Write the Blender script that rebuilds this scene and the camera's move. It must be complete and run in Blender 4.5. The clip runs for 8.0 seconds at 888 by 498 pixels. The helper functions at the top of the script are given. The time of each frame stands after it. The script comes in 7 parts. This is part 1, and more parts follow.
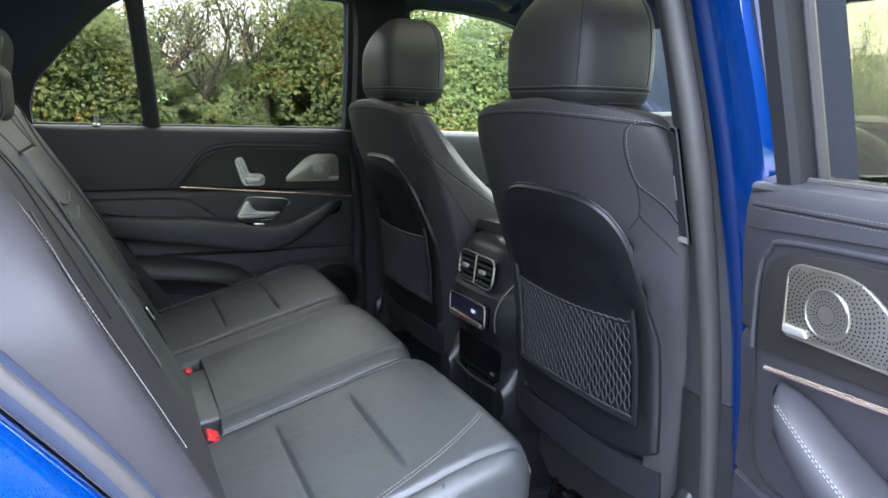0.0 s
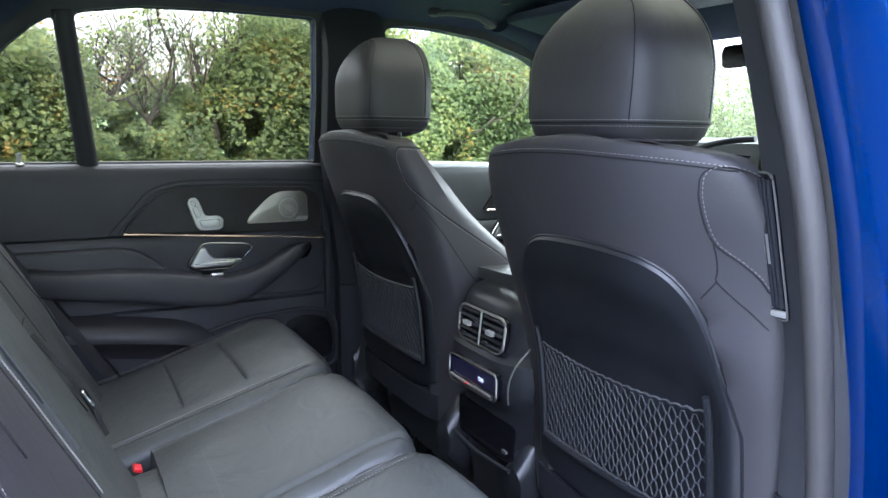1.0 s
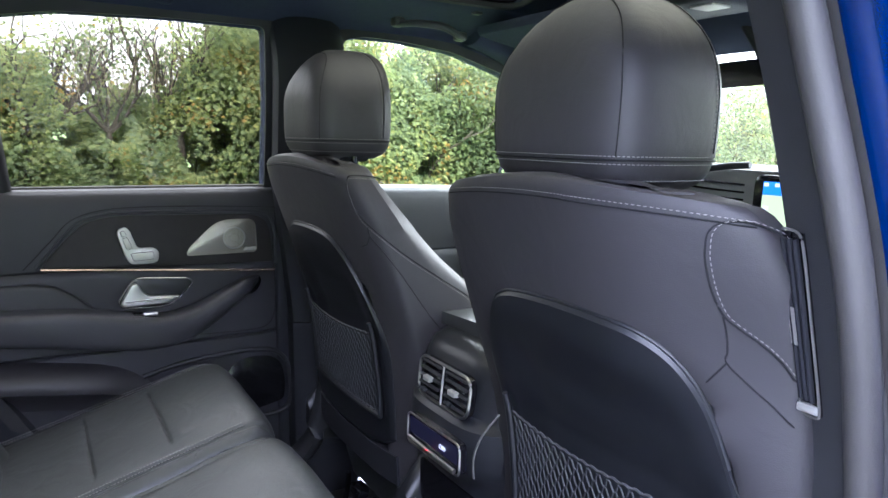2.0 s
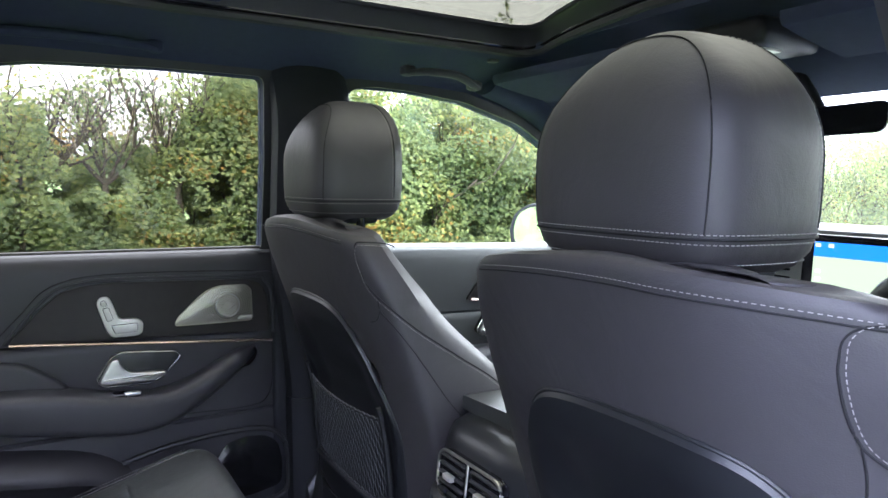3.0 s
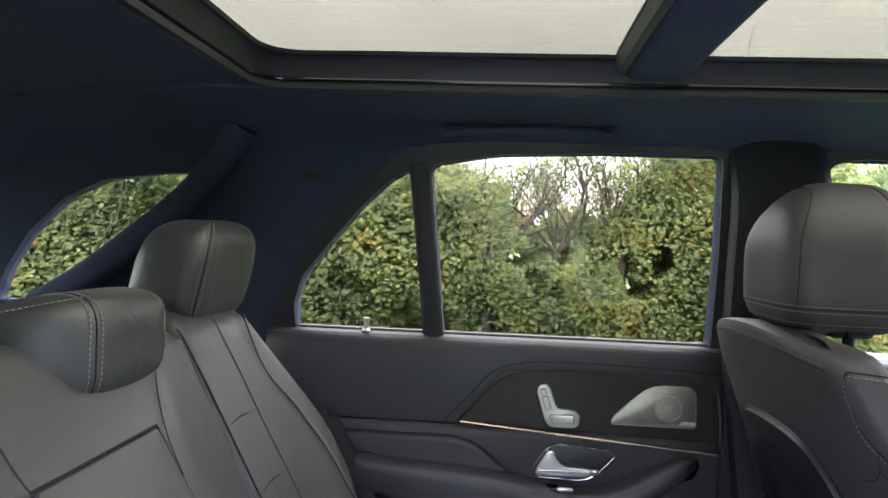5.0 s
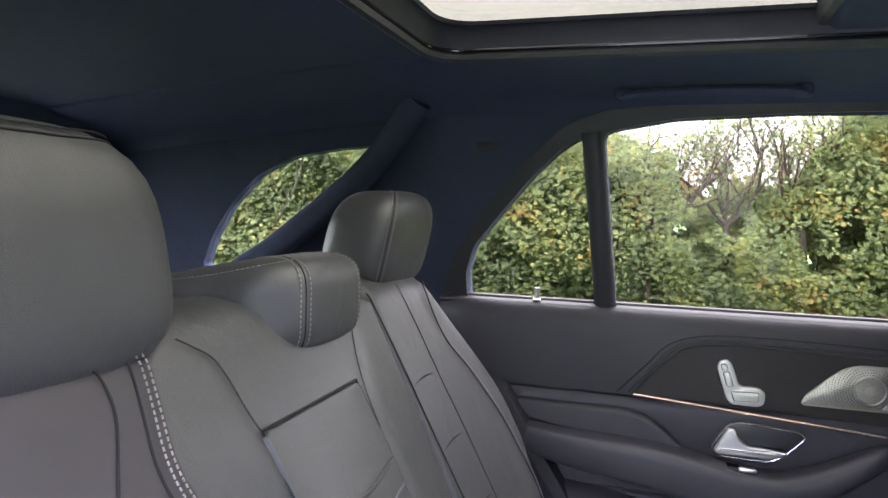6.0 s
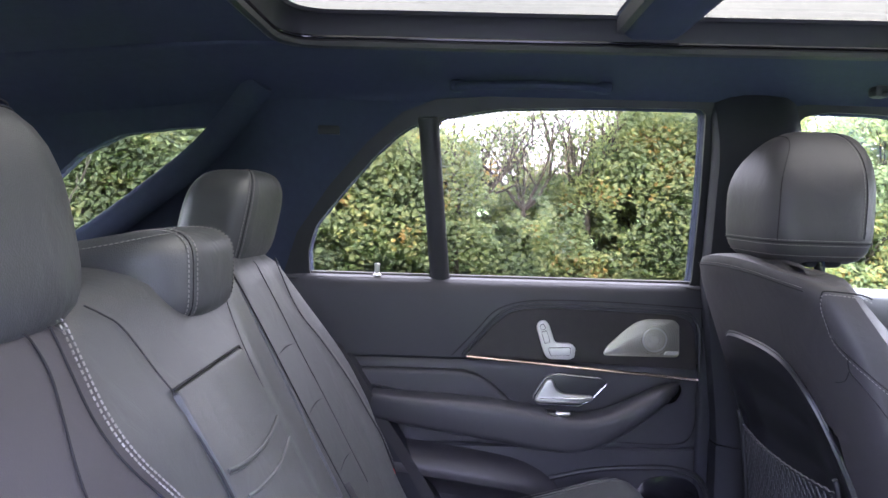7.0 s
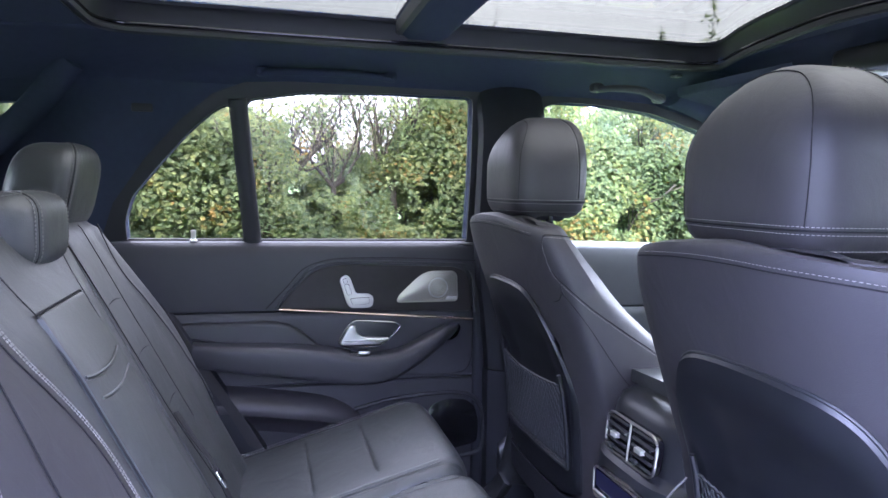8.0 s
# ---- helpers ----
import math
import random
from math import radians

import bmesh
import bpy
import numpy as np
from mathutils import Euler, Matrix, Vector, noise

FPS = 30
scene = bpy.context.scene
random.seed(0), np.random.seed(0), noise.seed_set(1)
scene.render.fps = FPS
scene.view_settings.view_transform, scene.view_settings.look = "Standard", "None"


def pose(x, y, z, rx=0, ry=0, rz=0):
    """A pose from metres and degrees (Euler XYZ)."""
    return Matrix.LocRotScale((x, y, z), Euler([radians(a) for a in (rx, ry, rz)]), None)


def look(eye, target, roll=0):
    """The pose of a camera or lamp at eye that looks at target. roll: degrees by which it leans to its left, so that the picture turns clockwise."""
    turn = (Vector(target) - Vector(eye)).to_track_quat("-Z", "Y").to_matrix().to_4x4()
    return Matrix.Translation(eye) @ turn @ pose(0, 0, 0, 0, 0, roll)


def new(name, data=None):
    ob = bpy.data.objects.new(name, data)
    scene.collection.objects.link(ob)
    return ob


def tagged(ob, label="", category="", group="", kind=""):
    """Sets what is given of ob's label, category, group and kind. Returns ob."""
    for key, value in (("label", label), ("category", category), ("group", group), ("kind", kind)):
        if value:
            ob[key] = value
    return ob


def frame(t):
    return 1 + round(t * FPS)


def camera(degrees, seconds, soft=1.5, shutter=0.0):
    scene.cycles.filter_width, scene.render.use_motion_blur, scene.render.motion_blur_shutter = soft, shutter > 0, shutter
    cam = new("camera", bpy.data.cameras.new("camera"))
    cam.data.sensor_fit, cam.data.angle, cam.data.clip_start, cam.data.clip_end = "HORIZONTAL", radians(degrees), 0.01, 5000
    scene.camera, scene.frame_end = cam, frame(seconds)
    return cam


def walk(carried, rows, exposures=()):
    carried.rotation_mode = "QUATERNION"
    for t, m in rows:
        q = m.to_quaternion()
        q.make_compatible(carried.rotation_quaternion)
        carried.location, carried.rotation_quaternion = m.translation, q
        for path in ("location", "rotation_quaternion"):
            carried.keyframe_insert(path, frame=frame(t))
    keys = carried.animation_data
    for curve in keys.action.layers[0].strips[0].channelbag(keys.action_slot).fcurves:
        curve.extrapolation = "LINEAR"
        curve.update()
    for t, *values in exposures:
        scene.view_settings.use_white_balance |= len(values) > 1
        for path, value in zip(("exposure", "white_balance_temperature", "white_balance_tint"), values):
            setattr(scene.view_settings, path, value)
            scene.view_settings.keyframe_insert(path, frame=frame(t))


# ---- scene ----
cam = camera(65.1, 8.0)
PATH = [
    (0, (-0.158, -1.325, 1.278), (0.681, 0.448, 0.885), 1.7),
    (0.5, (-0.145, -1.173, 1.292), (0.745, 0.579, 0.923), 1.3),
    (1, (-0.136, -1.072, 1.305), (0.829, 0.647, 0.964), 0.9),
    (1.5, (-0.063, -0.989, 1.317), (0.938, 0.711, 0.99), 1.0),
    (2.8, (0.025, -0.825, 1.35), (1.049, 0.879, 1.13), 1.0),
    (3, (0.037, -0.785, 1.353), (1.057, 0.926, 1.174), 0.9),
    (3.5, (0.039, -0.739, 1.369), (1.006, 1.009, 1.276), 0.8),
    (4, (0.061, -0.701, 1.382), (0.77, 1.169, 1.358), 1.3),
    (4.5, (0.059, -0.668, 1.397), (0.372, 1.307, 1.388), 1.9),
    (5, (0.054, -0.648, 1.401), (-0.098, 1.346, 1.372), 2.2),
    (5.2, (0.054, -0.644, 1.398), (-0.265, 1.33, 1.355), 2.0),
    (5.75, (0.036, -0.652, 1.393), (-0.555, 1.258, 1.298), 1.75),
    (6.3, (0.008, -0.678, 1.385), (-0.488, 1.255, 1.254), 1.5),
    (6.5, (-0.004, -0.696, 1.382), (-0.373, 1.265, 1.25), 1.3),
    (7, (-0.042, -0.757, 1.372), (-0.064, 1.238, 1.238), 1.6),
    (7.5, (-0.032, -0.875, 1.354), (0.234, 1.102, 1.21), 1.4),
    (8, (-0.039, -1.007, 1.351), (0.462, 0.921, 1.174), 1.2),
]
walk(cam, [(t, look(eye, target, roll)) for t, eye, target, roll in PATH],
     [(0.0, 2.88, 5300, 17), (1.0, 3.27, 5050, 20), (1.5, 3.30, 5100, 24), (3.0, 3.38, 5150, 26), (4.0, 3.23, 5400, 22), (5.2, 3.45, 5400, 29), (6.5, 3.90, 5300, 37), (7.2, 3.93, 4950, 39), (8.0, 3.75, 4800, 37)])

# ---------------------------------------------------------------- light
world = bpy.data.worlds.new("overcast_sky")
scene.world = world
world.use_nodes = True
wn, wl = world.node_tree.nodes, world.node_tree.links
wn.clear()
w_out = wn.new("ShaderNodeOutputWorld")
w_bg = wn.new("ShaderNodeBackground")
w_sky = wn.new("ShaderNodeTexSky")
w_sky.sky_type, w_sky.sun_disc = "NISHITA", False
w_sky.sun_elevation, w_sky.sun_rotation = radians(35), radians(82)
w_sky.dust_density, w_sky.air_density = 4.0, 1.2
w_hsv = wn.new("ShaderNodeHueSaturation")
w_hsv.inputs["Saturation"].default_value = 0.25
w_noise = wn.new("ShaderNodeTexNoise")
w_noise.inputs["Scale"].default_value = 2.2
w_noise.inputs["Detail"].default_value = 5.0
w_ramp = wn.new("ShaderNodeValToRGB")
w_ramp.color_ramp.elements[0].color = (6.2, 6.25, 6.2, 1)
w_ramp.color_ramp.elements[1].color = (9.2, 9.05, 8.7, 1)
w_ramp.color_ramp.elements[0].position, w_ramp.color_ramp.elements[1].position = 0.3, 0.7
w_mix = wn.new("ShaderNodeMixRGB")
w_mix.inputs[0].default_value = 0.8
wl.new(w_sky.outputs[0], w_hsv.inputs["Color"])
wl.new(w_noise.outputs[0], w_ramp.inputs[0])
wl.new(w_hsv.outputs[0], w_mix.inputs[1])
wl.new(w_ramp.outputs[0], w_mix.inputs[2])
w_co = wn.new("ShaderNodeTexCoord")
w_sep = wn.new("ShaderNodeSeparateXYZ")
w_grad = wn.new("ShaderNodeMapRange")
w_grad.inputs["To Min"].default_value, w_grad.inputs["To Max"].default_value = 1.0, 3.6
w_mul = wn.new("ShaderNodeMixRGB")
w_mul.blend_type = "MULTIPLY"
w_mul.inputs[0].default_value = 1.0
wl.new(w_co.outputs["Generated"], w_sep.inputs[0])
w_pow = wn.new("ShaderNodeMath")
w_pow.operation, w_pow.use_clamp = "POWER", True
w_pow.inputs[1].default_value = 2.2
wl.new(w_sep.outputs["Z"], w_pow.inputs[0])
wl.new(w_pow.outputs[0], w_grad.inputs["Value"])
wl.new(w_mix.outputs[0], w_mul.inputs[1])
wl.new(w_grad.outputs[0], w_mul.inputs[2])
wl.new(w_mul.outputs[0], w_bg.inputs[0])
w_bg.inputs[1].default_value = 0.13
wl.new(w_bg.outputs[0], w_out.inputs[0])
sun_data = bpy.data.lights.new("sun", "SUN")
sun_data.energy, sun_data.angle, sun_data.color = 1.5, radians(45), (1.0, 0.97, 0.93)
sun = new("sun", sun_data)
sun.matrix_world = look((8.6, 1.2, 6.6), (0.2, 0.0, 0.8))


# ---------------------------------------------------------------- materials
def material(name, colour, rough=0.5, metal=0.0, colour2=None, scale=30.0, bump=0.0, bump_scale=400.0, spec=0.5, coat=0.0, sheen=0.0, wear=0.06, wrinkle=0.0):
    m = bpy.data.materials.new(name)
    m.use_nodes = True
    nt = m.node_tree
    b = nt.nodes["Principled BSDF"]
    b.inputs["Roughness"].default_value = rough
    b.inputs["Metallic"].default_value = metal
    b.inputs["Specular IOR Level"].default_value = spec
    b.inputs["Coat Weight"].default_value = coat
    b.inputs["Coat Roughness"].default_value = 0.03
    b.inputs["Coat IOR"].default_value = 1.9
    b.inputs["Sheen Weight"].default_value = sheen
    co = nt.nodes.new("ShaderNodeTexCoord")
    n1 = nt.nodes.new("ShaderNodeTexNoise")
    n1.inputs["Scale"].default_value, n1.inputs["Detail"].default_value = scale, 6.0
    nt.links.new(co.outputs["Object"], n1.inputs["Vector"])
    mix = nt.nodes.new("ShaderNodeMixRGB")
    c2 = colour2 or tuple(min(1.0, c * 1.25 + 0.002) for c in colour)
    mix.inputs[1].default_value, mix.inputs[2].default_value = (*colour, 1), (*c2, 1)
    nt.links.new(n1.outputs[0], mix.inputs[0])
    nt.links.new(mix.outputs[0], b.inputs["Base Color"])
    n3 = nt.nodes.new("ShaderNodeTexNoise")
    n3.inputs["Scale"].default_value, n3.inputs["Detail"].default_value = 7.0, 3.0
    nt.links.new(co.outputs["Object"], n3.inputs["Vector"])
    rr = nt.nodes.new("ShaderNodeMapRange")
    rr.inputs["To Min"].default_value, rr.inputs["To Max"].default_value = max(0.0, rough - wear), min(1.0, rough + wear)
    nt.links.new(n3.outputs[0], rr.inputs["Value"])
    nt.links.new(rr.outputs[0], b.inputs["Roughness"])
    if bump:
        v = nt.nodes.new("ShaderNodeTexVoronoi")
        v.inputs["Scale"].default_value = bump_scale
        nt.links.new(co.outputs["Object"], v.inputs["Vector"])
        bp = nt.nodes.new("ShaderNodeBump")
        bp.inputs["Strength"].default_value, bp.inputs["Distance"].default_value = bump, 0.001
        nt.links.new(v.outputs["Distance"], bp.inputs["Height"])
        nt.links.new(bp.outputs[0], b.inputs["Normal"])
        if wrinkle:
            n4 = nt.nodes.new("ShaderNodeTexNoise")
            n4.inputs["Scale"].default_value, n4.inputs["Detail"].default_value, n4.inputs["Distortion"].default_value = 16.0, 3.0, 1.2
            nt.links.new(co.outputs["Object"], n4.inputs["Vector"])
            b2 = nt.nodes.new("ShaderNodeBump")
            b2.inputs["Strength"].default_value, b2.inputs["Distance"].default_value = wrinkle, 0.012
            nt.links.new(n4.outputs[0], b2.inputs["Height"])
            nt.links.new(b2.outputs[0], bp.inputs["Normal"])
    return m


def glass(name, tint, gloss=1.0):
    m = bpy.data.materials.new(name)
    m.use_nodes = True
    nt = m.node_tree
    nt.nodes.clear()
    out = nt.nodes.new("ShaderNodeOutputMaterial")
    tr = nt.nodes.new("ShaderNodeBsdfTransparent")
    tr.inputs[0].default_value = (*tint, 1)
    gl = nt.nodes.new("ShaderNodeBsdfGlossy")
    gl.inputs["Roughness"].default_value = 0.02
    gl.inputs["Color"].default_value = (gloss, gloss, gloss, 1)
    lw = nt.nodes.new("ShaderNodeLayerWeight")
    lw.inputs[0].default_value = 0.5
    pw = nt.nodes.new("ShaderNodeMath")
    pw.operation = "POWER"
    pw.inputs[1].default_value = 5.0
    nt.links.new(lw.outputs["Facing"], pw.inputs[0])
    ad = nt.nodes.new("ShaderNodeMath")
    ad.operation = "MULTIPLY_ADD"
    ad.inputs[1].default_value, ad.inputs[2].default_value = 0.6, 0.018
    nt.links.new(pw.outputs[0], ad.inputs[0])
    mx = nt.nodes.new("ShaderNodeMixShader")
    nt.links.new(ad.outputs[0], mx.inputs[0])
    nt.links.new(tr.outputs[0], mx.inputs[1])
    nt.links.new(gl.outputs[0], mx.inputs[2])
    nt.links.new(mx.outputs[0], out.inputs[0])
    return m


def emitter(name, colour, power):
    m = bpy.data.materials.new(name)
    m.use_nodes = True
    b = m.node_tree.nodes["Principled BSDF"]
    b.inputs["Base Color"].default_value = (0.01, 0.01, 0.01, 1)
    b.inputs["Emission Color"].default_value = (*colour, 1)
    b.inputs["Emission Strength"].default_value = power
    return m


def leaf_material(name, stops):
    m = bpy.data.materials.new(name)
    m.use_nodes = True
    nt = m.node_tree
    b = nt.nodes["Principled BSDF"]
    g = nt.nodes.new("ShaderNodeNewGeometry")
    r = nt.nodes.new("ShaderNodeValToRGB")
    e = r.color_ramp.elements
    while len(e) < len(stops):
        e.new(0.5)
    for el, (p, c) in zip(e, stops):
        el.position, el.color = p, (*c, 1)
    co = nt.nodes.new("ShaderNodeTexCoord")
    ns = nt.nodes.new("ShaderNodeTexNoise")
    ns.inputs["Scale"].default_value, ns.inputs["Detail"].default_value = 2.6, 3.0
    nt.links.new(co.outputs["Object"], ns.inputs["Vector"])
    ma = nt.nodes.new("ShaderNodeMath")
    ma.operation = "MULTIPLY_ADD"
    ma.inputs[1].default_value, ma.inputs[2].default_value = 2.0, -0.86
    nt.links.new(ns.outputs[0], ma.inputs[0])
    sm = nt.nodes.new("ShaderNodeMath")
    sm.operation, sm.use_clamp = "ADD", True
    nt.links.new(ma.outputs[0], sm.inputs[0])
    rw = nt.nodes.new("ShaderNodeMath")
    rw.operation = "MULTIPLY"
    rw.inputs[1].default_value = 0.72
    nt.links.new(g.outputs["Random Per Island"], rw.inputs[0])
    nt.links.new(rw.outputs[0], sm.inputs[1])
    nt.links.new(sm.outputs[0], r.inputs[0])
    nt.links.new(r.outputs[0], b.inputs["Base Color"])
    b.inputs["Roughness"].default_value = 0.7
    b.inputs["Specular IOR Level"].default_value = 0.15
    tl = nt.nodes.new("ShaderNodeBsdfTranslucent")
    nt.links.new(r.outputs[0], tl.inputs[0])
    mx = nt.nodes.new("ShaderNodeMixShader")
    mx.inputs[0].default_value = 0.62
    out = nt.nodes["Material Output"]
    nt.links.new(b.outputs[0], mx.inputs[1])
    nt.links.new(tl.outputs[0], mx.inputs[2])
    nt.links.new(mx.outputs[0], out.inputs[0])
    return m


LEATHER = material("black_leather", (0.043, 0.046, 0.047), 0.43, bump=0.22, bump_scale=650, scale=12, spec=0.65, wrinkle=0.16)
LEATHER_FINE = material("smooth_black_leather", (0.036, 0.034, 0.038), 0.52, bump=0.12, bump_scale=700, scale=9, spec=0.5, wrinkle=0.10)
PLASTIC = material("soft_black_plastic", (0.020, 0.0205, 0.023), 0.5, bump=0.15, bump_scale=900, scale=20, spec=0.35)
SHELL = material("satin_black_plastic", (0.015, 0.016, 0.019), 0.36, bump=0.08, bump_scale=800, scale=15)
SHELLBACK = material("satin_black_seat_shell", (0.011, 0.012, 0.015), 0.38, bump=0.1, bump_scale=800, scale=15)
CUP = material("dark_satin_metal", (0.13, 0.128, 0.125), 0.45, 0.25, scale=40)
# gloss parts, and flat black plates that stand in for shaded openings
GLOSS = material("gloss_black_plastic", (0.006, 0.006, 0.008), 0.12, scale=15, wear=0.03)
WOOD = material("dark_open_pore_wood", (0.017, 0.015, 0.015), 0.5, colour2=(0.028, 0.025, 0.024), scale=55, bump=0.2, bump_scale=500, spec=0.3)
FABRIC = material("black_headliner_fabric", (0.035, 0.043, 0.071), 0.95, bump=0.4, bump_scale=900, scale=60, spec=0.15)
GREYTRIM = material("grey_textured_trim", (0.035, 0.036, 0.040), 0.62, bump=0.3, bump_scale=1100, scale=25)
RUBBER = material("dark_rubber_seal", (0.056, 0.053, 0.052), 0.5, bump=0.15, bump_scale=700, scale=30)
CARPET = material("black_carpet", (0.020, 0.018, 0.018), 1.0, colour2=(0.040, 0.034, 0.032), bump=0.8, bump_scale=500, scale=120, spec=0.1)
# black door leather made lighter: windscreen light on the front doors is painted in
DOORSHEEN = material("dark_grey_door_leather", (0.052, 0.055, 0.058), 0.45, bump=0.12, bump_scale=700, scale=9, spec=0.5, wrinkle=0.06)
DOORLEATHER = material("dark_door_leather", (0.032, 0.032, 0.037), 0.45, bump=0.12, bump_scale=700, scale=9, spec=0.4, wrinkle=0.06)
BLACKTRIM = material("black_pillar_trim", (0.014, 0.015, 0.020), 0.7, bump=0.2, bump_scale=900, scale=30, spec=0.3)
GRILLE = material("perforated_silver_grille", (0.36, 0.345, 0.29), 0.33, 0.9, scale=60)
METAL = material("brushed_aluminium", (0.46, 0.45, 0.43), 0.30, 1.0, scale=80)
SATIN = material("satin_silver_plastic", (0.50, 0.49, 0.46), 0.38, 0.6, scale=40)
CHROME = material("chrome", (0.75, 0.75, 0.74), 0.12, 1.0, scale=20, wear=0.04)
COPPER = material("copper_light_strip", (0.90, 0.66, 0.55), 0.22, 0.85, scale=20)
BLUE = material("metallic_blue_paint", (0.002, 0.038, 0.23), 0.22, 0.35, colour2=(0.003, 0.048, 0.28), scale=900, coat=1.0, wear=0.03)
RED = material("red_buckle_plastic", (0.62, 0.012, 0.02), 0.35, scale=40)
SEAM = material("shadowed_seam", (0.016, 0.016, 0.018), 0.7, scale=60, spec=0.2)
THREAD = material("light_grey_thread", (0.21, 0.205, 0.20), 0.8, scale=200)
WEBBING = material("black_seat_belt_webbing", (0.012, 0.012, 0.014), 0.7, bump=0.5, bump_scale=900, scale=90)
NET = material("dark_grey_elastic_cord", (0.045, 0.047, 0.052), 0.45, scale=200)
# the grey includes the sky's glare on the dash, put into the base colour
DASHGLARE = material("grey_dashboard_leather", (0.17, 0.175, 0.18), 0.5, bump=0.2, bump_scale=700, scale=14)
WARM = material("tan_rubber_mat_edge", (0.30, 0.14, 0.07), 0.7, scale=50)
MIRROR = material("mirror_glass", (0.85, 0.86, 0.86), 0.02, 1.0, scale=5, wear=0.0)
# privacy glass with a paler tint, which holds the brighter hedge light behind it
CARGOGLASS = glass("lightly_tinted_glass", (0.64, 0.63, 0.57))
TINTED = glass("privacy_glass", (0.57, 0.555, 0.485), 0.35)
CLEAR = glass("clear_car_glass", (0.83, 0.84, 0.74))
ROOFGLASS = glass("tinted_roof_glass", (0.270, 0.264, 0.208), 0.7)
GRASS = material("verge_grass", (0.075, 0.14, 0.030), 0.9, colour2=(0.14, 0.215, 0.055), scale=9, bump=0.9, bump_scale=60)
ASPHALT = material("worn_lane_surface", (0.11, 0.108, 0.104), 0.85, colour2=(0.17, 0.166, 0.158), scale=40, bump=0.6, bump_scale=220)
BARK = material("hedge_bark", (0.060, 0.050, 0.038), 0.9, colour2=(0.115, 0.095, 0.070), scale=40, bump=0.8, bump_scale=80)
LEAVES = leaf_material("hedge_leaves", [(0.0, (0.125, 0.160, 0.085)), (0.32, (0.180, 0.228, 0.105)), (0.62, (0.25, 0.295, 0.12)), (0.86, (0.32, 0.35, 0.13)), (0.975, (0.40, 0.37, 0.11)), (1.0, (0.40, 0.27, 0.08))])
TWIG = material("dry_pale_twigs", (0.20, 0.165, 0.115), 0.9, colour2=(0.30, 0.25, 0.18), scale=60)
SCREEN = emitter("map_screen_land", (0.55, 0.66, 0.33), 0.17)
SCREEN_SKY = emitter("map_screen_sky", (0.03, 0.22, 0.75), 0.2)
SCREEN_DIM = emitter("climate_display_blue", (0.01, 0.01, 0.09), 0.018)
GLYPH = emitter("white_display_glyph", (0.9, 0.92, 1.0), 0.16)
REDLED = emitter("red_indicator", (1.0, 0.05, 0.04), 0.35)


# ---------------------------------------------------------------- mesh helpers
def obj(name, verts, faces, mat, parent=None, label="", smooth=True):
    me = bpy.data.meshes.new(name)
    me.from_pydata([tuple(v) for v in verts], [], faces)
    me.validate()
    bm = bmesh.new()
    bm.from_mesh(me)
    bmesh.ops.recalc_face_normals(bm, faces=bm.faces)
    bm.to_mesh(me)
    bm.free()
    if smooth:
        me.polygons.foreach_set("use_smooth", [True] * len(me.polygons))
        me.set_sharp_from_angle(angle=radians(38))
    me.materials.append(mat)
    ob = new(name, me)
    if parent:
        ob.parent = parent
    if label:
        tagged(ob, label)
    return ob


def thing(name, label, category, group="", kind="", at=(0, 0, 0)):
    ob = new(name)
    ob.location = at
    ob.empty_display_size = 0.05
    return tagged(ob, label, category, group, kind)


def loft(rings, closed=True, caps=True):
    n = len(rings[0])
    v = [p for r in rings for p in r]
    f = []
    for i in range(len(rings) - 1):
        for j in range(n if closed else n - 1):
            k = (j + 1) % n
            f.append((i * n + j, i * n + k, (i + 1) * n + k, (i + 1) * n + j))
    if caps and closed:
        f += [tuple(range(n)), tuple(range((len(rings) - 1) * n, len(rings) * n))]
    return v, f


def slab(rows, thick):
    """A sheet from rows of points, given thickness along the vector thick."""
    rows = [[Vector(p) for p in r] for r in rows]
    t = Vector(thick)
    return loft([r + [p + t for p in reversed(r)] for r in rows])


def smooth_line(pts, steps=8, closed=False):
    pts = [Vector(p) for p in pts]
    n = len(pts)
    out = []
    for i in range(n if closed else n - 1):
        if closed:
            a, b, c, d = (pts[(i + k) % n] for k in (-1, 0, 1, 2))
        else:
            a, b, c, d = (pts[min(max(i + k, 0), n - 1)] for k in (-1, 0, 1, 2))
        for s in range(steps):
            t = s / steps
            out.append(0.5 * ((2 * b) + (c - a) * t + (2 * a - 5 * b + 4 * c - d) * t * t + (3 * b - a - 3 * c + d) * t ** 3))
    if not closed:
        out.append(pts[-1])
    return out


def tube(pts, r, n=8, closed=False, flat=1.0, up=None):
    pts = [Vector(p) for p in pts]
    rings = []
    m = len(pts)
    for i, p in enumerate(pts):
        a = pts[(i - 1) % m] if (closed or i) else p
        b = pts[(i + 1) % m] if (closed or i < m - 1) else p
        d = (b - a).normalized()
        u = Vector(up) if up else (Vector((0, 0, 1)) if abs(d.z) < 0.9 else Vector((0, 1, 0)))
        s = d.cross(u).normalized()
        u = s.cross(d)
        rr = r(i / max(1, m - 1)) if callable(r) else r
        rings.append([p + rr * (math.cos(2 * math.pi * k / n) * s + flat * math.sin(2 * math.pi * k / n) * u) for k in range(n)])
    if closed:
        rings.append(rings[0])
    return loft(rings, True, not closed)


def join(parts):
    v, f = [], []
    for pv, pf in parts:
        o = len(v)
        v += list(pv)
        f += [tuple(i + o for i in q) for q in pf]
    return v, f


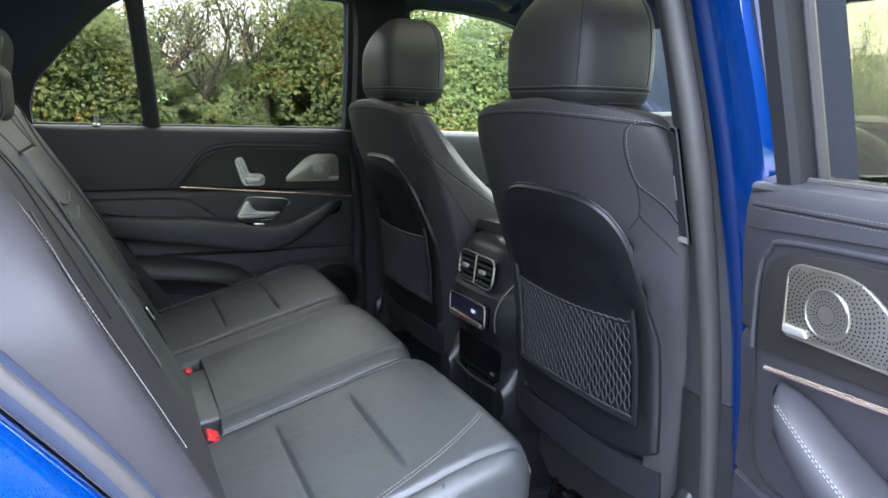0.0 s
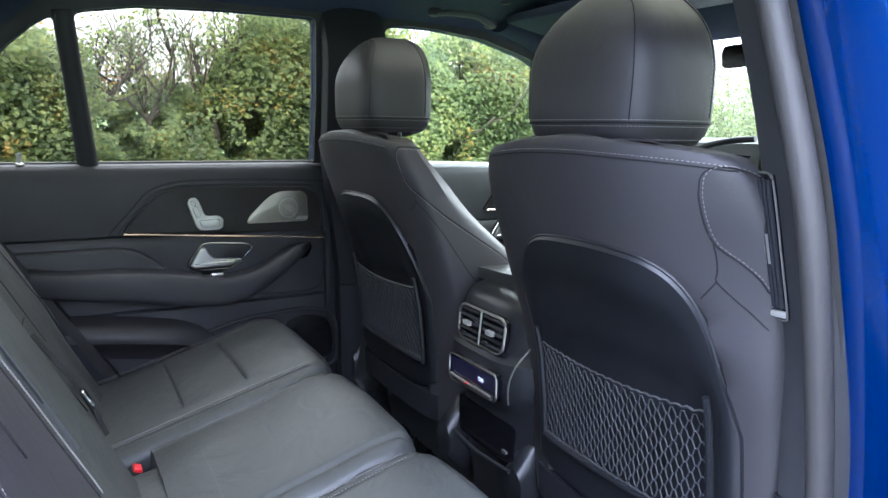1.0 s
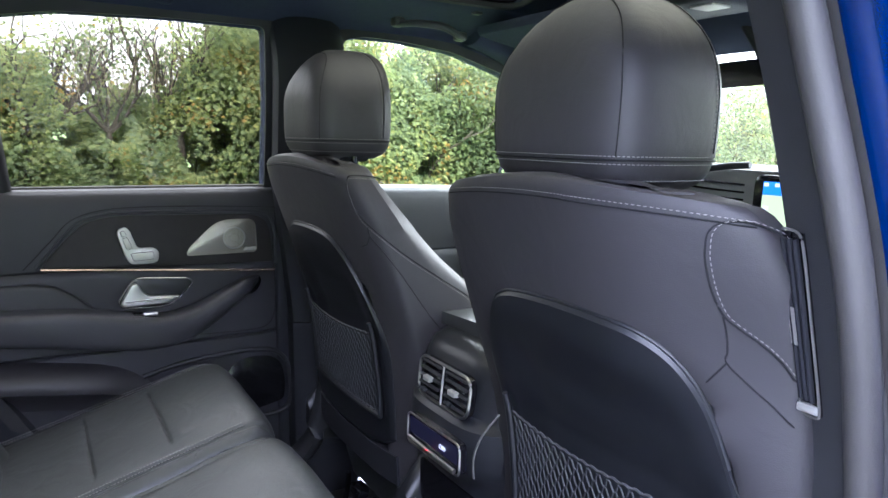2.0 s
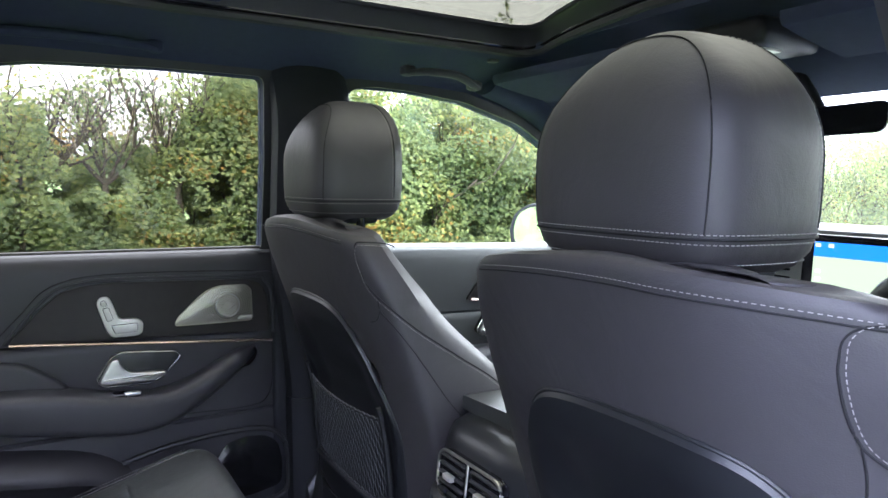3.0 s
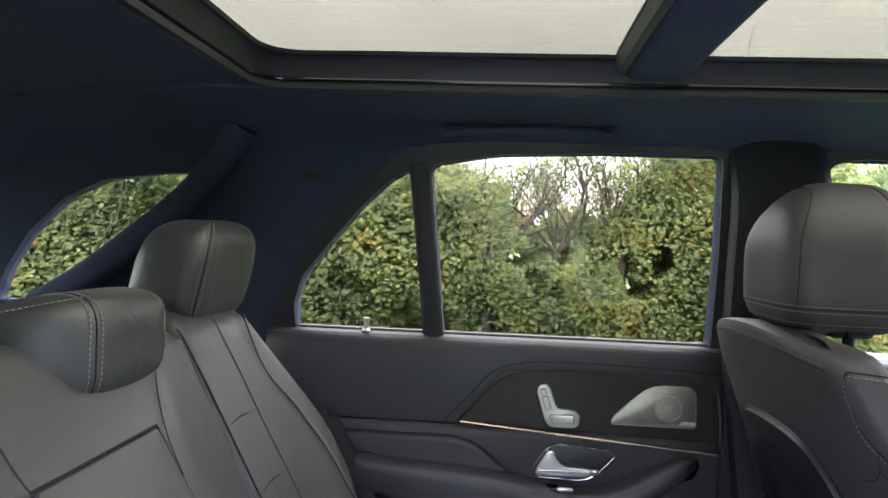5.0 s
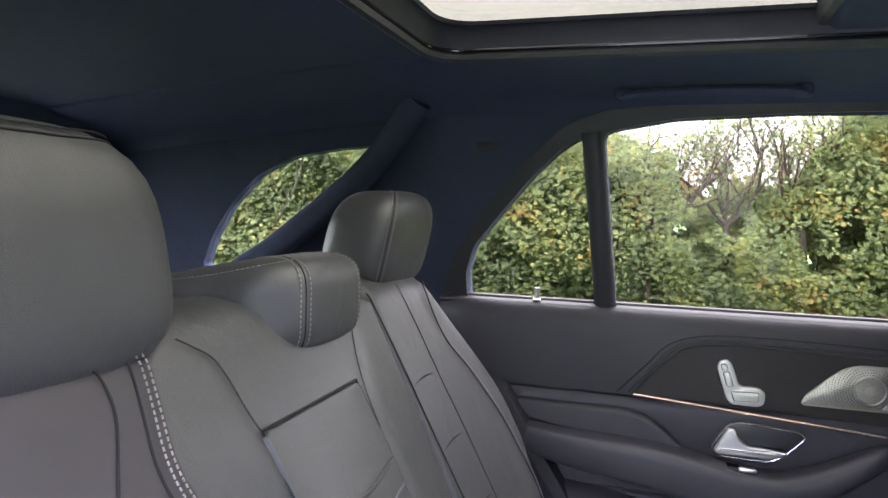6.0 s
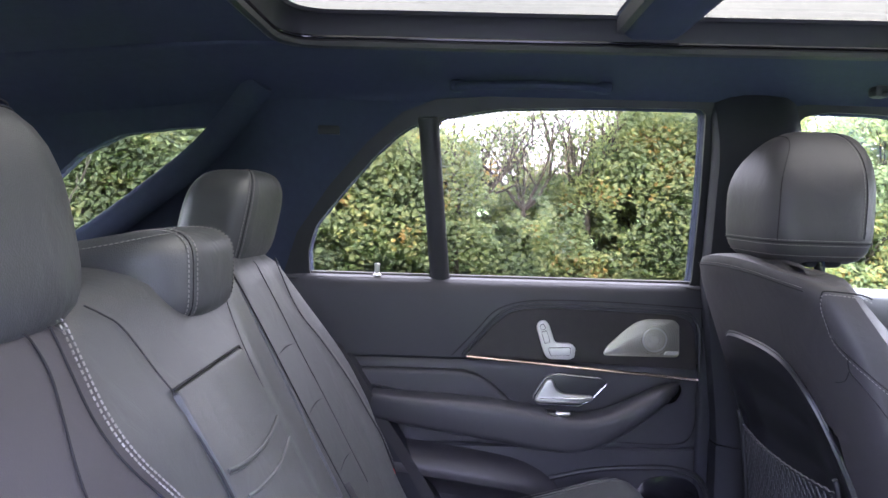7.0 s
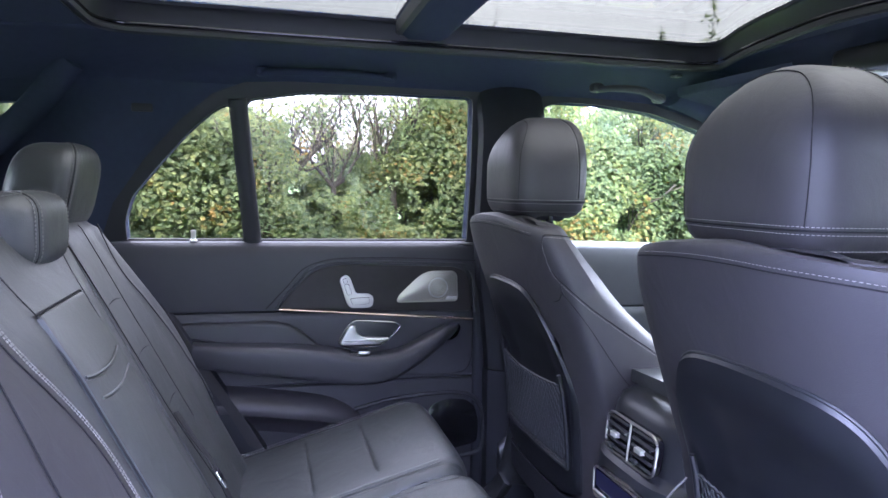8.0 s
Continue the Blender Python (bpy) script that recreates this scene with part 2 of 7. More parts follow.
def stitch(pts, length=0.005, gap=0.003, r=0.0008):
    """Short raised dashes of thread along a line, evenly spaced along its length."""
    pts = np.array([tuple(p) for p in pts], float)
    run = np.concatenate([[0.0], np.cumsum(np.linalg.norm(np.diff(pts, axis=0), axis=1))])
    length, gap = 0.78 * length, 0.78 * gap
    out = []
    for start in np.arange(0.0, run[-1] - length, length + gap):
        p, q = [Vector([float(np.interp(w, run, pts[:, k])) for k in range(3)]) for w in (start, start + length)]
        out.append(tube([p, q], r, 5))
    return join(out)


def prism(outline, to3d, depth, bevel=0.003, seg=2):
    """A plate from a 2D outline: to3d(u, v, w) places it, w runs from 0 (front) to depth."""
    bm = bmesh.new()
    fr = [bm.verts.new(to3d(u, v, 0.0)) for u, v in outline]
    bk = [bm.verts.new(to3d(u, v, depth)) for u, v in outline]
    f = bm.faces.new(fr)
    bm.faces.new(list(reversed(bk)))
    n = len(fr)
    for i in range(n):
        bm.faces.new((fr[i], bk[i], bk[(i + 1) % n], fr[(i + 1) % n]))
    bmesh.ops.recalc_face_normals(bm, faces=bm.faces)
    if bevel:
        bmesh.ops.bevel(bm, geom=list(f.edges), offset=bevel, segments=seg, affect="EDGES", profile=0.6)
    bm.verts.index_update()
    v, fs = [x.co.copy() for x in bm.verts], [tuple(x.index for x in q.verts) for q in bm.faces]
    bm.free()
    return v, fs


def rbox(c, size, r=0.005, seg=2, turn=None):
    bm = bmesh.new()
    bmesh.ops.create_cube(bm, size=1.0)
    bmesh.ops.scale(bm, vec=size, verts=bm.verts)
    bmesh.ops.bevel(bm, geom=list(bm.edges), offset=min(r, min(size) * 0.45), segments=seg, affect="EDGES", profile=0.5)
    m = Matrix.Translation(c) @ (turn.to_4x4() if turn else Matrix())
    bm.verts.index_update()
    v, fs = [m @ x.co for x in bm.verts], [tuple(x.index for x in q.verts) for q in bm.faces]
    bm.free()
    return v, fs


def rounded(outline, r, n=4):
    """Round the corners of a 2D outline."""
    out = []
    m = len(outline)
    for i in range(m):
        p, a, b = Vector(outline[i]), Vector(outline[i - 1]), Vector(outline[(i + 1) % m])
        da, db = (a - p), (b - p)
        k = min(r, da.length * 0.45, db.length * 0.45)
        s, e = p + da.normalized() * k, p + db.normalized() * k
        for t in range(n + 1):
            t = t / n
            q = s * (1 - t) ** 2 + p * 2 * t * (1 - t) + e * t * t
            out.append((q.x, q.y))
    return out


def lerp_table(table, x):
    if x <= table[0][0]:
        return table[0][1]
    for (a, p), (b, q) in zip(table, table[1:]):
        if x <= b:
            t = (x - a) / (b - a)
            return p + (q - p) * t
    return table[-1][1]


def curve_table(table, x):
    """The same, smoothed."""
    h = 0.015
    return sum(lerp_table(table, x + k * h) for k in (-2, -1, 0, 1, 2)) / 5


def smooth_step(t):
    t = min(1.0, max(0.0, t))
    return t * t * (3 - 2 * t)


# ---------------------------------------------------------------- the car's shell
def wall_y(z):
    """How far the side of the cabin stands from the middle."""
    return 0.738 - max(0.0, z - 1.205) * 0.205


def holed(outer, holes, to3d, thick):
    """A plate with openings right through it."""
    bm = bmesh.new()
    loops = []
    for line in [outer] + holes:
        vs = [bm.verts.new((x, z, 0)) for x, z in line]
        loops.append(vs)
        for a, b in zip(vs, vs[1:] + vs[:1]):
            bm.edges.new((a, b))
    bmesh.ops.triangle_fill(bm, use_beauty=True, use_dissolve=False, edges=list(bm.edges))
    bm.verts.index_update()
    n = len(bm.verts)
    flat = [v.co.copy() for v in bm.verts]
    faces = [tuple(v.index for v in f.verts) for f in bm.faces]
    v = [to3d(p.x, p.y, 0.0) for p in flat] + [to3d(p.x, p.y, thick) for p in flat]
    f = faces + [tuple(i + n for i in reversed(q)) for q in faces]
    for vs in loops:
        ids = [x.index for x in vs]
        for a, b in zip(ids, ids[1:] + ids[:1]):
            f.append((a, b, b + n, a + n))
    bm.free()
    return v, f


MAIN_WINDOW = rounded([(-0.046, 1.206), (0.472, 1.206), (0.468, 1.40), (0.458, 1.572), (0.25, 1.570), (0.05, 1.562), (-0.076, 1.540)], 0.018)
QUARTER_WINDOW = rounded([(-0.086, 1.206), (-0.345, 1.206), (-0.347, 1.262), (-0.330, 1.315), (-0.270, 1.388), (-0.205, 1.462), (-0.155, 1.508), (-0.116, 1.531)], 0.014)
FRONT_WINDOW = rounded([(0.66, 1.20), (0.652, 1.40), (0.645, 1.560), (0.70, 1.572), (0.80, 1.570), (0.95, 1.556), (1.12, 1.512), (1.35, 1.395), (1.62, 1.235), (1.62, 1.184)], 0.02)
CARGO_WINDOW = rounded([(-0.520, 1.516), (-0.61, 1.510), (-0.73, 1.493), (-0.82, 1.452), (-0.90, 1.382), (-0.955, 1.310), (-0.99, 1.240), (-0.90, 1.238), (-0.73, 1.342), (-0.61, 1.433)], 0.012)


def side(s):
    return lambda x, z, w: Vector((x, s * (wall_y(z) + w), z))


far_side = tagged(obj("wall_left", *holed([(-1.25, 0.40), (-1.25, 1.60), (1.9, 1.60), (1.9, 0.40)], [MAIN_WINDOW, QUARTER_WINDOW, FRONT_WINDOW, CARGO_WINDOW], side(1), 0.035), FABRIC, smooth=False),
                  "dark trimmed left side of the car cabin with window openings", "car side", kind="structure")
REAR_DOORWAY = [(0.610, 0.40), (0.615, 0.60), (0.599, 0.80), (0.573, 0.992), (0.523, 1.215), (0.496, 1.406), (0.474, 1.53), (0.455, 1.568),
                (0.05, 1.562), (-0.09, 1.540), (-0.215, 1.462), (-0.325, 1.350), (-0.375, 1.262), (-0.365, 1.195), (-0.286, 1.080), (-0.172, 0.930), (-0.11, 0.80), (-0.07, 0.65), (-0.06, 0.40)]
near_outline = [(1.9, 0.40), (1.9, 1.60), (-1.25, 1.60), (-1.25, 0.40)] + list(reversed(REAR_DOORWAY))
near_side = tagged(obj("wall_right", *holed(near_outline, [FRONT_WINDOW, CARGO_WINDOW], side(-1), 0.035), FABRIC, smooth=False),
                   "dark trimmed right side of the car cabin with an open rear doorway", "car side", kind="structure")


def pane(name, outline, s, mat, parent, inset=0.014):
    v, f = prism(outline, lambda x, z, w: Vector((x, s * (wall_y(z) + inset + w), z)), 0.004, 0)
    return obj(name, v, f, mat, parent, smooth=False)


for s, ob in ((1, far_side), (-1, near_side)):
    pane("cargo_window_pane", CARGO_WINDOW, s, CARGOGLASS, ob)

# headliner: two side rails, a rear and a front field, round the roof opening
HEAD = [(0.668, 1.566), (0.655, 1.582), (0.632, 1.597), (0.59, 1.611), (0.54, 1.622), (0.49, 1.630), (0.461, 1.634), (0.457, 1.636), (0.454, 1.641)]
AP_REAR, AP_FRONT = -0.345, 0.965


def drop(x):
    return -0.03 * max(0.0, x - 0.75) ** 1.5 - 0.10 * max(0.0, -0.40 - x) ** 1.3


def rail(s):
    rows = []
    for k in range(45):
        x = -1.25 + k * (1.45 + 1.25) / 44
        rows.append([(x, s * y, z + drop(x)) for y, z in HEAD])
    return slab(rows, (0, 0, 0.012))


def field(x0, x1):
    """A field of the headliner across the car."""
    rows = []
    n = 10
    for k in range(n + 1):
        x = x0 + (x1 - x0) * k / n
        rows.append([(x, -0.4545 + 0.909 * j / 16, 1.6405 + drop(x) + 0.012 * (1 - (j / 8 - 1) ** 2)) for j in range(17)])
    return slab(rows, (0, 0, 0.03))


tagged(obj("ceiling", *join([rail(1), rail(-1), field(-1.25, AP_REAR), field(AP_FRONT, 1.45)]), FABRIC),
                 "black fabric headliner round a panoramic roof opening", "ceiling", kind="structure")

# the frame in the roof opening: rounded lip, reveal, and the dark seal at the glass
OPENING = rounded([(AP_REAR, 0.452), (AP_FRONT + 0.02, 0.440), (AP_FRONT - 0.03, 0.28), (AP_FRONT - 0.075, 0.0), (AP_FRONT - 0.03, -0.28), (AP_FRONT + 0.02, -0.440), (AP_REAR, -0.452)], 0.07, 8)


def ring_of(inset, z):
    c = Vector((0.31, 0.0))
    out = []
    for x, y in OPENING:
        d = Vector((x, y)) - c
        k = Vector((inset * (1 if d.x > 0 else -1) * min(1, abs(d.x) / 0.5), inset * (1 if d.y > 0 else -1) * min(1, abs(d.y) / 0.35)))
        out.append((x - k.x, y - k.y, z + 0.010 * (1 - (y / 0.45) ** 2)))
    return out


roof_frame = thing("roof_window_frame", "black frame of the panoramic glass roof with a cross beam", "roof frame", kind="structure")
obj("lip", *loft([ring_of(-0.012, 1.634), ring_of(-0.004, 1.630), ring_of(0.003, 1.633), ring_of(0.004, 1.641), ring_of(0.0, 1.645), ring_of(-0.012, 1.642)], True, False), PLASTIC, roof_frame)
obj("slot", *loft([ring_of(-0.004, 1.640), ring_of(-0.010, 1.646), ring_of(-0.004, 1.652)], True, False), GLOSS, roof_frame)
obj("reveal", *loft([ring_of(-0.006, 1.650), ring_of(0.002, 1.651), ring_of(0.012, 1.678), ring_of(0.018, 1.682), ring_of(-0.02, 1.684)], True, False), PLASTIC, roof_frame)
obj("reveal_groove", *tube(ring_of(0.0005, 1.6485), 0.0032, 8, True), GLOSS, roof_frame)
obj("seal", *loft([ring_of(0.014, 1.682), ring_of(0.022, 1.683), ring_of(0.024, 1.689), ring_of(-0.02, 1.690)], True, False), BLACKTRIM, roof_frame)
BEAM = [(0.226, 1.683), (0.240, 1.662), (0.252, 1.655), (0.320, 1.655), (0.336, 1.664), (0.345, 1.683), (0.345, 1.700), (0.226, 1.700)]
obj("cross_beam", *loft([[(x, y, z + 0.010 * (1 - (y / 0.45) ** 2)) for x, z in BEAM] for y in np.linspace(-0.45, 0.45, 13)]), FABRIC, roof_frame)
obj("beam_edge", *loft([[(x, y, z + 0.010 * (1 - (y / 0.45) ** 2)) for x, z in [(0.222, 1.684), (0.226, 1.664), (0.236, 1.660), (0.238, 1.666), (0.230, 1.690)]] for y in np.linspace(-0.44, 0.44, 13)]), GREYTRIM, roof_frame)
for x0, x1 in ((AP_REAR - 0.05, 0.232), (0.335, AP_FRONT + 0.07)):
    rows = [[(x, y, 1.694 + 0.010 * (1 - (y / 0.45) ** 2)) for y in np.linspace(-0.50, 0.50, 13)] for x in np.linspace(x0, x1, 6)]
    tagged(obj("roof_glass", *slab(rows, (0, 0, 0.005)), ROOFGLASS), "tinted glass panel of the panoramic roof", "roof glass", "roof glass panels", "structure")
# outer skin of the roof round the glass
skin = []
for y0, y1 in ((0.505, 0.70), (-0.70, -0.505)):
    skin.append(slab([[(x, y, 1.705 - 0.55 * max(0, abs(y) - 0.5) ** 1.4 + drop(x)) for y in np.linspace(y0, y1, 6)] for x in np.linspace(-1.3, 1.3, 8)], (0, 0, 0.006)))
for x0, x1 in ((-1.3, AP_REAR - 0.055), (AP_FRONT + 0.075, 1.4)):
    skin.append(slab([[(x, y, 1.7045 + drop(x)) for y in np.linspace(-0.504, 0.504, 6)] for x in np.linspace(x0, x1, 6)], (0, 0, 0.006)))
tagged(obj("roof_panel", *join(skin), BLUE), "metallic blue outer roof skin of the car", "car roof", kind="structure")

# floor, tunnel, front footwell, cargo area
tagged(obj("floor", *join([rbox((0.35, 0, 0.33), (2.9, 1.50, 0.06), 0.01), loft([[(x, -0.15, 0.355), (x, -0.12, 0.43), (x, -0.06, 0.46), (x, 0.06, 0.46), (x, 0.12, 0.43), (x, 0.15, 0.355)] for x in (-0.1, 0.3, 0.6, 1.5)])]), CARPET),
               "black carpeted car floor with a centre tunnel", "floor", kind="structure")
tagged(obj("firewall", *rbox((1.82, 0, 0.75), (0.06, 1.5, 0.9), 0.01), PLASTIC), "black footwell bulkhead under the dashboard", "bulkhead", kind="structure")
tagged(obj("cargo_area", *join([rbox((-0.85, 0, 0.86), (0.85, 1.46, 0.06), 0.01), rbox((-1.28, 0, 0.92), (0.05, 1.46, 0.66), 0.01)]), CARPET), "black carpeted boot floor and tailgate trim", "boot", kind="structure")
# tailgate frame and rear window
tail = holed([(-0.74, 1.20), (-0.74, 1.60), (0.74, 1.60), (0.74, 1.20)], [rounded([(-0.62, 1.25), (-0.52, 1.53), (0.52, 1.53), (0.62, 1.25)], 0.05)],
             lambda y, z, w: Vector((-1.27 + 0.35 * max(0, z - 1.25) - w, y, z)), 0.03)
tailgate = tagged(obj("tailgate", *tail, FABRIC, smooth=False), "black trimmed tailgate frame with a heated rear window", "tailgate", kind="structure")
obj("rear_window_pane", *prism([(-0.63, 1.24), (-0.53, 1.54), (0.53, 1.54), (0.63, 1.24)], lambda y, z, w: Vector((-1.282 + 0.35 * max(0, z - 1.25) - w, y, z)), 0.004, 0), CLEAR, tailgate, smooth=False)
# pale diagonal trim of the rearmost pillar, both sides
for s in (1, -1):
    path = smooth_line([(-0.43, 0.63, 1.60), (-0.485, 0.655, 1.535), (-0.56, 0.668, 1.455), (-0.66, 0.675, 1.375), (-0.78, 0.69, 1.290), (-0.88, 0.70, 1.23)], 5)
    v, f = tube([(x, s * y, z) for x, y, z in path], 0.030, 12, flat=0.62, up=(0, 1, 0))
    obj("pillar_trim", v, f, FABRIC, far_side if s > 0 else near_side)


# ---------------------------------------------------------------- pillars
def bx(z):
    return curve_table([(0.35, 0.575), (0.764, 0.558), (0.877, 0.542), (0.992, 0.527), (1.215, 0.473), (1.406, 0.411), (1.60, 0.345)], z)


def near_corner(z):
    """Inner corner of the near pillar."""
    return curve_table([(0.35, 0.600), (0.88, 0.585), (1.07, 0.570), (1.24, 0.541), (1.36, 0.530), (1.60, 0.500)], z), curve_table([(0.35, 0.610), (1.07, 0.600), (1.24, 0.580), (1.36, 0.556), (1.60, 0.495)], z)


def near_edge(z):
    """Where the near pillar's rear face meets the seal."""
    return curve_table([(0.35, 0.600), (0.88, 0.585), (1.06, 0.554), (1.21, 0.523), (1.37, 0.505), (1.60, 0.470)], z), curve_table([(0.35, 0.652), (1.06, 0.650), (1.21, 0.643), (1.37, 0.620), (1.60, 0.575)], z)


def pillar_ring(z, s, grow=0.0, x_of=bx):
    w = wall_y(z) - 0.738
    if s < 0:
        (ax, ay), (ex, ey) = near_corner(z), near_edge(z)
        pts = [(ax + 0.13, 0.712 + w), (ax + 0.12, ay + 0.05), (ax + 0.08, ay + 0.010), (ax + 0.018, ay - 0.006), (ax + 0.004, ay - 0.002), (ax - 0.001, ay + 0.008), (ex, ey), (ex + 0.008, ey + 0.02), (ex + 0.030, 0.725 + w), (ax + 0.13, 0.725 + w)]
        return [(a - grow, s * (b - grow), z) for a, b in pts]
    x0 = x_of(z)
    w += 0.07 * max(0.0, (z - 1.47) / 0.13) ** 1.5
    pts = [(0.175, 0.710), (0.165, 0.668), (0.140, 0.648), (0.090, 0.640), (0.058, 0.642), (0.028, 0.652), (0.004, 0.670), (0.0, 0.690), (0.006, 0.725), (0.175, 0.725)]
    return [(x0 + a - (grow if a < 0.1 else -grow), s * (b + w - (grow if b < 0.7 else 0)), z) for a, b in pts]


pillar_n = thing("b_pillar", "grey trimmed centre pillar at the open rear doorway", "door pillar", kind="structure")
obj("upper_trim", *loft([pillar_ring(z, -1) for z in np.linspace(0.885, 1.60, 22)]), GREYTRIM, pillar_n)
obj("lower_trim", *loft([pillar_ring(z, -1, 0.003) for z in np.linspace(0.36, 0.884, 12)]), PLASTIC, pillar_n, "black lower pillar trim")
slot = thing("belt_guide", "black slotted seat belt height guide with a silver slider", "belt guide")


def guide_at(t, z, out=0.0):
    """A point across the guide, t from its inner to its outer edge."""
    (ax, ay), (ex, ey) = near_corner(z), near_edge(z)
    k = 0.42 * t + 0.03
    return Vector((ax + (ex - ax) * k - 0.002 - out, -ay - (ey - ay) * k + 0.004, z))


obj("plate", *slab([[guide_at(t, z) for t in (0.0, 0.5, 1.0)] for z in np.linspace(1.105, 1.262, 8)], (0.006, 0.002, 0)), GLOSS, slot)
obj("frame", *tube(smooth_line([guide_at(0.15, 1.264, 0.002), guide_at(0.85, 1.262, 0.002), guide_at(1.0, 1.245, 0.002), guide_at(1.0, 1.18, 0.002), guide_at(1.0, 1.115, 0.002), guide_at(0.8, 1.103, 0.002), guide_at(0.1, 1.103, 0.002), guide_at(-0.05, 1.115, 0.002)], 5), 0.0012, 8), CUP, slot, "thin silver rim")
for t in (0.12, 0.40, 0.68):
    obj("slat", *tube([guide_at(t, z, 0.0025) for z in np.linspace(1.116, 1.256, 8)], 0.0026, 8), BLACKTRIM, slot)
obj("slider", *slab([[guide_at(t, z, 0.005) for t in (0.0, 0.2, 0.34)] for z in (1.164, 1.18, 1.197)], (0.006, 0, 0)), SATIN, slot, "silver slider")
obj("foot", *rbox(guide_at(0.45, 1.109, 0.002), (0.008, 0.020, 0.008), 0.002), SATIN, slot)

RIGHT_EDGE = [(x, z) for x, z in REAR_DOORWAY]


def edge_path(dy, dx=0.0, dyf=None, dxf=None):
    cx, cz = 0.12, 1.0
    out = []
    for x, z in RIGHT_EDGE:
        k = 1 if x > 0.2 else -1
        e, o = (dyf or dy, dx if dxf is None else dxf) if k > 0 else (dy, dx)
        if k > 0:
            e -= max(0.0, e - 0.772) * smooth_step((z - 1.08) / 0.14)
        out.append((x - k * o, -(wall_y(z) - 0.738 + e), z - (0.6 * dx if z > 1.5 else 0)))
    return smooth_line(out, 6)


tagged(obj("door_seal", *tube(edge_path(0.702, 0.010, 0.656, 0.008), 0.014, 12), RUBBER), "dark grey rubber seal round the rear doorway", "door seal", kind="structure")
rows = list(zip(*[edge_path(a, b, c, e) for a, b, c, e in ((0.722, 0.002, 0.660, -0.014), (0.735, 0.008, 0.674, -0.008), (0.752, 0.014, 0.694, 0.000), (0.762, 0.018, 0.716, 0.006), (0.772, 0.016, 0.742, 0.010), (0.785, 0.008, 0.760, 0.008), (0.805, -0.008, 0.780, -0.004), (0.835, -0.022, 0.815, -0.022), (0.865, -0.034, 0.85, -0.036), (0.89, -0.054, 0.885, -0.05), (0.90, -0.10, 0.895, -0.09))]))
flange = tagged(obj("door_aperture", *loft([list(r) for r in rows], False, False), BLUE), "metallic blue painted body round the rear doorway", "car body", kind="structure")
obj("inner_gap", *loft([list(r) for r in zip(edge_path(0.712, -0.004, 0.655, -0.012), edge_path(0.722, 0.006, 0.664, -0.007), edge_path(0.734, 0.0095, 0.673, -0.0055))], False, False), RUBBER, flange, "black shut-line rubber")
# grey trim over the wheel arch beside the seat
arch = smooth_line([(-0.385, -0.675, 1.262), (-0.368, -0.680, 1.19), (-0.290, -0.688, 1.085), (-0.180, -0.69, 0.940), (-0.110, -0.69, 0.81), (-0.080, -0.69, 0.65), (-0.070, -0.69, 0.40)], 6)
tagged(obj("wheel_arch_trim", *tube(arch, 0.030, 12, flat=0.8), FABRIC), "dark felt trim beside the rear seat", "trim", kind="structure")
# plain outer body that closes the car: rear wings, tail, front wings, nose and wheels
def body_y(z):
    return 0.86 + 0.045 * math.sin(math.pi * min(1, max(0, (z - 0.35) / 0.9)))


for s in (1, -1):
    rows = []
    for x in np.linspace(-1.32, -0.36, 25):
        low = 0.37 + (math.sqrt(max(0.0, 0.41 ** 2 - (x + 0.86) ** 2)) if abs(x + 0.86) < 0.41 else 0.0)
        rows.append([(x, s * body_y(z), z) for z in np.linspace(low, 1.2, 9)])
    tagged(obj("rear_wing", *slab(rows, (0, -s * 0.01, 0)), BLUE), "metallic blue rear wing of the car", "car body", kind="structure")
    rows = []
    for x in np.linspace(1.66, 2.95, 31):
        low = 0.37 + (math.sqrt(max(0.0, 0.41 ** 2 - (x - 2.14) ** 2)) if abs(x - 2.14) < 0.41 else 0.0)
        top = 1.13 - 0.10 * (x - 1.85) - 0.06
        rows.append([(x, s * (body_y(z) - 0.12 * max(0.0, (x - 2.5) / 0.45) ** 2), z) for z in np.linspace(low, top, 8)])
    tagged(obj("front_wing", *slab(rows, (0, -s * 0.01, 0)), BLUE), "metallic blue front wing of the car", "car body", kind="structure")
    for x in (-0.86, 2.14):
        wh = thing("wheel", "black tyre on a silver alloy wheel standing on the lane", "wheel", "road wheels", at=(x, s * 0.78, 0.40))
        ring = [(0.25, -0.10), (0.33, -0.115), (0.36, -0.09), (0.365, 0.0), (0.36, 0.09), (0.33, 0.115), (0.25, 0.10)]
        obj("tyre", *loft([[(r * math.cos(a), w, r * math.sin(a)) for a in np.linspace(0, 2 * math.pi, 37)[:-1]] for r, w in ring], True, False), RUBBER, wh)
        obj("rim", *loft([[(r * math.cos(a), s * w, r * math.sin(a)) for a in np.linspace(0, 2 * math.pi, 37)[:-1]] for r, w in [(0.262, -0.06), (0.262, 0.085), (0.24, 0.09), (0.23, 0.06)]], True, False), SATIN, wh)
        for k in range(10):
            a = 2 * math.pi * k / 10
            obj("spoke", *tube([(0.03 * math.cos(a), s * 0.075, 0.03 * math.sin(a)), (0.245 * math.cos(a), s * 0.082, 0.245 * math.sin(a))], 0.016, 6), SATIN, wh)
        obj("hub", *loft([[(r * math.cos(a), s * w, r * math.sin(a)) for a in np.linspace(0, 2 * math.pi, 21)[:-1]] for r, w in [(0.06, 0.03), (0.06, 0.085), (0.04, 0.092)]]), SATIN, wh)
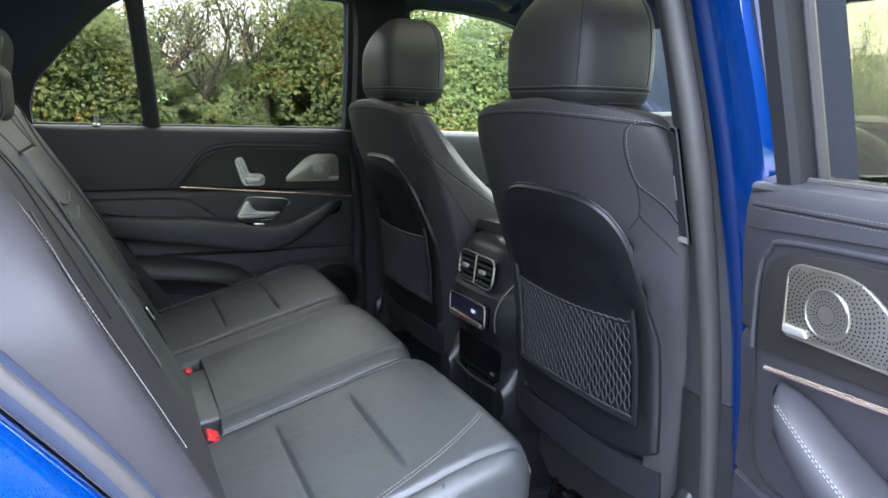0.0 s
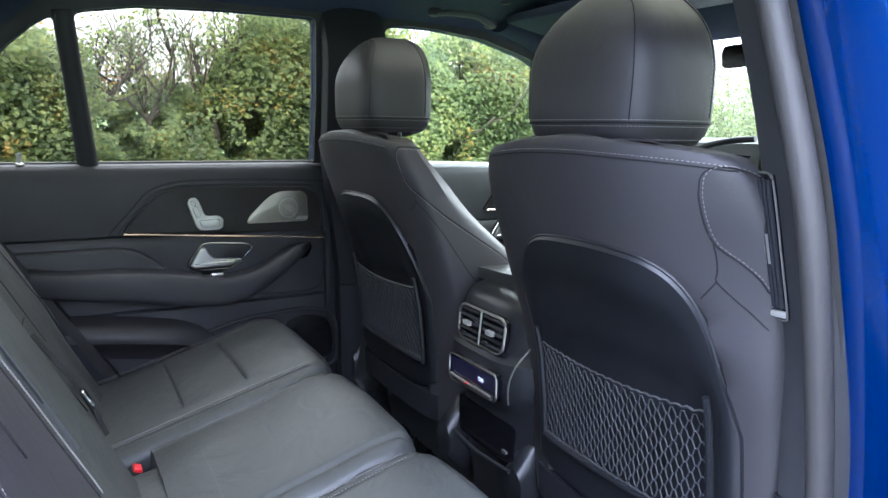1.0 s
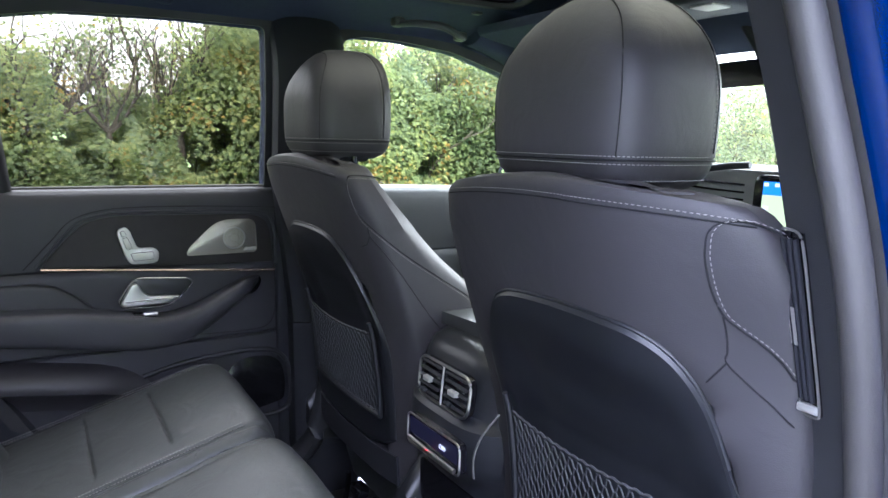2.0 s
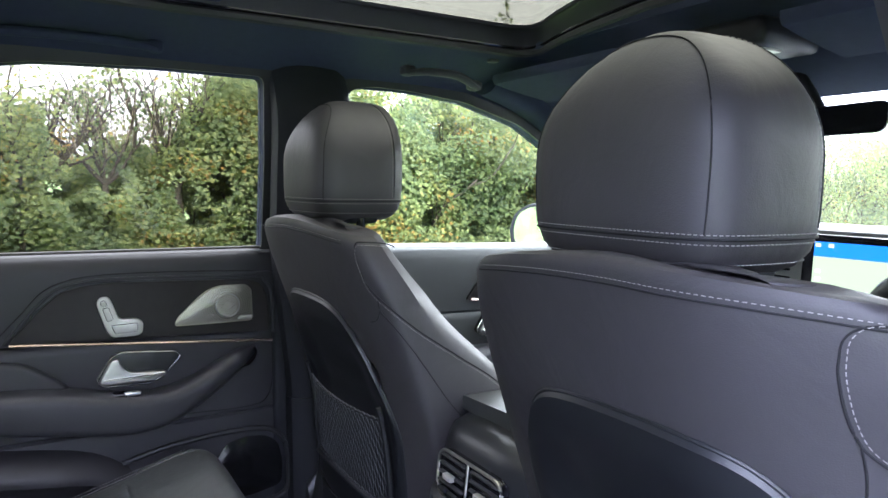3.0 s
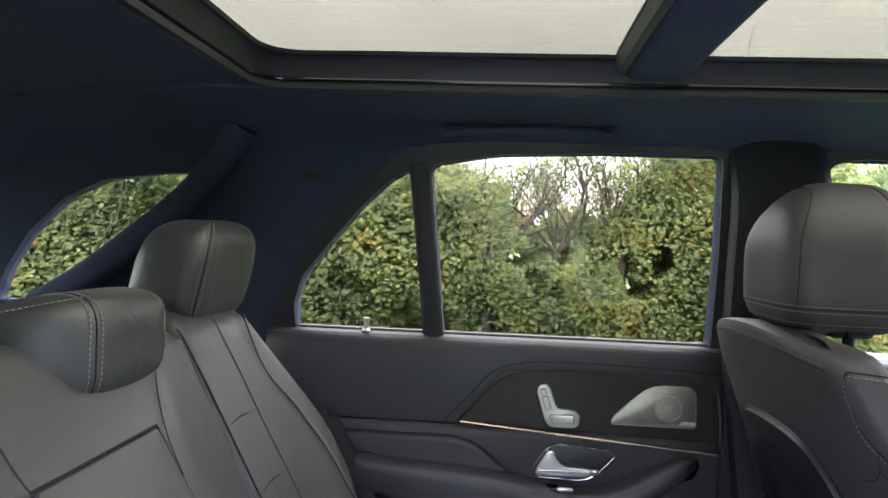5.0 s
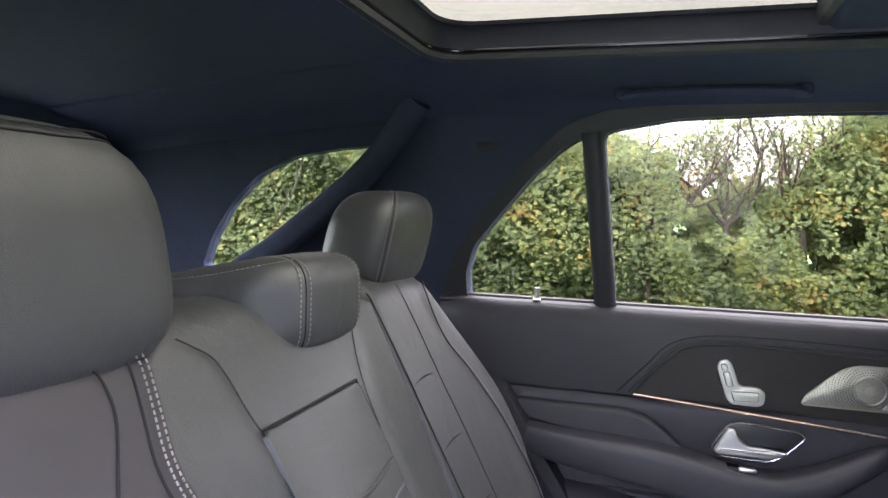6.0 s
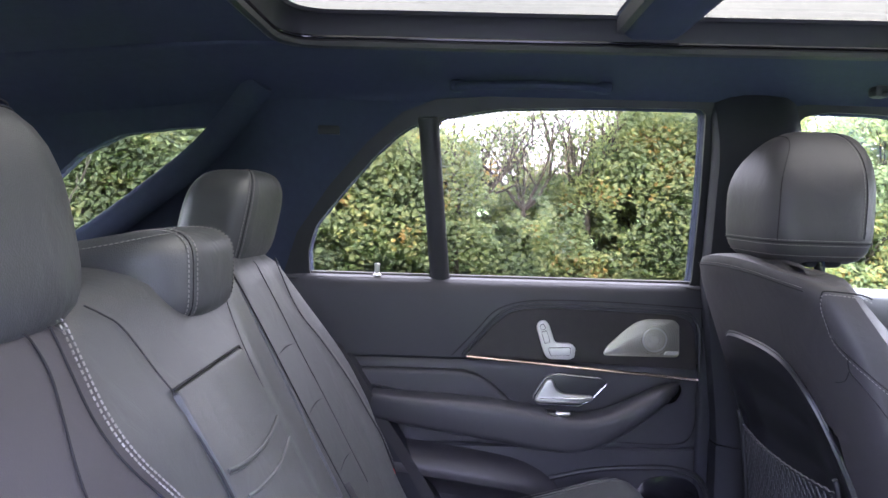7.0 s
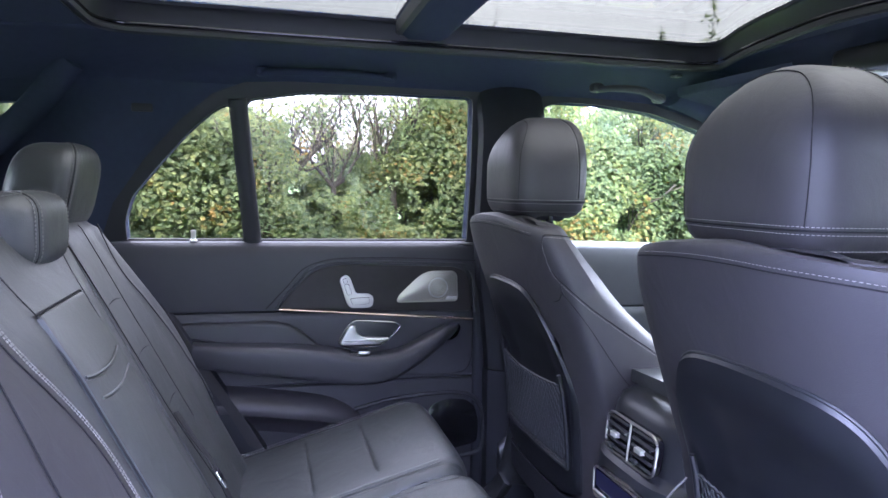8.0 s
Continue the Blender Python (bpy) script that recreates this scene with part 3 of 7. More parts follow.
tagged(obj("tail_panel", *slab([[(-1.33 - 0.03 * math.sin(math.pi * (z - 0.35) / 0.9), y, z) for y in np.linspace(-0.86, 0.86, 9)] for z in np.linspace(0.38, 1.22, 8)], (0.01, 0, 0)), BLUE), "metallic blue tail of the car", "car body", kind="structure")
tagged(obj("front_panel", *rbox((2.93, 0.0, 0.68), (0.10, 1.60, 0.62), 0.04, 3), BLUE), "metallic blue nose of the car", "car body", kind="structure")


# far centre pillar with its belt anchor
def bx_far(z):
    return curve_table([(0.35, 0.525), (0.9, 0.518), (1.2, 0.482), (1.6, 0.468)], z)


pillar_f = thing("b_pillar", "black trimmed centre pillar between the closed doors", "door pillar", kind="structure")
obj("upper_trim", *loft([pillar_ring(z, 1, 0.0, bx_far) for z in np.linspace(0.885, 1.60, 16)]), BLACKTRIM, pillar_f)
obj("lower_trim", *loft([pillar_ring(z, 1, 0.003, bx_far) for z in np.linspace(0.36, 0.884, 10)]), BLACKTRIM, pillar_f)
anchor = thing("belt_anchor", "black seat belt with a height anchor on the pillar", "seat belt")
obj("mount", *rbox((0.545, 0.560, 1.432), (0.035, 0.022, 0.045), 0.006), GLOSS, anchor)
obj("loop", *tube(smooth_line([(0.528, 0.545, 1.430), (0.545, 0.540, 1.436), (0.575, 0.540, 1.430), (0.575, 0.540, 1.418), (0.545, 0.540, 1.416)], 5, True), 0.003, 8, True), PLASTIC, anchor)
obj("webbing", *slab([[(0.545 - 0.022, 0.55, 1.43), (0.545 + 0.022, 0.55, 1.43)], [(0.56, 0.575, 1.0), (0.604, 0.575, 1.0)], [(0.57, 0.60, 0.6), (0.614, 0.60, 0.6)]], (0, 0.002, 0)), WEBBING, anchor)
tagged(obj("door_seal", *rbox((0.506, 0.716, 0.80), (0.034, 0.030, 0.84), 0.010, 3), BLACKTRIM), "black rubber seal between the closed door and the pillar", "door seal", kind="structure")
# sill kick plate and carpeted side below the far pillar
kick = smooth_line([(0.30, 0.66, 0.50), (0.45, 0.65, 0.52), (0.53, 0.64, 0.56), (0.575, 0.62, 0.64), (0.59, 0.60, 0.75), (0.60, 0.60, 0.90)], 6)
tagged(obj("sill_trim", *tube(kick, 0.035, 12, flat=0.7), PLASTIC), "black curved sill trim at the foot of the pillar", "sill trim", kind="structure")
tagged(obj("door_sill", *join([rbox((0.25, 0.68, 0.44), (0.62, 0.12, 0.10), 0.02, 3), rbox((0.25, -0.70, 0.42), (0.62, 0.14, 0.10), 0.02, 3)]), PLASTIC), "black plastic door sills", "door sill", kind="structure")


# ---------------------------------------------------------------- doors
def at_side(s, base):
    """Places door parts: x along the car, z up, w outwards from a depth."""
    return lambda x, z, w: Vector((x, s * (base + w), z))


PANEL = [(1.214, 0.742), (1.211, 0.722), (1.205, 0.710), (1.196, 0.703), (1.180, 0.699), (1.150, 0.697), (1.120, 0.697), (1.075, 0.698), (1.046, 0.700), (1.040, 0.706), (1.034, 0.701), (1.02, 0.699),
         (0.98, 0.701), (0.94, 0.702), (0.90, 0.700), (0.865, 0.698), (0.860, 0.703), (0.855, 0.698), (0.82, 0.696), (0.78, 0.694), (0.70, 0.694), (0.60, 0.694), (0.50, 0.700), (0.46, 0.715)]
SPEAKER_IN = rounded([(0.282, 1.062), (0.288, 1.078), (0.330, 1.118), (0.350, 1.133), (0.372, 1.139), (0.425, 1.139), (0.437, 1.130), (0.440, 1.062)], 0.010, 4)


def speaker(s, parent, base):
    sp = obj("speaker_grille", *prism(SPEAKER_IN, at_side(s, base), 0.010, 0.003), GRILLE, parent, "brushed metal speaker grille with fine holes")
    holes = []
    cx, cz = 0.388, 1.097
    for k in range(20):
        r = 0.028 + 0.0045 * k
        n = int(2 * math.pi * r / 0.0044)
        for i in range(n):
            a = 2 * math.pi * i / n + 0.2 * k
            x, z = cx + r * math.cos(a), cz + r * math.sin(a)
            if z < 1.066 or z > 1.135 or x > 0.436 or x < 0.287 or (x < 0.345 and z > 1.076 + (x - 0.289) * 0.95):
                continue
            q = [Vector((x + 0.0009 * math.cos(t), s * (base - 0.0006), z + 0.0009 * math.sin(t))) for t in (0.3, 1.35, 2.4, 3.45, 4.5, 5.55)]
            holes.append((q, [tuple(range(6))]))
    tagged(obj("grille_holes", *join(holes), GLOSS, sp, smooth=False), kind="stuff")
    rim = [(cx + 0.0245 * math.cos(a), s * (base - 0.001), cz + 0.0245 * math.sin(a)) for a in np.linspace(0, 2 * math.pi, 33)[:-1]]
    obj("ring", *tube(rim, 0.0012, 6, True), METAL, sp)
    disc = [(0.0232, 0.000), (0.0225, -0.0007), (0.012, -0.0011), (0.004, -0.0012)]
    obj("dome", *loft([[(cx + r * math.cos(a), s * (base + d), cz + r * math.sin(a)) for a in np.linspace(0, 2 * math.pi, 33)[:-1]] for r, d in disc]), GRILLE, sp, "domed metal tweeter disc")
    mark = []
    for k in range(26):
        a = 2 * math.pi * k / 26
        for r in (0.010, 0.0135, 0.017, 0.0205):
            c = Vector((cx + r * math.cos(a), s * (base - 0.0016), cz + r * math.sin(a)))
            mark.append(([c + Vector((0.0007 * math.cos(t), 0, 0.0007 * math.sin(t))) for t in (0, 1.57, 3.14, 4.71)], [(0, 1, 2, 3)]))
    tagged(obj("dome_holes", *join(mark), GLOSS, sp, smooth=False), kind="stuff")
    obj("outline", *tube([Vector((x, s * (base + 0.001), z)) for x, z in SPEAKER_IN], 0.0014, 6, True), GRILLE, sp)
    obj("badge", *prism(rounded([(0.408, 1.066), (0.413, 1.074), (0.438, 1.074), (0.438, 1.066)], 0.002), at_side(s, base - 0.003), 0.004, 0.001), SATIN, sp, "small plain silver badge")


def seat_switch(s, parent, base, x, z, k=1.0):
    o = rounded([(x - 0.002, z), (x + 0.012, z + 0.004), (x + 0.020, z - 0.004), (x + 0.034, z - 0.043), (x + 0.066, z - 0.043), (x + 0.078, z - 0.052), (x + 0.076, z - 0.073), (x + 0.066, z - 0.078), (x + 0.022, z - 0.078), (x + 0.012, z - 0.068), (x - 0.006, z - 0.012)], 0.008, 4)
    sw = obj("seat_switch", *prism(o, at_side(s, base - 0.006), 0.012, 0.003), SATIN, parent, "silver seat-shaped adjustment switch")
    for q in ([(x + 0.001, z - 0.006), (x + 0.009, z - 0.004), (x + 0.013, z - 0.014), (x + 0.004, z - 0.016)], [(x + 0.005, z - 0.020), (x + 0.015, z - 0.018), (x + 0.023, z - 0.042), (x + 0.013, z - 0.045)],
              [(x + 0.020, z - 0.054), (x + 0.066, z - 0.052), (x + 0.066, z - 0.068), (x + 0.026, z - 0.070)]):
        obj("button", *prism(rounded(q, 0.003), at_side(s, base - 0.009), 0.006, 0.0015), SATIN, sw)
        obj("button_gap", *tube([Vector((a, s * (base - 0.0062), b)) for a, b in rounded(q, 0.003)], 0.0009, 5, True), GLOSS, sw)


def door_handle(s, parent, base, x, z):
    """Pull handle in its bezel; x, z is the bezel's rear lower corner."""
    o = rounded([(x, z + 0.012), (x + 0.028, z + 0.056), (x + 0.045, z + 0.064), (x + 0.148, z + 0.056), (x + 0.158, z + 0.046), (x + 0.122, z + 0.008), (x + 0.10, z - 0.004), (x + 0.012, z - 0.002)], 0.010, 4)
    # the cup isn't hollow: its dark plate gives the shade of a recess
    cup = obj("handle_cup", *prism(o, at_side(s, base - 0.0005), 0.012, 0.002), SHELL, parent, "dark satin handle cup")
    obj("bezel", *tube([Vector((a, s * (base - 0.001), b)) for a, b in o], 0.0018, 8, True), CHROME, cup, "chrome handle bezel")
    grip = rounded([(x + 0.005, z + 0.010), (x + 0.027, z + 0.052), (x + 0.042, z + 0.054), (x + 0.048, z + 0.036), (x + 0.062, z + 0.024), (x + 0.126, z + 0.020), (x + 0.128, z + 0.013), (x + 0.100, z + 0.003), (x + 0.010, z + 0.002)], 0.007, 4)
    obj("pull_handle", *prism(grip, at_side(s, base - 0.013), 0.010, 0.004, 3), METAL, cup, "satin metal pull handle")
    obj("handle_lip", *tube([Vector((x + 0.014 + 0.094 * t, s * (base - 0.0145), z + 0.014 + 0.002 * t)) for t in np.linspace(0, 1, 6)], 0.0012, 6), CHROME, cup)



def panel_sheet(x0, x1, s, prof, n=16, dz=lambda x: 0.0):
    rows = []
    for x in np.linspace(x0, x1, n):
        e = 0.012 * max(0.0, 1 - min(x - x0, x1 - x) / 0.012)
        rows.append([(x, s * (y + e), z + dz(x)) for z, y in prof])
    return slab(rows, (0, s * 0.03, 0))


ARM = [  # x, top z, bottom z, how far it stands out
    (-0.30, 0.985, 0.940, 0.012), (-0.24, 0.983, 0.935, 0.040), (-0.18, 0.978, 0.925, 0.066), (-0.10, 0.975, 0.912, 0.075), (0.0, 0.971, 0.898, 0.078), (0.08, 0.963, 0.884, 0.078), (0.14, 0.951, 0.874, 0.078),
    (0.20, 0.938, 0.868, 0.075), (0.26, 0.939, 0.873, 0.070), (0.32, 0.962, 0.900, 0.064), (0.37, 0.989, 0.935, 0.057), (0.41, 1.008, 0.966, 0.048), (0.436, 1.014, 0.982, 0.036), (0.448, 1.008, 0.988, 0.015)]


def rear_door(s, label, group):
    d = thing("rear_door", label, "car door", group)
    end = 0.492 if s > 0 else 0.520
    obj("panel", *panel_sheet(-0.40, end, s, PANEL, 20), DOORLEATHER, d)
    # belt trim roll
    obj("belt_trim", *tube([(x, s * 0.722, 1.2035) for x in np.linspace(-0.40, end - 0.004, 12)], 0.0105, 12, flat=0.6), GREYTRIM, d, "grey soft trim along the window")
    obj("window_strip", *tube([(x, s * 0.736, 1.2135) for x in np.linspace(-0.37, 0.475, 10)], 0.004, 8), RUBBER, d)
    # inlay
    inlay = rounded([(-0.008, 1.050), (0.045, 1.112), (0.080, 1.143), (0.115, 1.153), (0.17, 1.157), (0.43, 1.150), (0.462, 1.138), (0.474, 1.110), (0.480, 1.034)], 0.012, 4)
    obj("inlay", *prism(inlay, at_side(s, 0.6925), 0.012, 0.003), WOOD, d, "dark open-pore wood inlay")
    rimline = smooth_line([(-0.035, 0, 1.050), (0.018, 0, 1.108), (0.052, 0, 1.146), (0.10, 0, 1.166), (0.17, 0, 1.173), (0.32, 0, 1.172), (0.50, 0, 1.164)], 6)
    obj("panel_seam", *tube([(p.x, s * 0.6965, p.z) for p in rimline], 0.0012, 6), SEAM, d)
    obj("inlay_surround", *tube(smooth_line([(-0.012, s * 0.697, 1.052), (0.040, s * 0.697, 1.116), (0.075, s * 0.697, 1.148), (0.115, s * 0.697, 1.159), (0.17, s * 0.697, 1.163), (0.43, s * 0.697, 1.157), (0.470, s * 0.697, 1.143), (0.484, s * 0.697, 1.11), (0.488, s * 0.697, 1.03)], 6), 0.0035, 10), DOORLEATHER, d)
    strip = [(x, s * 0.691, 1.0495 - 0.0355 * (x / 0.481)) for x in np.linspace(-0.004, 0.483 if s > 0 else 0.462, 10)]
    obj("light_strip", *tube(strip, 0.0032, 8, flat=0.9), COPPER, d, "thin illuminated copper strip")
    speaker(s, d, 0.6885)
    seat_switch(s, d, 0.690, 0.146, 1.128)
    door_handle(s, d, 0.690, 0.136, 0.955)
    # upper pad above the armrest
    pad = rounded([(-0.36, 1.020), (-0.02, 1.021), (0.02, 1.013), (0.055, 0.990), (0.095, 0.955), (0.10, 0.93), (-0.36, 0.93)], 0.01, 4)
    obj("arm_pad", *prism(pad, at_side(s, 0.680), 0.022, 0.010, 3), DOORLEATHER, d, "padded leather panel")
    # armrest
    rows = []
    xs = np.linspace(-0.30, 0.448, 40)
    tb = [curve_table([(a, b) for a, b, c, e in ARM], x) for x in xs]
    bb = [curve_table([(a, c) for a, b, c, e in ARM], x) for x in xs]
    ob_ = [curve_table([(a, e) for a, b, c, e in ARM], x) for x in xs]
    for x, zt, zb, o in zip(xs, tb, bb, ob_):
        zm, h = (zt + zb) / 2, (zt - zb) / 2
        turn = smooth_step((x - 0.22) / 0.14)
        tip = math.sqrt(max(0.06, 1 - max(0.0, (x - 0.395) / 0.054) ** 2))
        o = (o + 0.012) * tip - 0.012
        h *= 0.5 + 0.5 * tip
        ring = []
        for k in range(28):
            a = 2 * math.pi * k / 28
            c, sn = math.cos(a), math.sin(a)
            ring.append((x, s * (0.705 - (o + 0.012) * (0.5 + 0.5 * math.copysign(abs(c) ** (0.38 + 0.45 * turn), c))), zm + h * math.copysign(abs(sn) ** (0.42 + 0.40 * turn), sn)))
        rows.append(ring)
    arm = obj("armrest", *loft(rows), DOORLEATHER, d, "curved black leather armrest with pull grip")
    seam = [(x, s * (0.705 - (o + 0.012) * 0.93), zb + (zt - zb) * 0.22) for x, zt, zb, o in zip(xs, tb, bb, ob_)]
    obj("armrest_seam", *tube(seam[2:-2], 0.0010, 6), SEAM, arm)
    # black plate painted as the dark hollow of the grip, nothing is cut
    obj("grip_hole", *prism(rounded([(0.405, 0.985), (0.445, 1.005), (0.452, 0.99), (0.440, 0.966), (0.418, 0.958)], 0.008), at_side(s, 0.6915), 0.006, 0.001), GLOSS, arm)
    # window switch on the armrest
    sw = obj("window_switch_base", *rbox((0.150, s * 0.660, 0.940), (0.075, 0.04, 0.012), 0.005, 2), GLOSS, d)
    obj("window_switch", *rbox((0.196, s * 0.648, 0.9455), (0.030, 0.012, 0.008), 0.003, 2), METAL, sw, "silver window switch")
    # lower panel seam, ledge and pocket
    obj("lower_seam", *tube(smooth_line([(0.25, s * 0.697, 0.878), (0.36, s * 0.697, 0.872), (0.44, s * 0.697, 0.872), (0.472, s * 0.697, 0.885), (0.485, s * 0.697, 0.93), (0.484, s * 0.697, 1.03)], 6), 0.0012, 6), SEAM, d)
    rows = []
    for x in np.linspace(-0.34, 0.215, 20):
        zt = curve_table([(-0.34, 0.880), (-0.125, 0.860), (0.006, 0.843), (0.115, 0.824), (0.17, 0.798), (0.22, 0.755)], x)
        out = 0.006 + 0.060 * (1 - max(0.0, (x - 0.02) / 0.195) ** 2)
        rows.append([(x, s * (0.703 - out * a), zt + b) for a, b in [(0, 0.008), (0.45, 0.004), (0.80, -0.010), (0.97, -0.026), (1.0, -0.036), (0.95, -0.046), (0.6, -0.058), (0.25, -0.080), (0, -0.12)]])
    obj("lower_ledge", *loft(rows), LEATHER_FINE, d, "smooth leather ledge over the door pocket")
    # no opening is cut: a flat black plate stands in for the pocket's shade
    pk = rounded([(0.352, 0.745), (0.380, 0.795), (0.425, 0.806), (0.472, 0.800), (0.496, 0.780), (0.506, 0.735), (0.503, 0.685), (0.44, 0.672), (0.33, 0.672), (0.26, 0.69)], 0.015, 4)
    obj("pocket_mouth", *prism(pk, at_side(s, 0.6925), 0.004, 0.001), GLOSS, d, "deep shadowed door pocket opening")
    obj("pocket_rim", *tube(smooth_line([(0.18, s * 0.692, 0.792), (0.26, s * 0.690, 0.812), (0.36, s * 0.689, 0.822), (0.44, s * 0.689, 0.822), (0.49, s * 0.689, 0.806), (0.515, s * 0.689, 0.76), (0.516, s * 0.689, 0.68), (0.48, s * 0.689, 0.655), (0.36, s * 0.689, 0.652)], 6), 0.006, 8), PLASTIC, d)
    # lock pin
    obj("lock_pin", *loft([[(-0.200 + r * math.cos(a), s * 0.724 + r * math.sin(a), z) for a in np.linspace(0, 2 * math.pi, 11)[:-1]] for r, z in [(0.009, 1.211), (0.009, 1.214), (0.0055, 1.217), (0.0055, 1.232), (0.0065, 1.234), (0.006, 1.238)]]), SATIN, d, "silver lock pin")
    # window frame, panes
    fr = holed([(-0.40, 1.215), (-0.37, 1.30), (-0.30, 1.40), (-0.22, 1.49), (-0.15, 1.55), (-0.08, 1.578), (0.1, 1.59), (0.3, 1.594), (0.488, 1.592), (0.494, 1.40), (0.494, 1.195), (0.0, 1.195), (-0.40, 1.195)], [MAIN_WINDOW, QUARTER_WINDOW],
               lambda x, z, w: Vector((x, s * (wall_y(z) - 0.010 + w), z)), 0.008)
    obj("window_frame", *fr, PLASTIC, d, smooth=False)
    post = [(-0.064 - 0.033 * t, s * (wall_y(1.205 + 0.335 * t) - 0.014), 1.205 + 0.335 * t) for t in np.linspace(0, 1, 6)]
    obj("window_post", *tube(post, 0.020, 10, flat=0.5, up=(0, 1, 0)), PLASTIC, d)
    if s < 0:
        rows = [[(x, s * (wall_y(z) + w), z) for x, w in ((0.490, -0.014), (0.490, 0.030), (0.466, 0.030), (0.460, 0.012), (0.462, -0.010), (0.470, -0.016))] for z in np.linspace(1.20, 1.575, 8)]
        obj("front_post", *loft(rows), PLASTIC, d, "grey textured window post")
        belt_line = [(x, s * 0.7003, 1.1915) for x in np.linspace(-0.38, 0.500, 30)]
        obj("belt_stitching", *join([stitch(belt_line, 0.0034, 0.0024, 0.0002), stitch([(x, y + 0.0014, z - 0.007) for x, y, z in belt_line], 0.0034, 0.0024, 0.0002)]), THREAD, d, "pale double stitching")
        obj("belt_seam", *tube([(x, y + 0.0004, z - 0.0035) for x, y, z in belt_line], 0.0012, 6), SEAM, d)
        edge = [(x, s * (0.705 - (o + 0.012) * 0.86), zt - 0.0035) for x, zt, o in zip(xs, tb, ob_)][22:-2]
        obj("grip_stitching", *join([stitch(edge, 0.004, 0.003, 0.0005), stitch([(x, y - 0.004 * s, z + 0.001) for x, y, z in edge], 0.004, 0.003, 0.0005)]), THREAD, arm, "pale double stitching")
        obj("post_seal", *tube([(0.456, s * (wall_y(z) + 0.014), z) for z in np.linspace(1.21, 1.57, 6)], 0.006, 8), RUBBER, d)
    pane("window_pane", MAIN_WINDOW, s, TINTED, d)
    pane("window_pane", QUARTER_WINDOW, s, TINTED, d)
    # outer skin
    skin = slab([[(x, s * (0.80 + 0.06 * math.sin(math.pi * min(1.0, max(0.0, (z - 0.42) / 0.85)))), z) for z in np.linspace(0.40, 1.20, 9)] for x in (np.linspace(-0.38, 0.50, 7) if s > 0 else np.linspace(-0.30, 0.44, 7))], (0, s * 0.008, 0))
    obj("outer_skin", *skin, BLUE, d, "metallic blue outer door skin")
    return d


rear_door(1, "closed rear door in black leather with wood inlay", "rear doors")
open_door = rear_door(-1, "wide open rear door in black leather with wood inlay", "rear doors")
OPEN = 85.0
HINGE_LEAN = -5.0  # the hinge line leans, so that the swung door tips a little
open_door.matrix_basis = Matrix.Translation((0.475, -0.80, 1.0)) @ Matrix.Rotation(radians(OPEN), 4, "Z") @ Matrix.Rotation(radians(HINGE_LEAN), 4, "X") @ Matrix.Translation((-0.492, 0.697, -1.0))


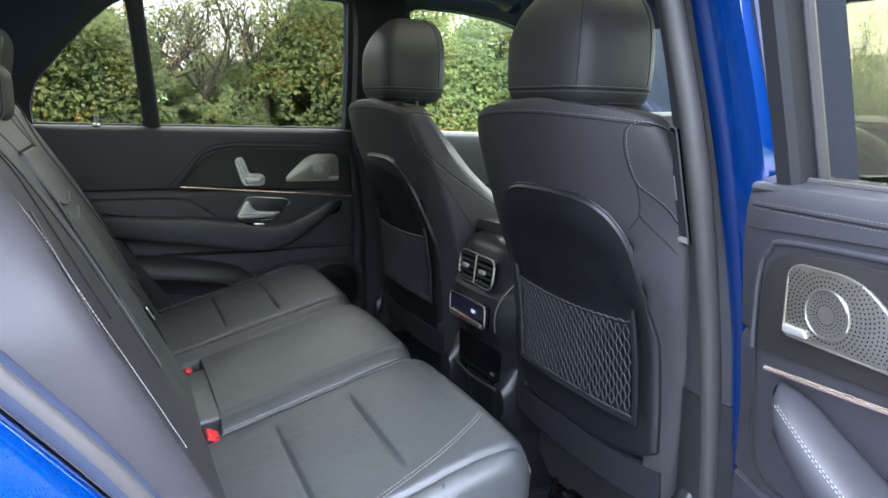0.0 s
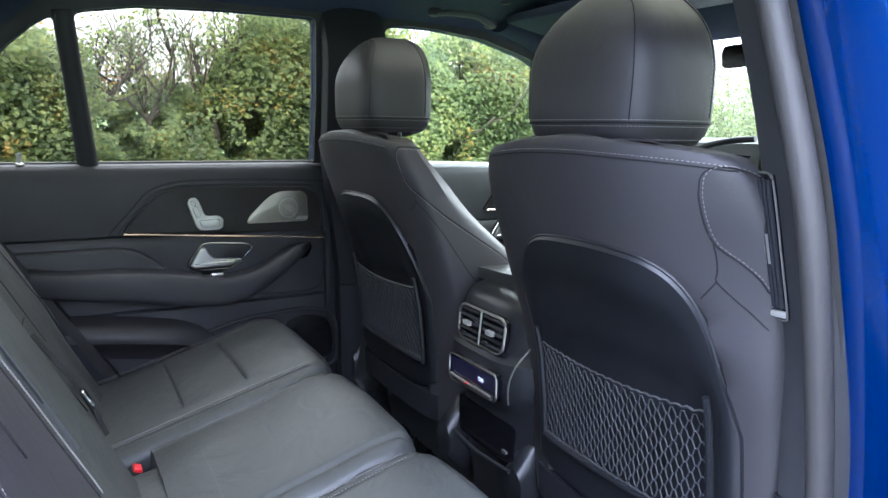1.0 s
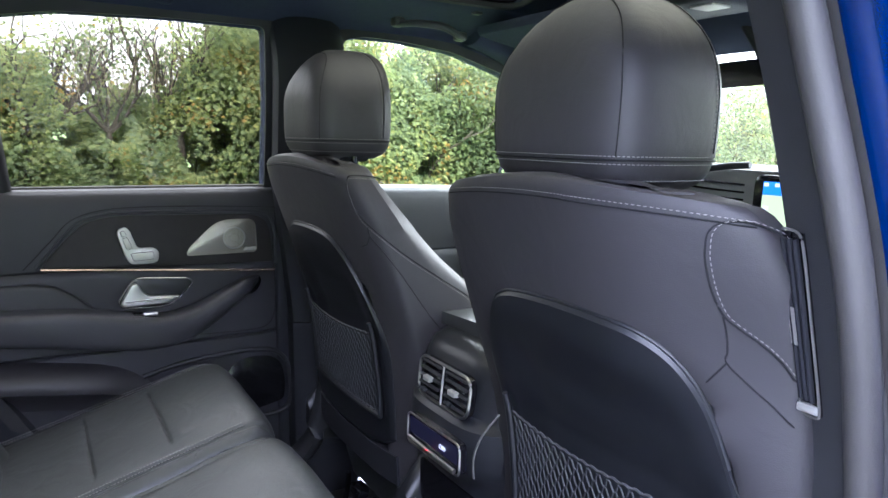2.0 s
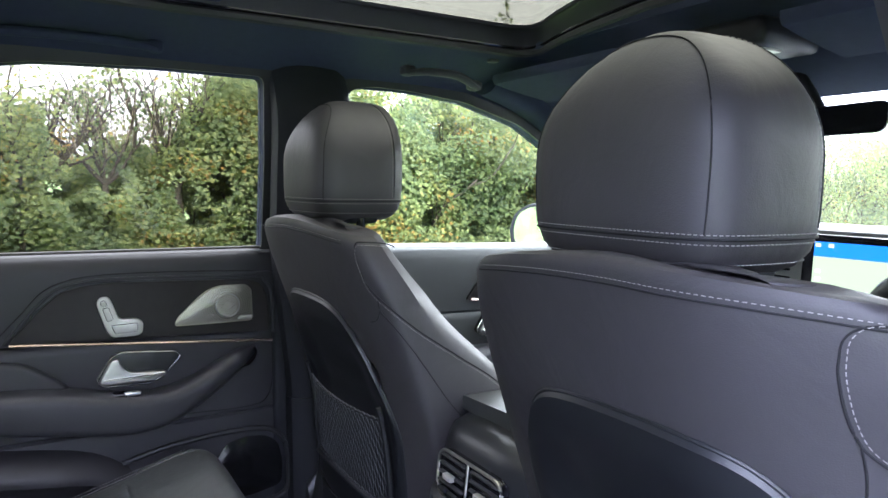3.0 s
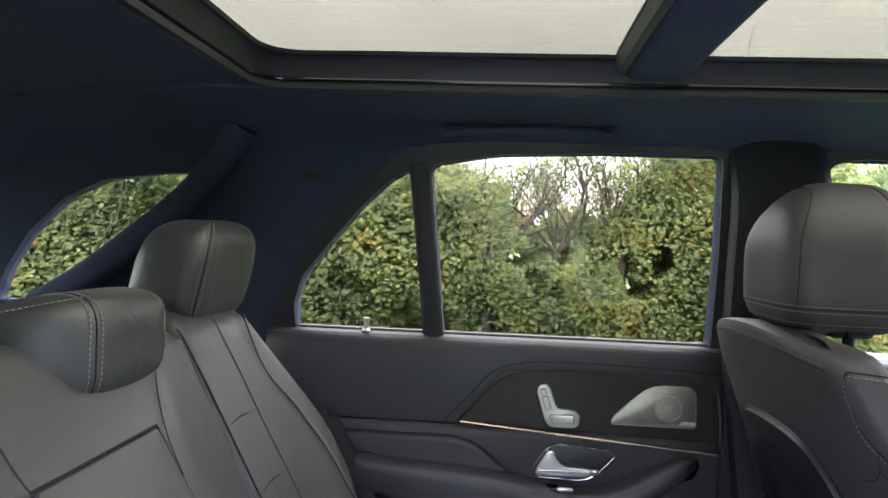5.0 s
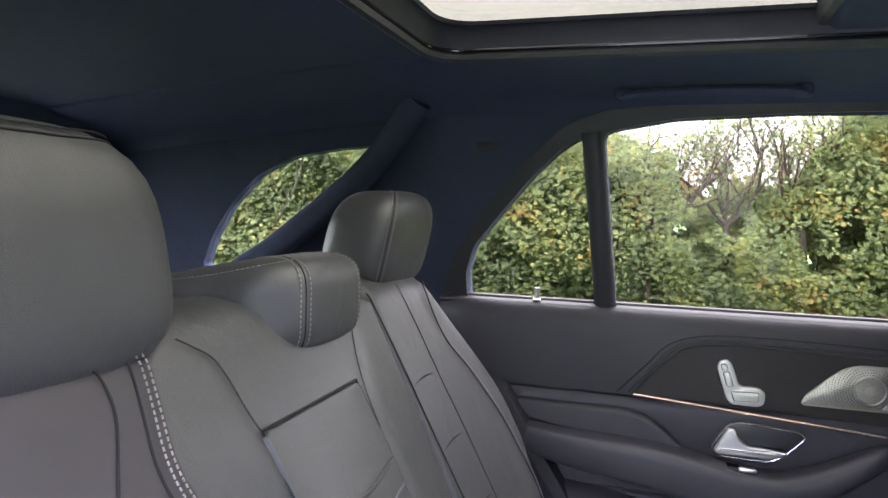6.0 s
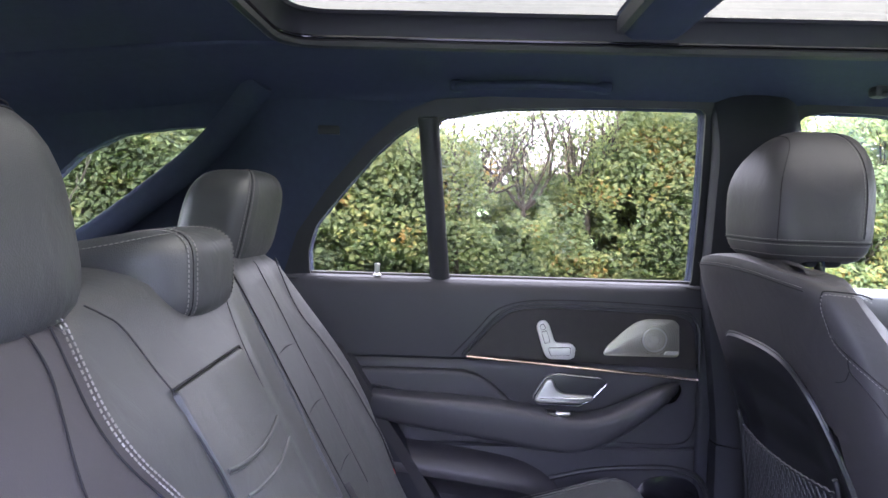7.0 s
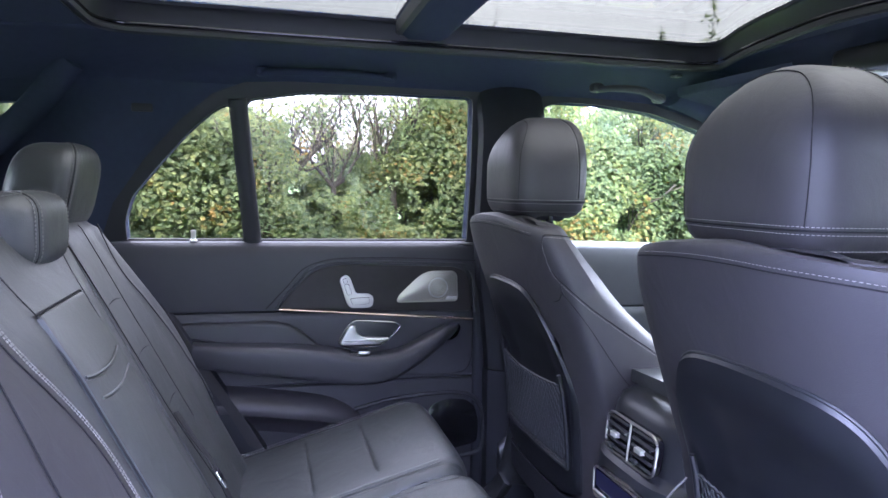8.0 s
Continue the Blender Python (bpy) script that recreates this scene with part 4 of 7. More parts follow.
def front_door(s, label):
    d = thing("front_door", label, "car door", "front doors")
    dz = lambda x: -0.022 * max(0.0, x - 0.62)
    obj("panel", *panel_sheet(0.66, 1.62, s, PANEL, 16, dz), DOORSHEEN, d, "dark grey leather upper door panel")
    obj("belt_trim", *tube([(x, s * 0.722, 1.2035 + dz(x)) for x in np.linspace(0.66, 1.62, 10)], 0.0105, 12, flat=0.6), GREYTRIM, d)
    inlay = rounded([(0.985, 1.065), (1.045, 1.140), (1.085, 1.170), (1.14, 1.184), (1.25, 1.184), (1.55, 1.165), (1.55, 1.045)], 0.012, 4)
    obj("inlay", *prism(inlay, at_side(s, 0.6905), 0.012, 0.003), WOOD, d, "dark open-pore wood inlay")
    obj("light_strip", *tube([(x, s * 0.690, 1.066 - 0.035 * (x - 1.0)) for x in np.linspace(1.0, 1.55, 8)], 0.0032, 8), COPPER, d, "thin illuminated copper strip")
    seat_switch(s, d, 0.688, 1.132, 1.146)
    for k in range(3):
        obj("memory_button", *rbox((1.222 + 0.028 * k, s * 0.686, 1.139), (0.026, 0.008, 0.020), 0.003), SATIN, d)
    obj("switch_plate", *prism(rounded([(1.20, 1.128), (1.20, 1.151), (1.30, 1.150), (1.30, 1.127)], 0.006), at_side(s, 0.687), 0.006, 0.002), SATIN, d)
    door_handle(s, d, 0.688, 1.015, 0.974)
    rows = []
    for x in np.linspace(0.68, 1.5, 26):
        zt = 0.945 + 0.05 * max(0.0, (x - 1.15) / 0.35)
        rows.append([(x, s * (0.708 - 0.085 * (0.5 + 0.5 * math.copysign(abs(math.cos(a)) ** 0.6, math.cos(a)))), zt - 0.03 + 0.036 * math.sin(a)) for a in np.linspace(0, 2 * math.pi, 15)[:-1]])
    obj("armrest", *loft(rows), DOORLEATHER, d)
    obj("window_frame", *holed([(0.635, 1.195), (0.630, 1.40), (0.622, 1.580), (0.70, 1.592), (0.95, 1.578), (1.15, 1.53), (1.40, 1.405), (1.64, 1.24), (1.64, 1.172)], [FRONT_WINDOW],
                               lambda x, z, w: Vector((x, s * (wall_y(z) - 0.010 + w), z)), 0.008), PLASTIC, d, smooth=False)
    pane("window_pane", FRONT_WINDOW, s, CLEAR, d)
    skin = slab([[(x, s * (0.80 + 0.06 * math.sin(math.pi * min(1.0, max(0.0, (z - 0.42) / 0.85)))), z) for z in np.linspace(0.40, 1.19, 9)] for x in np.linspace(0.52, 1.66, 7)], (0, s * 0.008, 0))
    obj("outer_skin", *skin, BLUE, d, "metallic blue outer door skin")
    # exterior mirror
    m = thing("exterior_mirror", "blue exterior door mirror with a glass showing the verge", "door mirror", "door mirrors")
    face = rounded([(1.375, 1.215), (1.385, 1.168), (1.41, 1.154), (1.60, 1.154), (1.625, 1.19), (1.615, 1.285), (1.58, 1.304), (1.46, 1.296), (1.40, 1.268)], 0.02, 5)
    yaw = 0.53
    put = lambda x, z, w: Vector((1.48 + (x - 1.50) * yaw * 0.6 + w * 0.85, s * (1.035 - (x - 1.50) * 0.78 * 0.9 + w * 0.3), z))
    obj("housing", *loft([[put(1.5 + (x - 1.5) * k, 1.23 + (z - 1.23) * k, w) for x, z in face] for k, w in ((1.02, 0.014), (1.05, 0.03), (1.03, 0.06), (0.85, 0.10), (0.4, 0.125))]), BLUE, m)
    obj("rim", *loft([[put(1.5 + (x - 1.5) * k, 1.23 + (z - 1.23) * k, w) for x, z in face] for k, w in ((0.88, -0.004), (0.90, -0.011), (1.03, -0.010), (1.07, 0.012), (1.0, 0.016))]), BLACKTRIM, m)
    obj("mirror_glass", *loft([[put(1.5 + (x - 1.5) * k, 1.23 + (z - 1.23) * k, -0.0075) for x, z in face] for k in (0.905, 0.5)] ), MIRROR, m)
    obj("foot", *tube([(1.50, s * 0.90, 1.20), (1.52, s * 0.80, 1.195), (1.53, s * 0.74, 1.19)], 0.022, 10), GLOSS, m)
    return d


front_door(1, "closed passenger front door in black leather with wood inlay")
front_door(-1, "closed driver front door in black leather with blue outer skin")


# ---------------------------------------------------------------- front seats
S_R = [(0.48, 0.585), (0.65, 0.565), (0.75, 0.560), (0.85, 0.556), (0.95, 0.545), (1.0, 0.530), (1.1, 0.495), (1.2, 0.457), (1.285, 0.430), (1.31, 0.424)]
S_W = [(0.48, 0.240), (0.70, 0.250), (0.90, 0.267), (1.05, 0.273), (1.15, 0.268), (1.22, 0.258), (1.265, 0.243), (1.30, 0.222)]
S_D = [(0.48, 0.20), (0.70, 0.24), (0.90, 0.245), (1.04, 0.215), (1.098, 0.166), (1.147, 0.130), (1.196, 0.112), (1.25, 0.097), (1.30, 0.084)]
ROUND = 0.046


def seat_r(z):
    return curve_table(S_R, z)


def seat_w(z):
    return curve_table(S_W, z)


S_D_SLIM = [(0.48, 0.20), (0.70, 0.24), (0.90, 0.235), (1.0, 0.200), (1.06, 0.165), (1.10, 0.137), (1.147, 0.110), (1.196, 0.090), (1.25, 0.077), (1.30, 0.066)]
DEPTH = [S_D]
NARROW = [1.0]  # the outer side of the near seat is slimmer


def seat_d(z):
    return curve_table(DEPTH[0], z)


def droop(a):
    """How far the back shell's upper edge falls towards its sides."""
    return 0.20 * abs(a) ** 5 if a < 0 else 0.13 * a ** 6


def seat_ring(z, shrink=1.0, lift=0.0):
    r, w, d = seat_r(z), seat_w(z), seat_d(z)
    R = min(ROUND, d * 0.7)
    half = []
    for k in range(11):
        a = math.pi / 2 * k / 10
        half.append((r + R * (1 - math.cos(a)), w * math.sin(a) ** 0.7))
    half += [(r + (R + d) / 2, w + 0.004), (r + d - 0.03, w), (r + d - 0.008, w - 0.012), (r + d, w - 0.034), (r + d - 0.010, w - 0.062), (r + d - 0.035, w - 0.085), (r + max(0.07, d - 0.075), w - 0.115), (r + max(0.07, d - 0.085), 0.0)]
    full = [(x, -y * NARROW[0]) for x, y in half] + [(x, y) for x, y in reversed(half[1:-1])]
    cx = r + d * 0.5
    full = [(x + (0.030 * smooth_step((0.176 - abs(y)) / 0.02) * smooth_step((1.140 - 0.018 * (y / 0.2) ** 2 - droop(y / 0.2) - z) / 0.03) if x < r + R else 0.0), y) for x, y in full]
    k = max(0.0, (z - 1.19) / 0.095)
    return [(cx + (x - cx) * shrink, y * shrink, z + lift - 0.014 * k * (abs(y) / 0.2) ** 2) for x, y in full]


def seat_y(x, z):
    """How far the seat's skin stands from its middle at x, z."""
    r, w, d = seat_r(z), seat_w(z), seat_d(z)
    R = min(ROUND, d * 0.7)
    if x >= r + R:
        return w + 0.003
    c = 1 - max(0.0, x - r) / R
    return w * max(0.0, 1 - c * c) ** 0.35


def seat_x(y, z):
    """The rear skin's x at y, z."""
    w, d = seat_w(z), seat_d(z)
    R = min(ROUND, d * 0.7)
    w = w * NARROW[0] if y < 0 else w
    a = math.asin(min(1.0, (min(abs(y), w * 0.999) / w) ** (1 / 0.7)))
    return seat_r(z) + R * (1 - math.cos(a))


HR_C, HR_H = Vector((0.545, 0.028, 1.387)), Vector((0.086, 0.120, 0.108))


def head_point(u, v, grow=0.0):
    """A point of the headrest's skin: u round it from the rear, v from -1 (below) to 1 (above)."""
    d = Vector((-math.cos(u) * math.cos(v), math.sin(u) * math.cos(v), math.sin(v)))
    n = 5.2
    k = (abs(d.x) ** n + abs(d.y) ** n + abs(d.z) ** n) ** (-1 / n)
    q = d * (k + grow)
    y = q.y * (1 - 0.34 * max(0.0, q.z + 0.1) ** 2 - 0.03 * max(0.0, -q.x) - 0.10 * max(0.0, q.x) ** 2)
    x = q.x
    x += 0.24 * max(0.0, q.z) ** 2 * (1 - q.x)
    z = q.z * (1 - 0.19 * (q.y ** 2) * (1 if q.z > 0 else 0))
    return HR_C + Vector((HR_H.x * x, HR_H.y * y, HR_H.z * z))


def corner(a, k, z):
    """A point on the rounded rear corner, a degrees round it; k = 0 leaves y to be found."""
    t = radians(a)
    R = min(ROUND, seat_d(z) * 0.7)
    return (seat_r(z) + R * (1 - math.cos(t)), k * seat_w(z) * math.sin(t) ** 0.7, z)


def shell_point(a, b, off=0.0):
    y = a * 0.200
    top = 1.160 - 0.018 * a * a - droop(a)
    z = 0.728 + 0.03 * abs(a) ** 4 + (top - 0.728 - 0.03 * abs(a) ** 4) * b
    def ease(t):
        t = min(1.0, max(0.0, t))
        return t * t * (3 - 2 * t)

    lip = ease((1 - abs(a)) / 0.03) * ease((1 - b) / 0.012) * ease(b / 0.02)
    bowl = ease((1 - abs(a) - 0.10) / 0.42) * ease((1.128 - 0.03 * a * a - z) / 0.085)
    pocket = ease((0.90 - abs(a)) / 0.06) * ease((z - 0.795) / 0.02) * ease((1.02 - z) / 0.05)
    return Vector((seat_x(y, z) - 0.006 * lip + 0.015 * bowl * ease((z - 0.86) / 0.16) + 0.007 * pocket - off, y, z))


def front_seat(near):
    st = thing("front_seat", "black leather front seat with netted map pocket behind", "car seat", "front seats")
    rings = [seat_ring(z) for z in np.linspace(0.665, 1.278, 40)] + [seat_ring(1.285, 0.975, 0.003), seat_ring(1.288, 0.93, 0.007), seat_ring(1.288, 0.82, 0.011), seat_ring(1.288, 0.5, 0.0135)]
    back = obj("backrest", *loft(rings), LEATHER_FINE, st, "smooth black leather backrest with side bolsters")
    # seams on the backrest
    top = [(seat_x(y, 1.272) - 0.0015, y, 1.2765 - 0.014 * 0.86 * (abs(y) / 0.2) ** 2) for y in np.linspace(-0.200 * (1.02 if near else 1.0), 0.200, 34)]
    obj("top_seam", *tube(top, 0.0010, 6), SEAM, back)
    obj("top_stitching", *stitch([Vector(p) + Vector((-0.0022, 0, 0.0048)) for p in top], 0.0035, 0.003, 0.0004), THREAD, back, "pale contrast stitching")
    m, slim = -1, NARROW[0]

    def lay(pts, lift):
        """A line on the backrest's rear skin, given by its distance from the middle and its height."""
        return [(seat_x(m * p.x, p.y) - lift, m * p.x, p.y) for p in smooth_line([(y, z, 0) for y, z in pts], 6)]

    def flank(pts, lift):
        """A line on the backrest's flank, given by x and height."""
        return [(p.x, m * (seat_y(p.x, p.y) * slim + lift), p.y) for p in smooth_line([(x, z, 0) for x, z in pts], 6)]

    if near:
        ear = lay([(0.222, 1.250), (0.212, 1.262), (0.197, 1.268), (0.181, 1.266), (0.172, 1.257), (0.169, 1.243), (0.168, 1.229), (0.170, 1.203), (0.176, 1.181), (0.188, 1.169), (0.200, 1.160), (0.216, 1.145), (0.2255, 1.130)], 0.001)
        on = ear + flank(((0.56, 1.105), (0.60, 1.075), (0.65, 1.035), (0.70, 0.985), (0.735, 0.92)), 0.0014)
        low = lay([(0.1755, 1.180), (0.1765, 1.160), (0.176, 1.145), (0.175, 1.134), (0.192, 1.117), (0.212, 1.101), (0.2255, 1.088)], 0.0004) + flank(((0.56, 1.066), (0.60, 1.020), (0.65, 0.96), (0.685, 0.88)), 0.001)
        fold = lay([(0.175, 1.134), (0.167, 1.123), (0.158, 1.111)], 0.0004)
        thread = [(x - 0.0006, y - 0.0045, z + 0.001) for x, y, z in ear]
    else:
        way = smooth_line([(0.535, 0, 1.245), (0.512, 0, 1.264), *[corner(a, 0, z) for a, z in ((76, 1.269), (63, 1.262), (58, 1.234), (64, 1.190))], (0.538, 0, 1.142), (0.617, 0, 1.089), (0.690, 0, 1.040), (0.745, 0, 0.98), (0.775, 0, 0.92)], 6)
        on = [(p.x, -(seat_y(p.x, p.z) + 0.0014), p.z) for p in way if p.x < seat_r(p.z) + seat_d(p.z) - 0.012]
        low = [(p.x, -(seat_y(p.x, p.z) + 0.0006), p.z) for p in smooth_line([*[corner(a, 0, z) for a, z in ((66, 1.186), (63, 1.165), (70, 1.148), (86, 1.112))], (0.600, 0, 1.020), (0.65, 0, 0.96), (0.685, 0, 0.88)], 6)]
        fold = [(p.x - 0.0006, -p.y, p.z) for p in smooth_line([corner(a, 1, z) for a, z in ((63, 1.165), (56, 1.150), (48, 1.144))], 5)]
        thread = [(x - 0.0012, y - 0.0022, z - 0.0045) for x, y, z in on]
    obj("bolster_seam", *tube(on, 0.0011, 6), SEAM, back)
    obj("bolster_stitching", *stitch(thread, 0.0042, 0.0030, 0.0004), THREAD, back, "pale contrast stitching")
    obj("side_seam", *tube(low, 0.0009, 6), SEAM, back)
    obj("fold_seam", *tube(fold, 0.0009, 6), SEAM, back)
    # hard rear shell
    na, nb = 60, 60
    rows = [[shell_point(-1 + 2 * i / na, j / nb) for i in range(na + 1)] for j in range(nb + 1)]
    sh = obj("back_shell", *slab(rows, (0.022, 0, 0)), SHELLBACK, st, "satin black moulded plastic back shell")
    rimpts = [shell_point(-1 + 0.0, b) for b in np.linspace(0.02, 1, 30)] + [shell_point(a, 1.0) for a in np.linspace(-1, 1, 40)][1:] + [shell_point(1.0, b) for b in np.linspace(1, 0.02, 30)][1:]
    obj("shell_rim", *tube(rimpts, 0.0022, 8), SHELLBACK, sh)
    # net pocket
    net = []
    nx, nz = 80, 13
    top_z, bot_z = 0.966, 0.808
    for k in range(nz + 1):
        line = []
        for i in range(nx + 1):
            f = i / nx
            y = 0.163 - 0.326 * f
            z = top_z + (bot_z - top_z) * k / nz
            amp = 0.5 * (top_z - bot_z) / nz * 0.96 if 0 < k < nz else 0.001
            zz = z + amp * (1 if ((i // 2) + k) % 2 else -1) + 0.0012 * noise.noise((i * 0.4, k * 0.7, 1.0))
            sag = 0.006 * math.sin(math.pi * f) * (1 - k / nz)
            line.append((seat_x(y, zz) - 0.0095 - 0.006 * math.sin(math.pi * f) * (1 - 0.6 * k / nz), y, zz - sag))
        net.append(tube(line, 0.0011 if 0 < k < nz else 0.0018, 5))
    pocket = obj("net", *join(net), NET, st, "dark elastic net of the map pocket")
    for m in (-1, 1):
        post = smooth_line([(seat_x(0.17, z) - 0.011, m * 0.170, z) for z in (0.990, 0.96, 0.90, 0.84, 0.80)], 5)
        obj("net_post", *tube(post, lambda t: 0.0055 - 0.002 * abs(t - 0.5), 8), SHELLBACK, pocket)
    bar = [(seat_x(y, 0.800) - 0.011, y, 0.800) for y in np.linspace(-0.17, 0.17, 12)]
    obj("net_bar", *tube(bar, 0.0055, 8), SHELLBACK, pocket)
    # headrest
    nu, nv = 48, 26
    rows = []
    for j in range(nv + 1):
        v = -math.pi / 2 + math.pi * j / nv
        v = max(-1.5, min(1.5, v))
        rows.append([head_point(2 * math.pi * i / nu, v) for i in range(nu)])
    hr = obj("headrest", *loft(rows), LEATHER_FINE, st, "padded black leather headrest with seams")
    zs = -0.70

    def around(z_at, grow):
        pts = []
        for i in range(97):
            u = 2 * math.pi * i / 96
            lo, hi = -1.45, 1.45
            for _ in range(24):
                mid = (lo + hi) / 2
                if head_point(u, mid).z < z_at:
                    lo = mid
                else:
                    hi = mid
            pts.append(head_point(u, lo, grow))
        return pts

    low = around(1.316, 0.006)
    obj("lower_seam", *tube(low[:-1], 0.0013, 6, True), SEAM, hr)
    obj("lower_stitching", *join([stitch(around(1.3195, 0.006), 0.0036, 0.0024, 0.0005), stitch(around(1.3118, 0.006), 0.0036, 0.0024, 0.0005), stitch(around(1.2955, 0.006), 0.0036, 0.0024, 0.0005)]), THREAD, hr, "pale contrast stitching")
    for m in (-1, 1):
        way = smooth_line([(0.77, -0.69, 0), (0.79, -0.30, 0), (0.80, 0.10, 0), (0.80, 0.42, 0), (0.76, 0.60, 0), (0.64, 0.72, 0), (0.45, 0.79, 0), (0.22, 0.83, 0), (0.0, 0.84, 0)], 5)
        vert = [head_point(m * p.x, p.y, 0.004) for p in way]
        obj("rear_seam", *tube([p for p in vert if p.z > 1.316], 0.0007, 6), SEAM, hr)
        front = [head_point(m * 2.12, v, 0.006) for v in np.linspace(-0.62, 1.2, 26)]
        obj("front_seam", *tube([p for p in front if p.z > 1.318], 0.0007, 6), SEAM, hr)
        obj("front_stitching", *stitch([p + Vector((-0.004, m * 0.0006, 0)) for p in front if p.z > 1.318], 0.004, 0.003, 0.0005), THREAD, hr, "pale contrast stitching")
        obj("headrest_post", *tube([(0.545, m * 0.06, 1.26), (0.545, m * 0.06, 1.32)], 0.008, 10), GLOSS, hr)
    # added black block that stands in for the shaded gap under the headrest
    obj("collar", *rbox((0.550, 0.01, 1.288), (0.06, 0.15, 0.024), 0.010, 3), BLACKTRIM, hr)
    # base: cushion, side trims, rails, wiring
    rows = []
    for x in np.linspace(0.66, 1.16, 12):
        e = 0.05 * max(0.0, (x - 1.06) / 0.10) ** 2
        rows.append([(x, y, z) for y, z in [(-0.20, 0.50), (-0.255, 0.55), (-0.262, 0.66), (-0.255, 0.735 - e), (-0.21, 0.752 - e), (-0.15, 0.725 - e), (0, 0.72 - e), (0.15, 0.725 - e), (0.21, 0.752 - e), (0.255, 0.735 - e), (0.262, 0.66), (0.255, 0.55), (0.20, 0.50)]])
    obj("seat_cushion", *loft(rows), LEATHER, st)
    for m in (-1, 1):
        rows = []
        for x in np.linspace(0.555, 1.15, 16):
            k = math.sqrt(max(0.0, 1 - max(0.0, (0.64 - x) / 0.09) ** 2))
            zc, h = 0.66, 0.105 * k
            rows.append([(x, m * (0.262 + 0.032 * math.cos(a)), zc + h * math.sin(a)) for a in np.linspace(0, 2 * math.pi, 15)[:-1]])
        obj("side_trim", *loft(rows), SHELL, st, "smooth black side trim of the seat base")
        obj("seat_rail", *rbox((0.88, m * 0.20, 0.41), (0.72, 0.05, 0.08), 0.01), PLASTIC, st)
        obj("rail_cap", *rbox((0.545, m * 0.20, 0.41), (0.05, 0.062, 0.075), 0.012, 3), GLOSS, st)
    # black sheet over the backrest's foot imitates the dark void below the shell
    obj("lower_cover", *slab([[(seat_x(y, z) - 0.004, y, z) for y in np.linspace(-0.205, 0.205, 21)] for z in (0.728, 0.71, 0.69, 0.668)], (0.02, 0, 0)), BLACKTRIM, st)
    rnd = random.Random(4)
    for k in range(4):
        y0 = -0.12 + 0.07 * k
        pts = smooth_line([(0.60, y0, 0.56), (0.585 + 0.02 * rnd.random(), y0 + 0.02, 0.50), (0.60, y0 + 0.04 * rnd.random(), 0.44), (0.66, y0, 0.40)], 5)
        obj("cable", *tube(pts, 0.006, 7), GLOSS, st)
    obj("connector", *rbox((0.60, 0.03, 0.545), (0.03, 0.045, 0.025), 0.005), GLOSS, st)
    return st


seat = front_seat(False)
seat.location = (-0.011, 0.394, 0.0)
DEPTH[0], NARROW[0] = S_D_SLIM, 0.885
seat_near = front_seat(True)
seat_near.location = (0.004, -0.362, 0.0)
HEAD_AND_BASE = ("headrest", "collar", "lower_seam", "lower_st", "rear_seam", "front_s", "seat_cushion", "side_trim", "seat_rail", "rail_cap", "cable")
for ch in seat_near.children_recursive:
    if ch.type == "MESH" and not ch.name.startswith(HEAD_AND_BASE):
        for p in ch.data.vertices:  # the outer shoulder of this backrest curves forward
            p.co.x += 0.045 * smooth_step((-p.co.y - 0.05) / 0.17) * smooth_step((p.co.z - 0.98) / 0.2)
for ch in seat.children:
    if ch.name.startswith("headrest"):
        ch.location.z += 0.010  # drawn out one notch


# ---------------------------------------------------------------- centre console
con = thing("centre_console", "black centre console with rear air vents and climate display", "console")
PROF = [(0.66, 1.010), (0.60, 1.006), (0.578, 0.998), (0.566, 0.980), (0.560, 0.95), (0.556, 0.905), (0.548, 0.897), (0.536, 0.890), (0.532, 0.86), (0.530, 0.835), (0.540, 0.815), (0.556, 0.80), (0.566, 0.77), (0.570, 0.70), (0.580, 0.60), (0.60, 0.40)]
rows = []
for f in np.linspace(-1, 1, 21):
    k = abs(f) ** 4
    rows.append([(x + 0.045 * k, 0.002 + f * (0.136 if z > 0.8 else 0.136 - 0.12 * (0.8 - z) * 0.6), z - 0.018 * k * (1 if z > 0.95 else 0)) for x, z in PROF] + [(1.30, 0.002 + f * 0.13, 0.40), (1.30, 0.002 + f * 0.13, 0.985)])
obj("body", *loft(rows), SHELL, con)
obj("armrest_lid", *loft([[(x, 0.002 + y, 1.004 + h) for y, h in [(-0.125, 0), (-0.128, 0.012), (-0.115, 0.022), (0, 0.027), (0.115, 0.022), (0.128, 0.012), (0.125, 0)]] for x in np.linspace(0.615, 0.98, 8)]), LEATHER, con, "padded leather armrest lid")


def face(x, tilt):
    """Places parts on the console's rear face: u to the car's left, v up, w forwards."""
    return lambda u, v, w: Vector((x + (v - 0.94) * tilt + w, 0.0 + u, v))


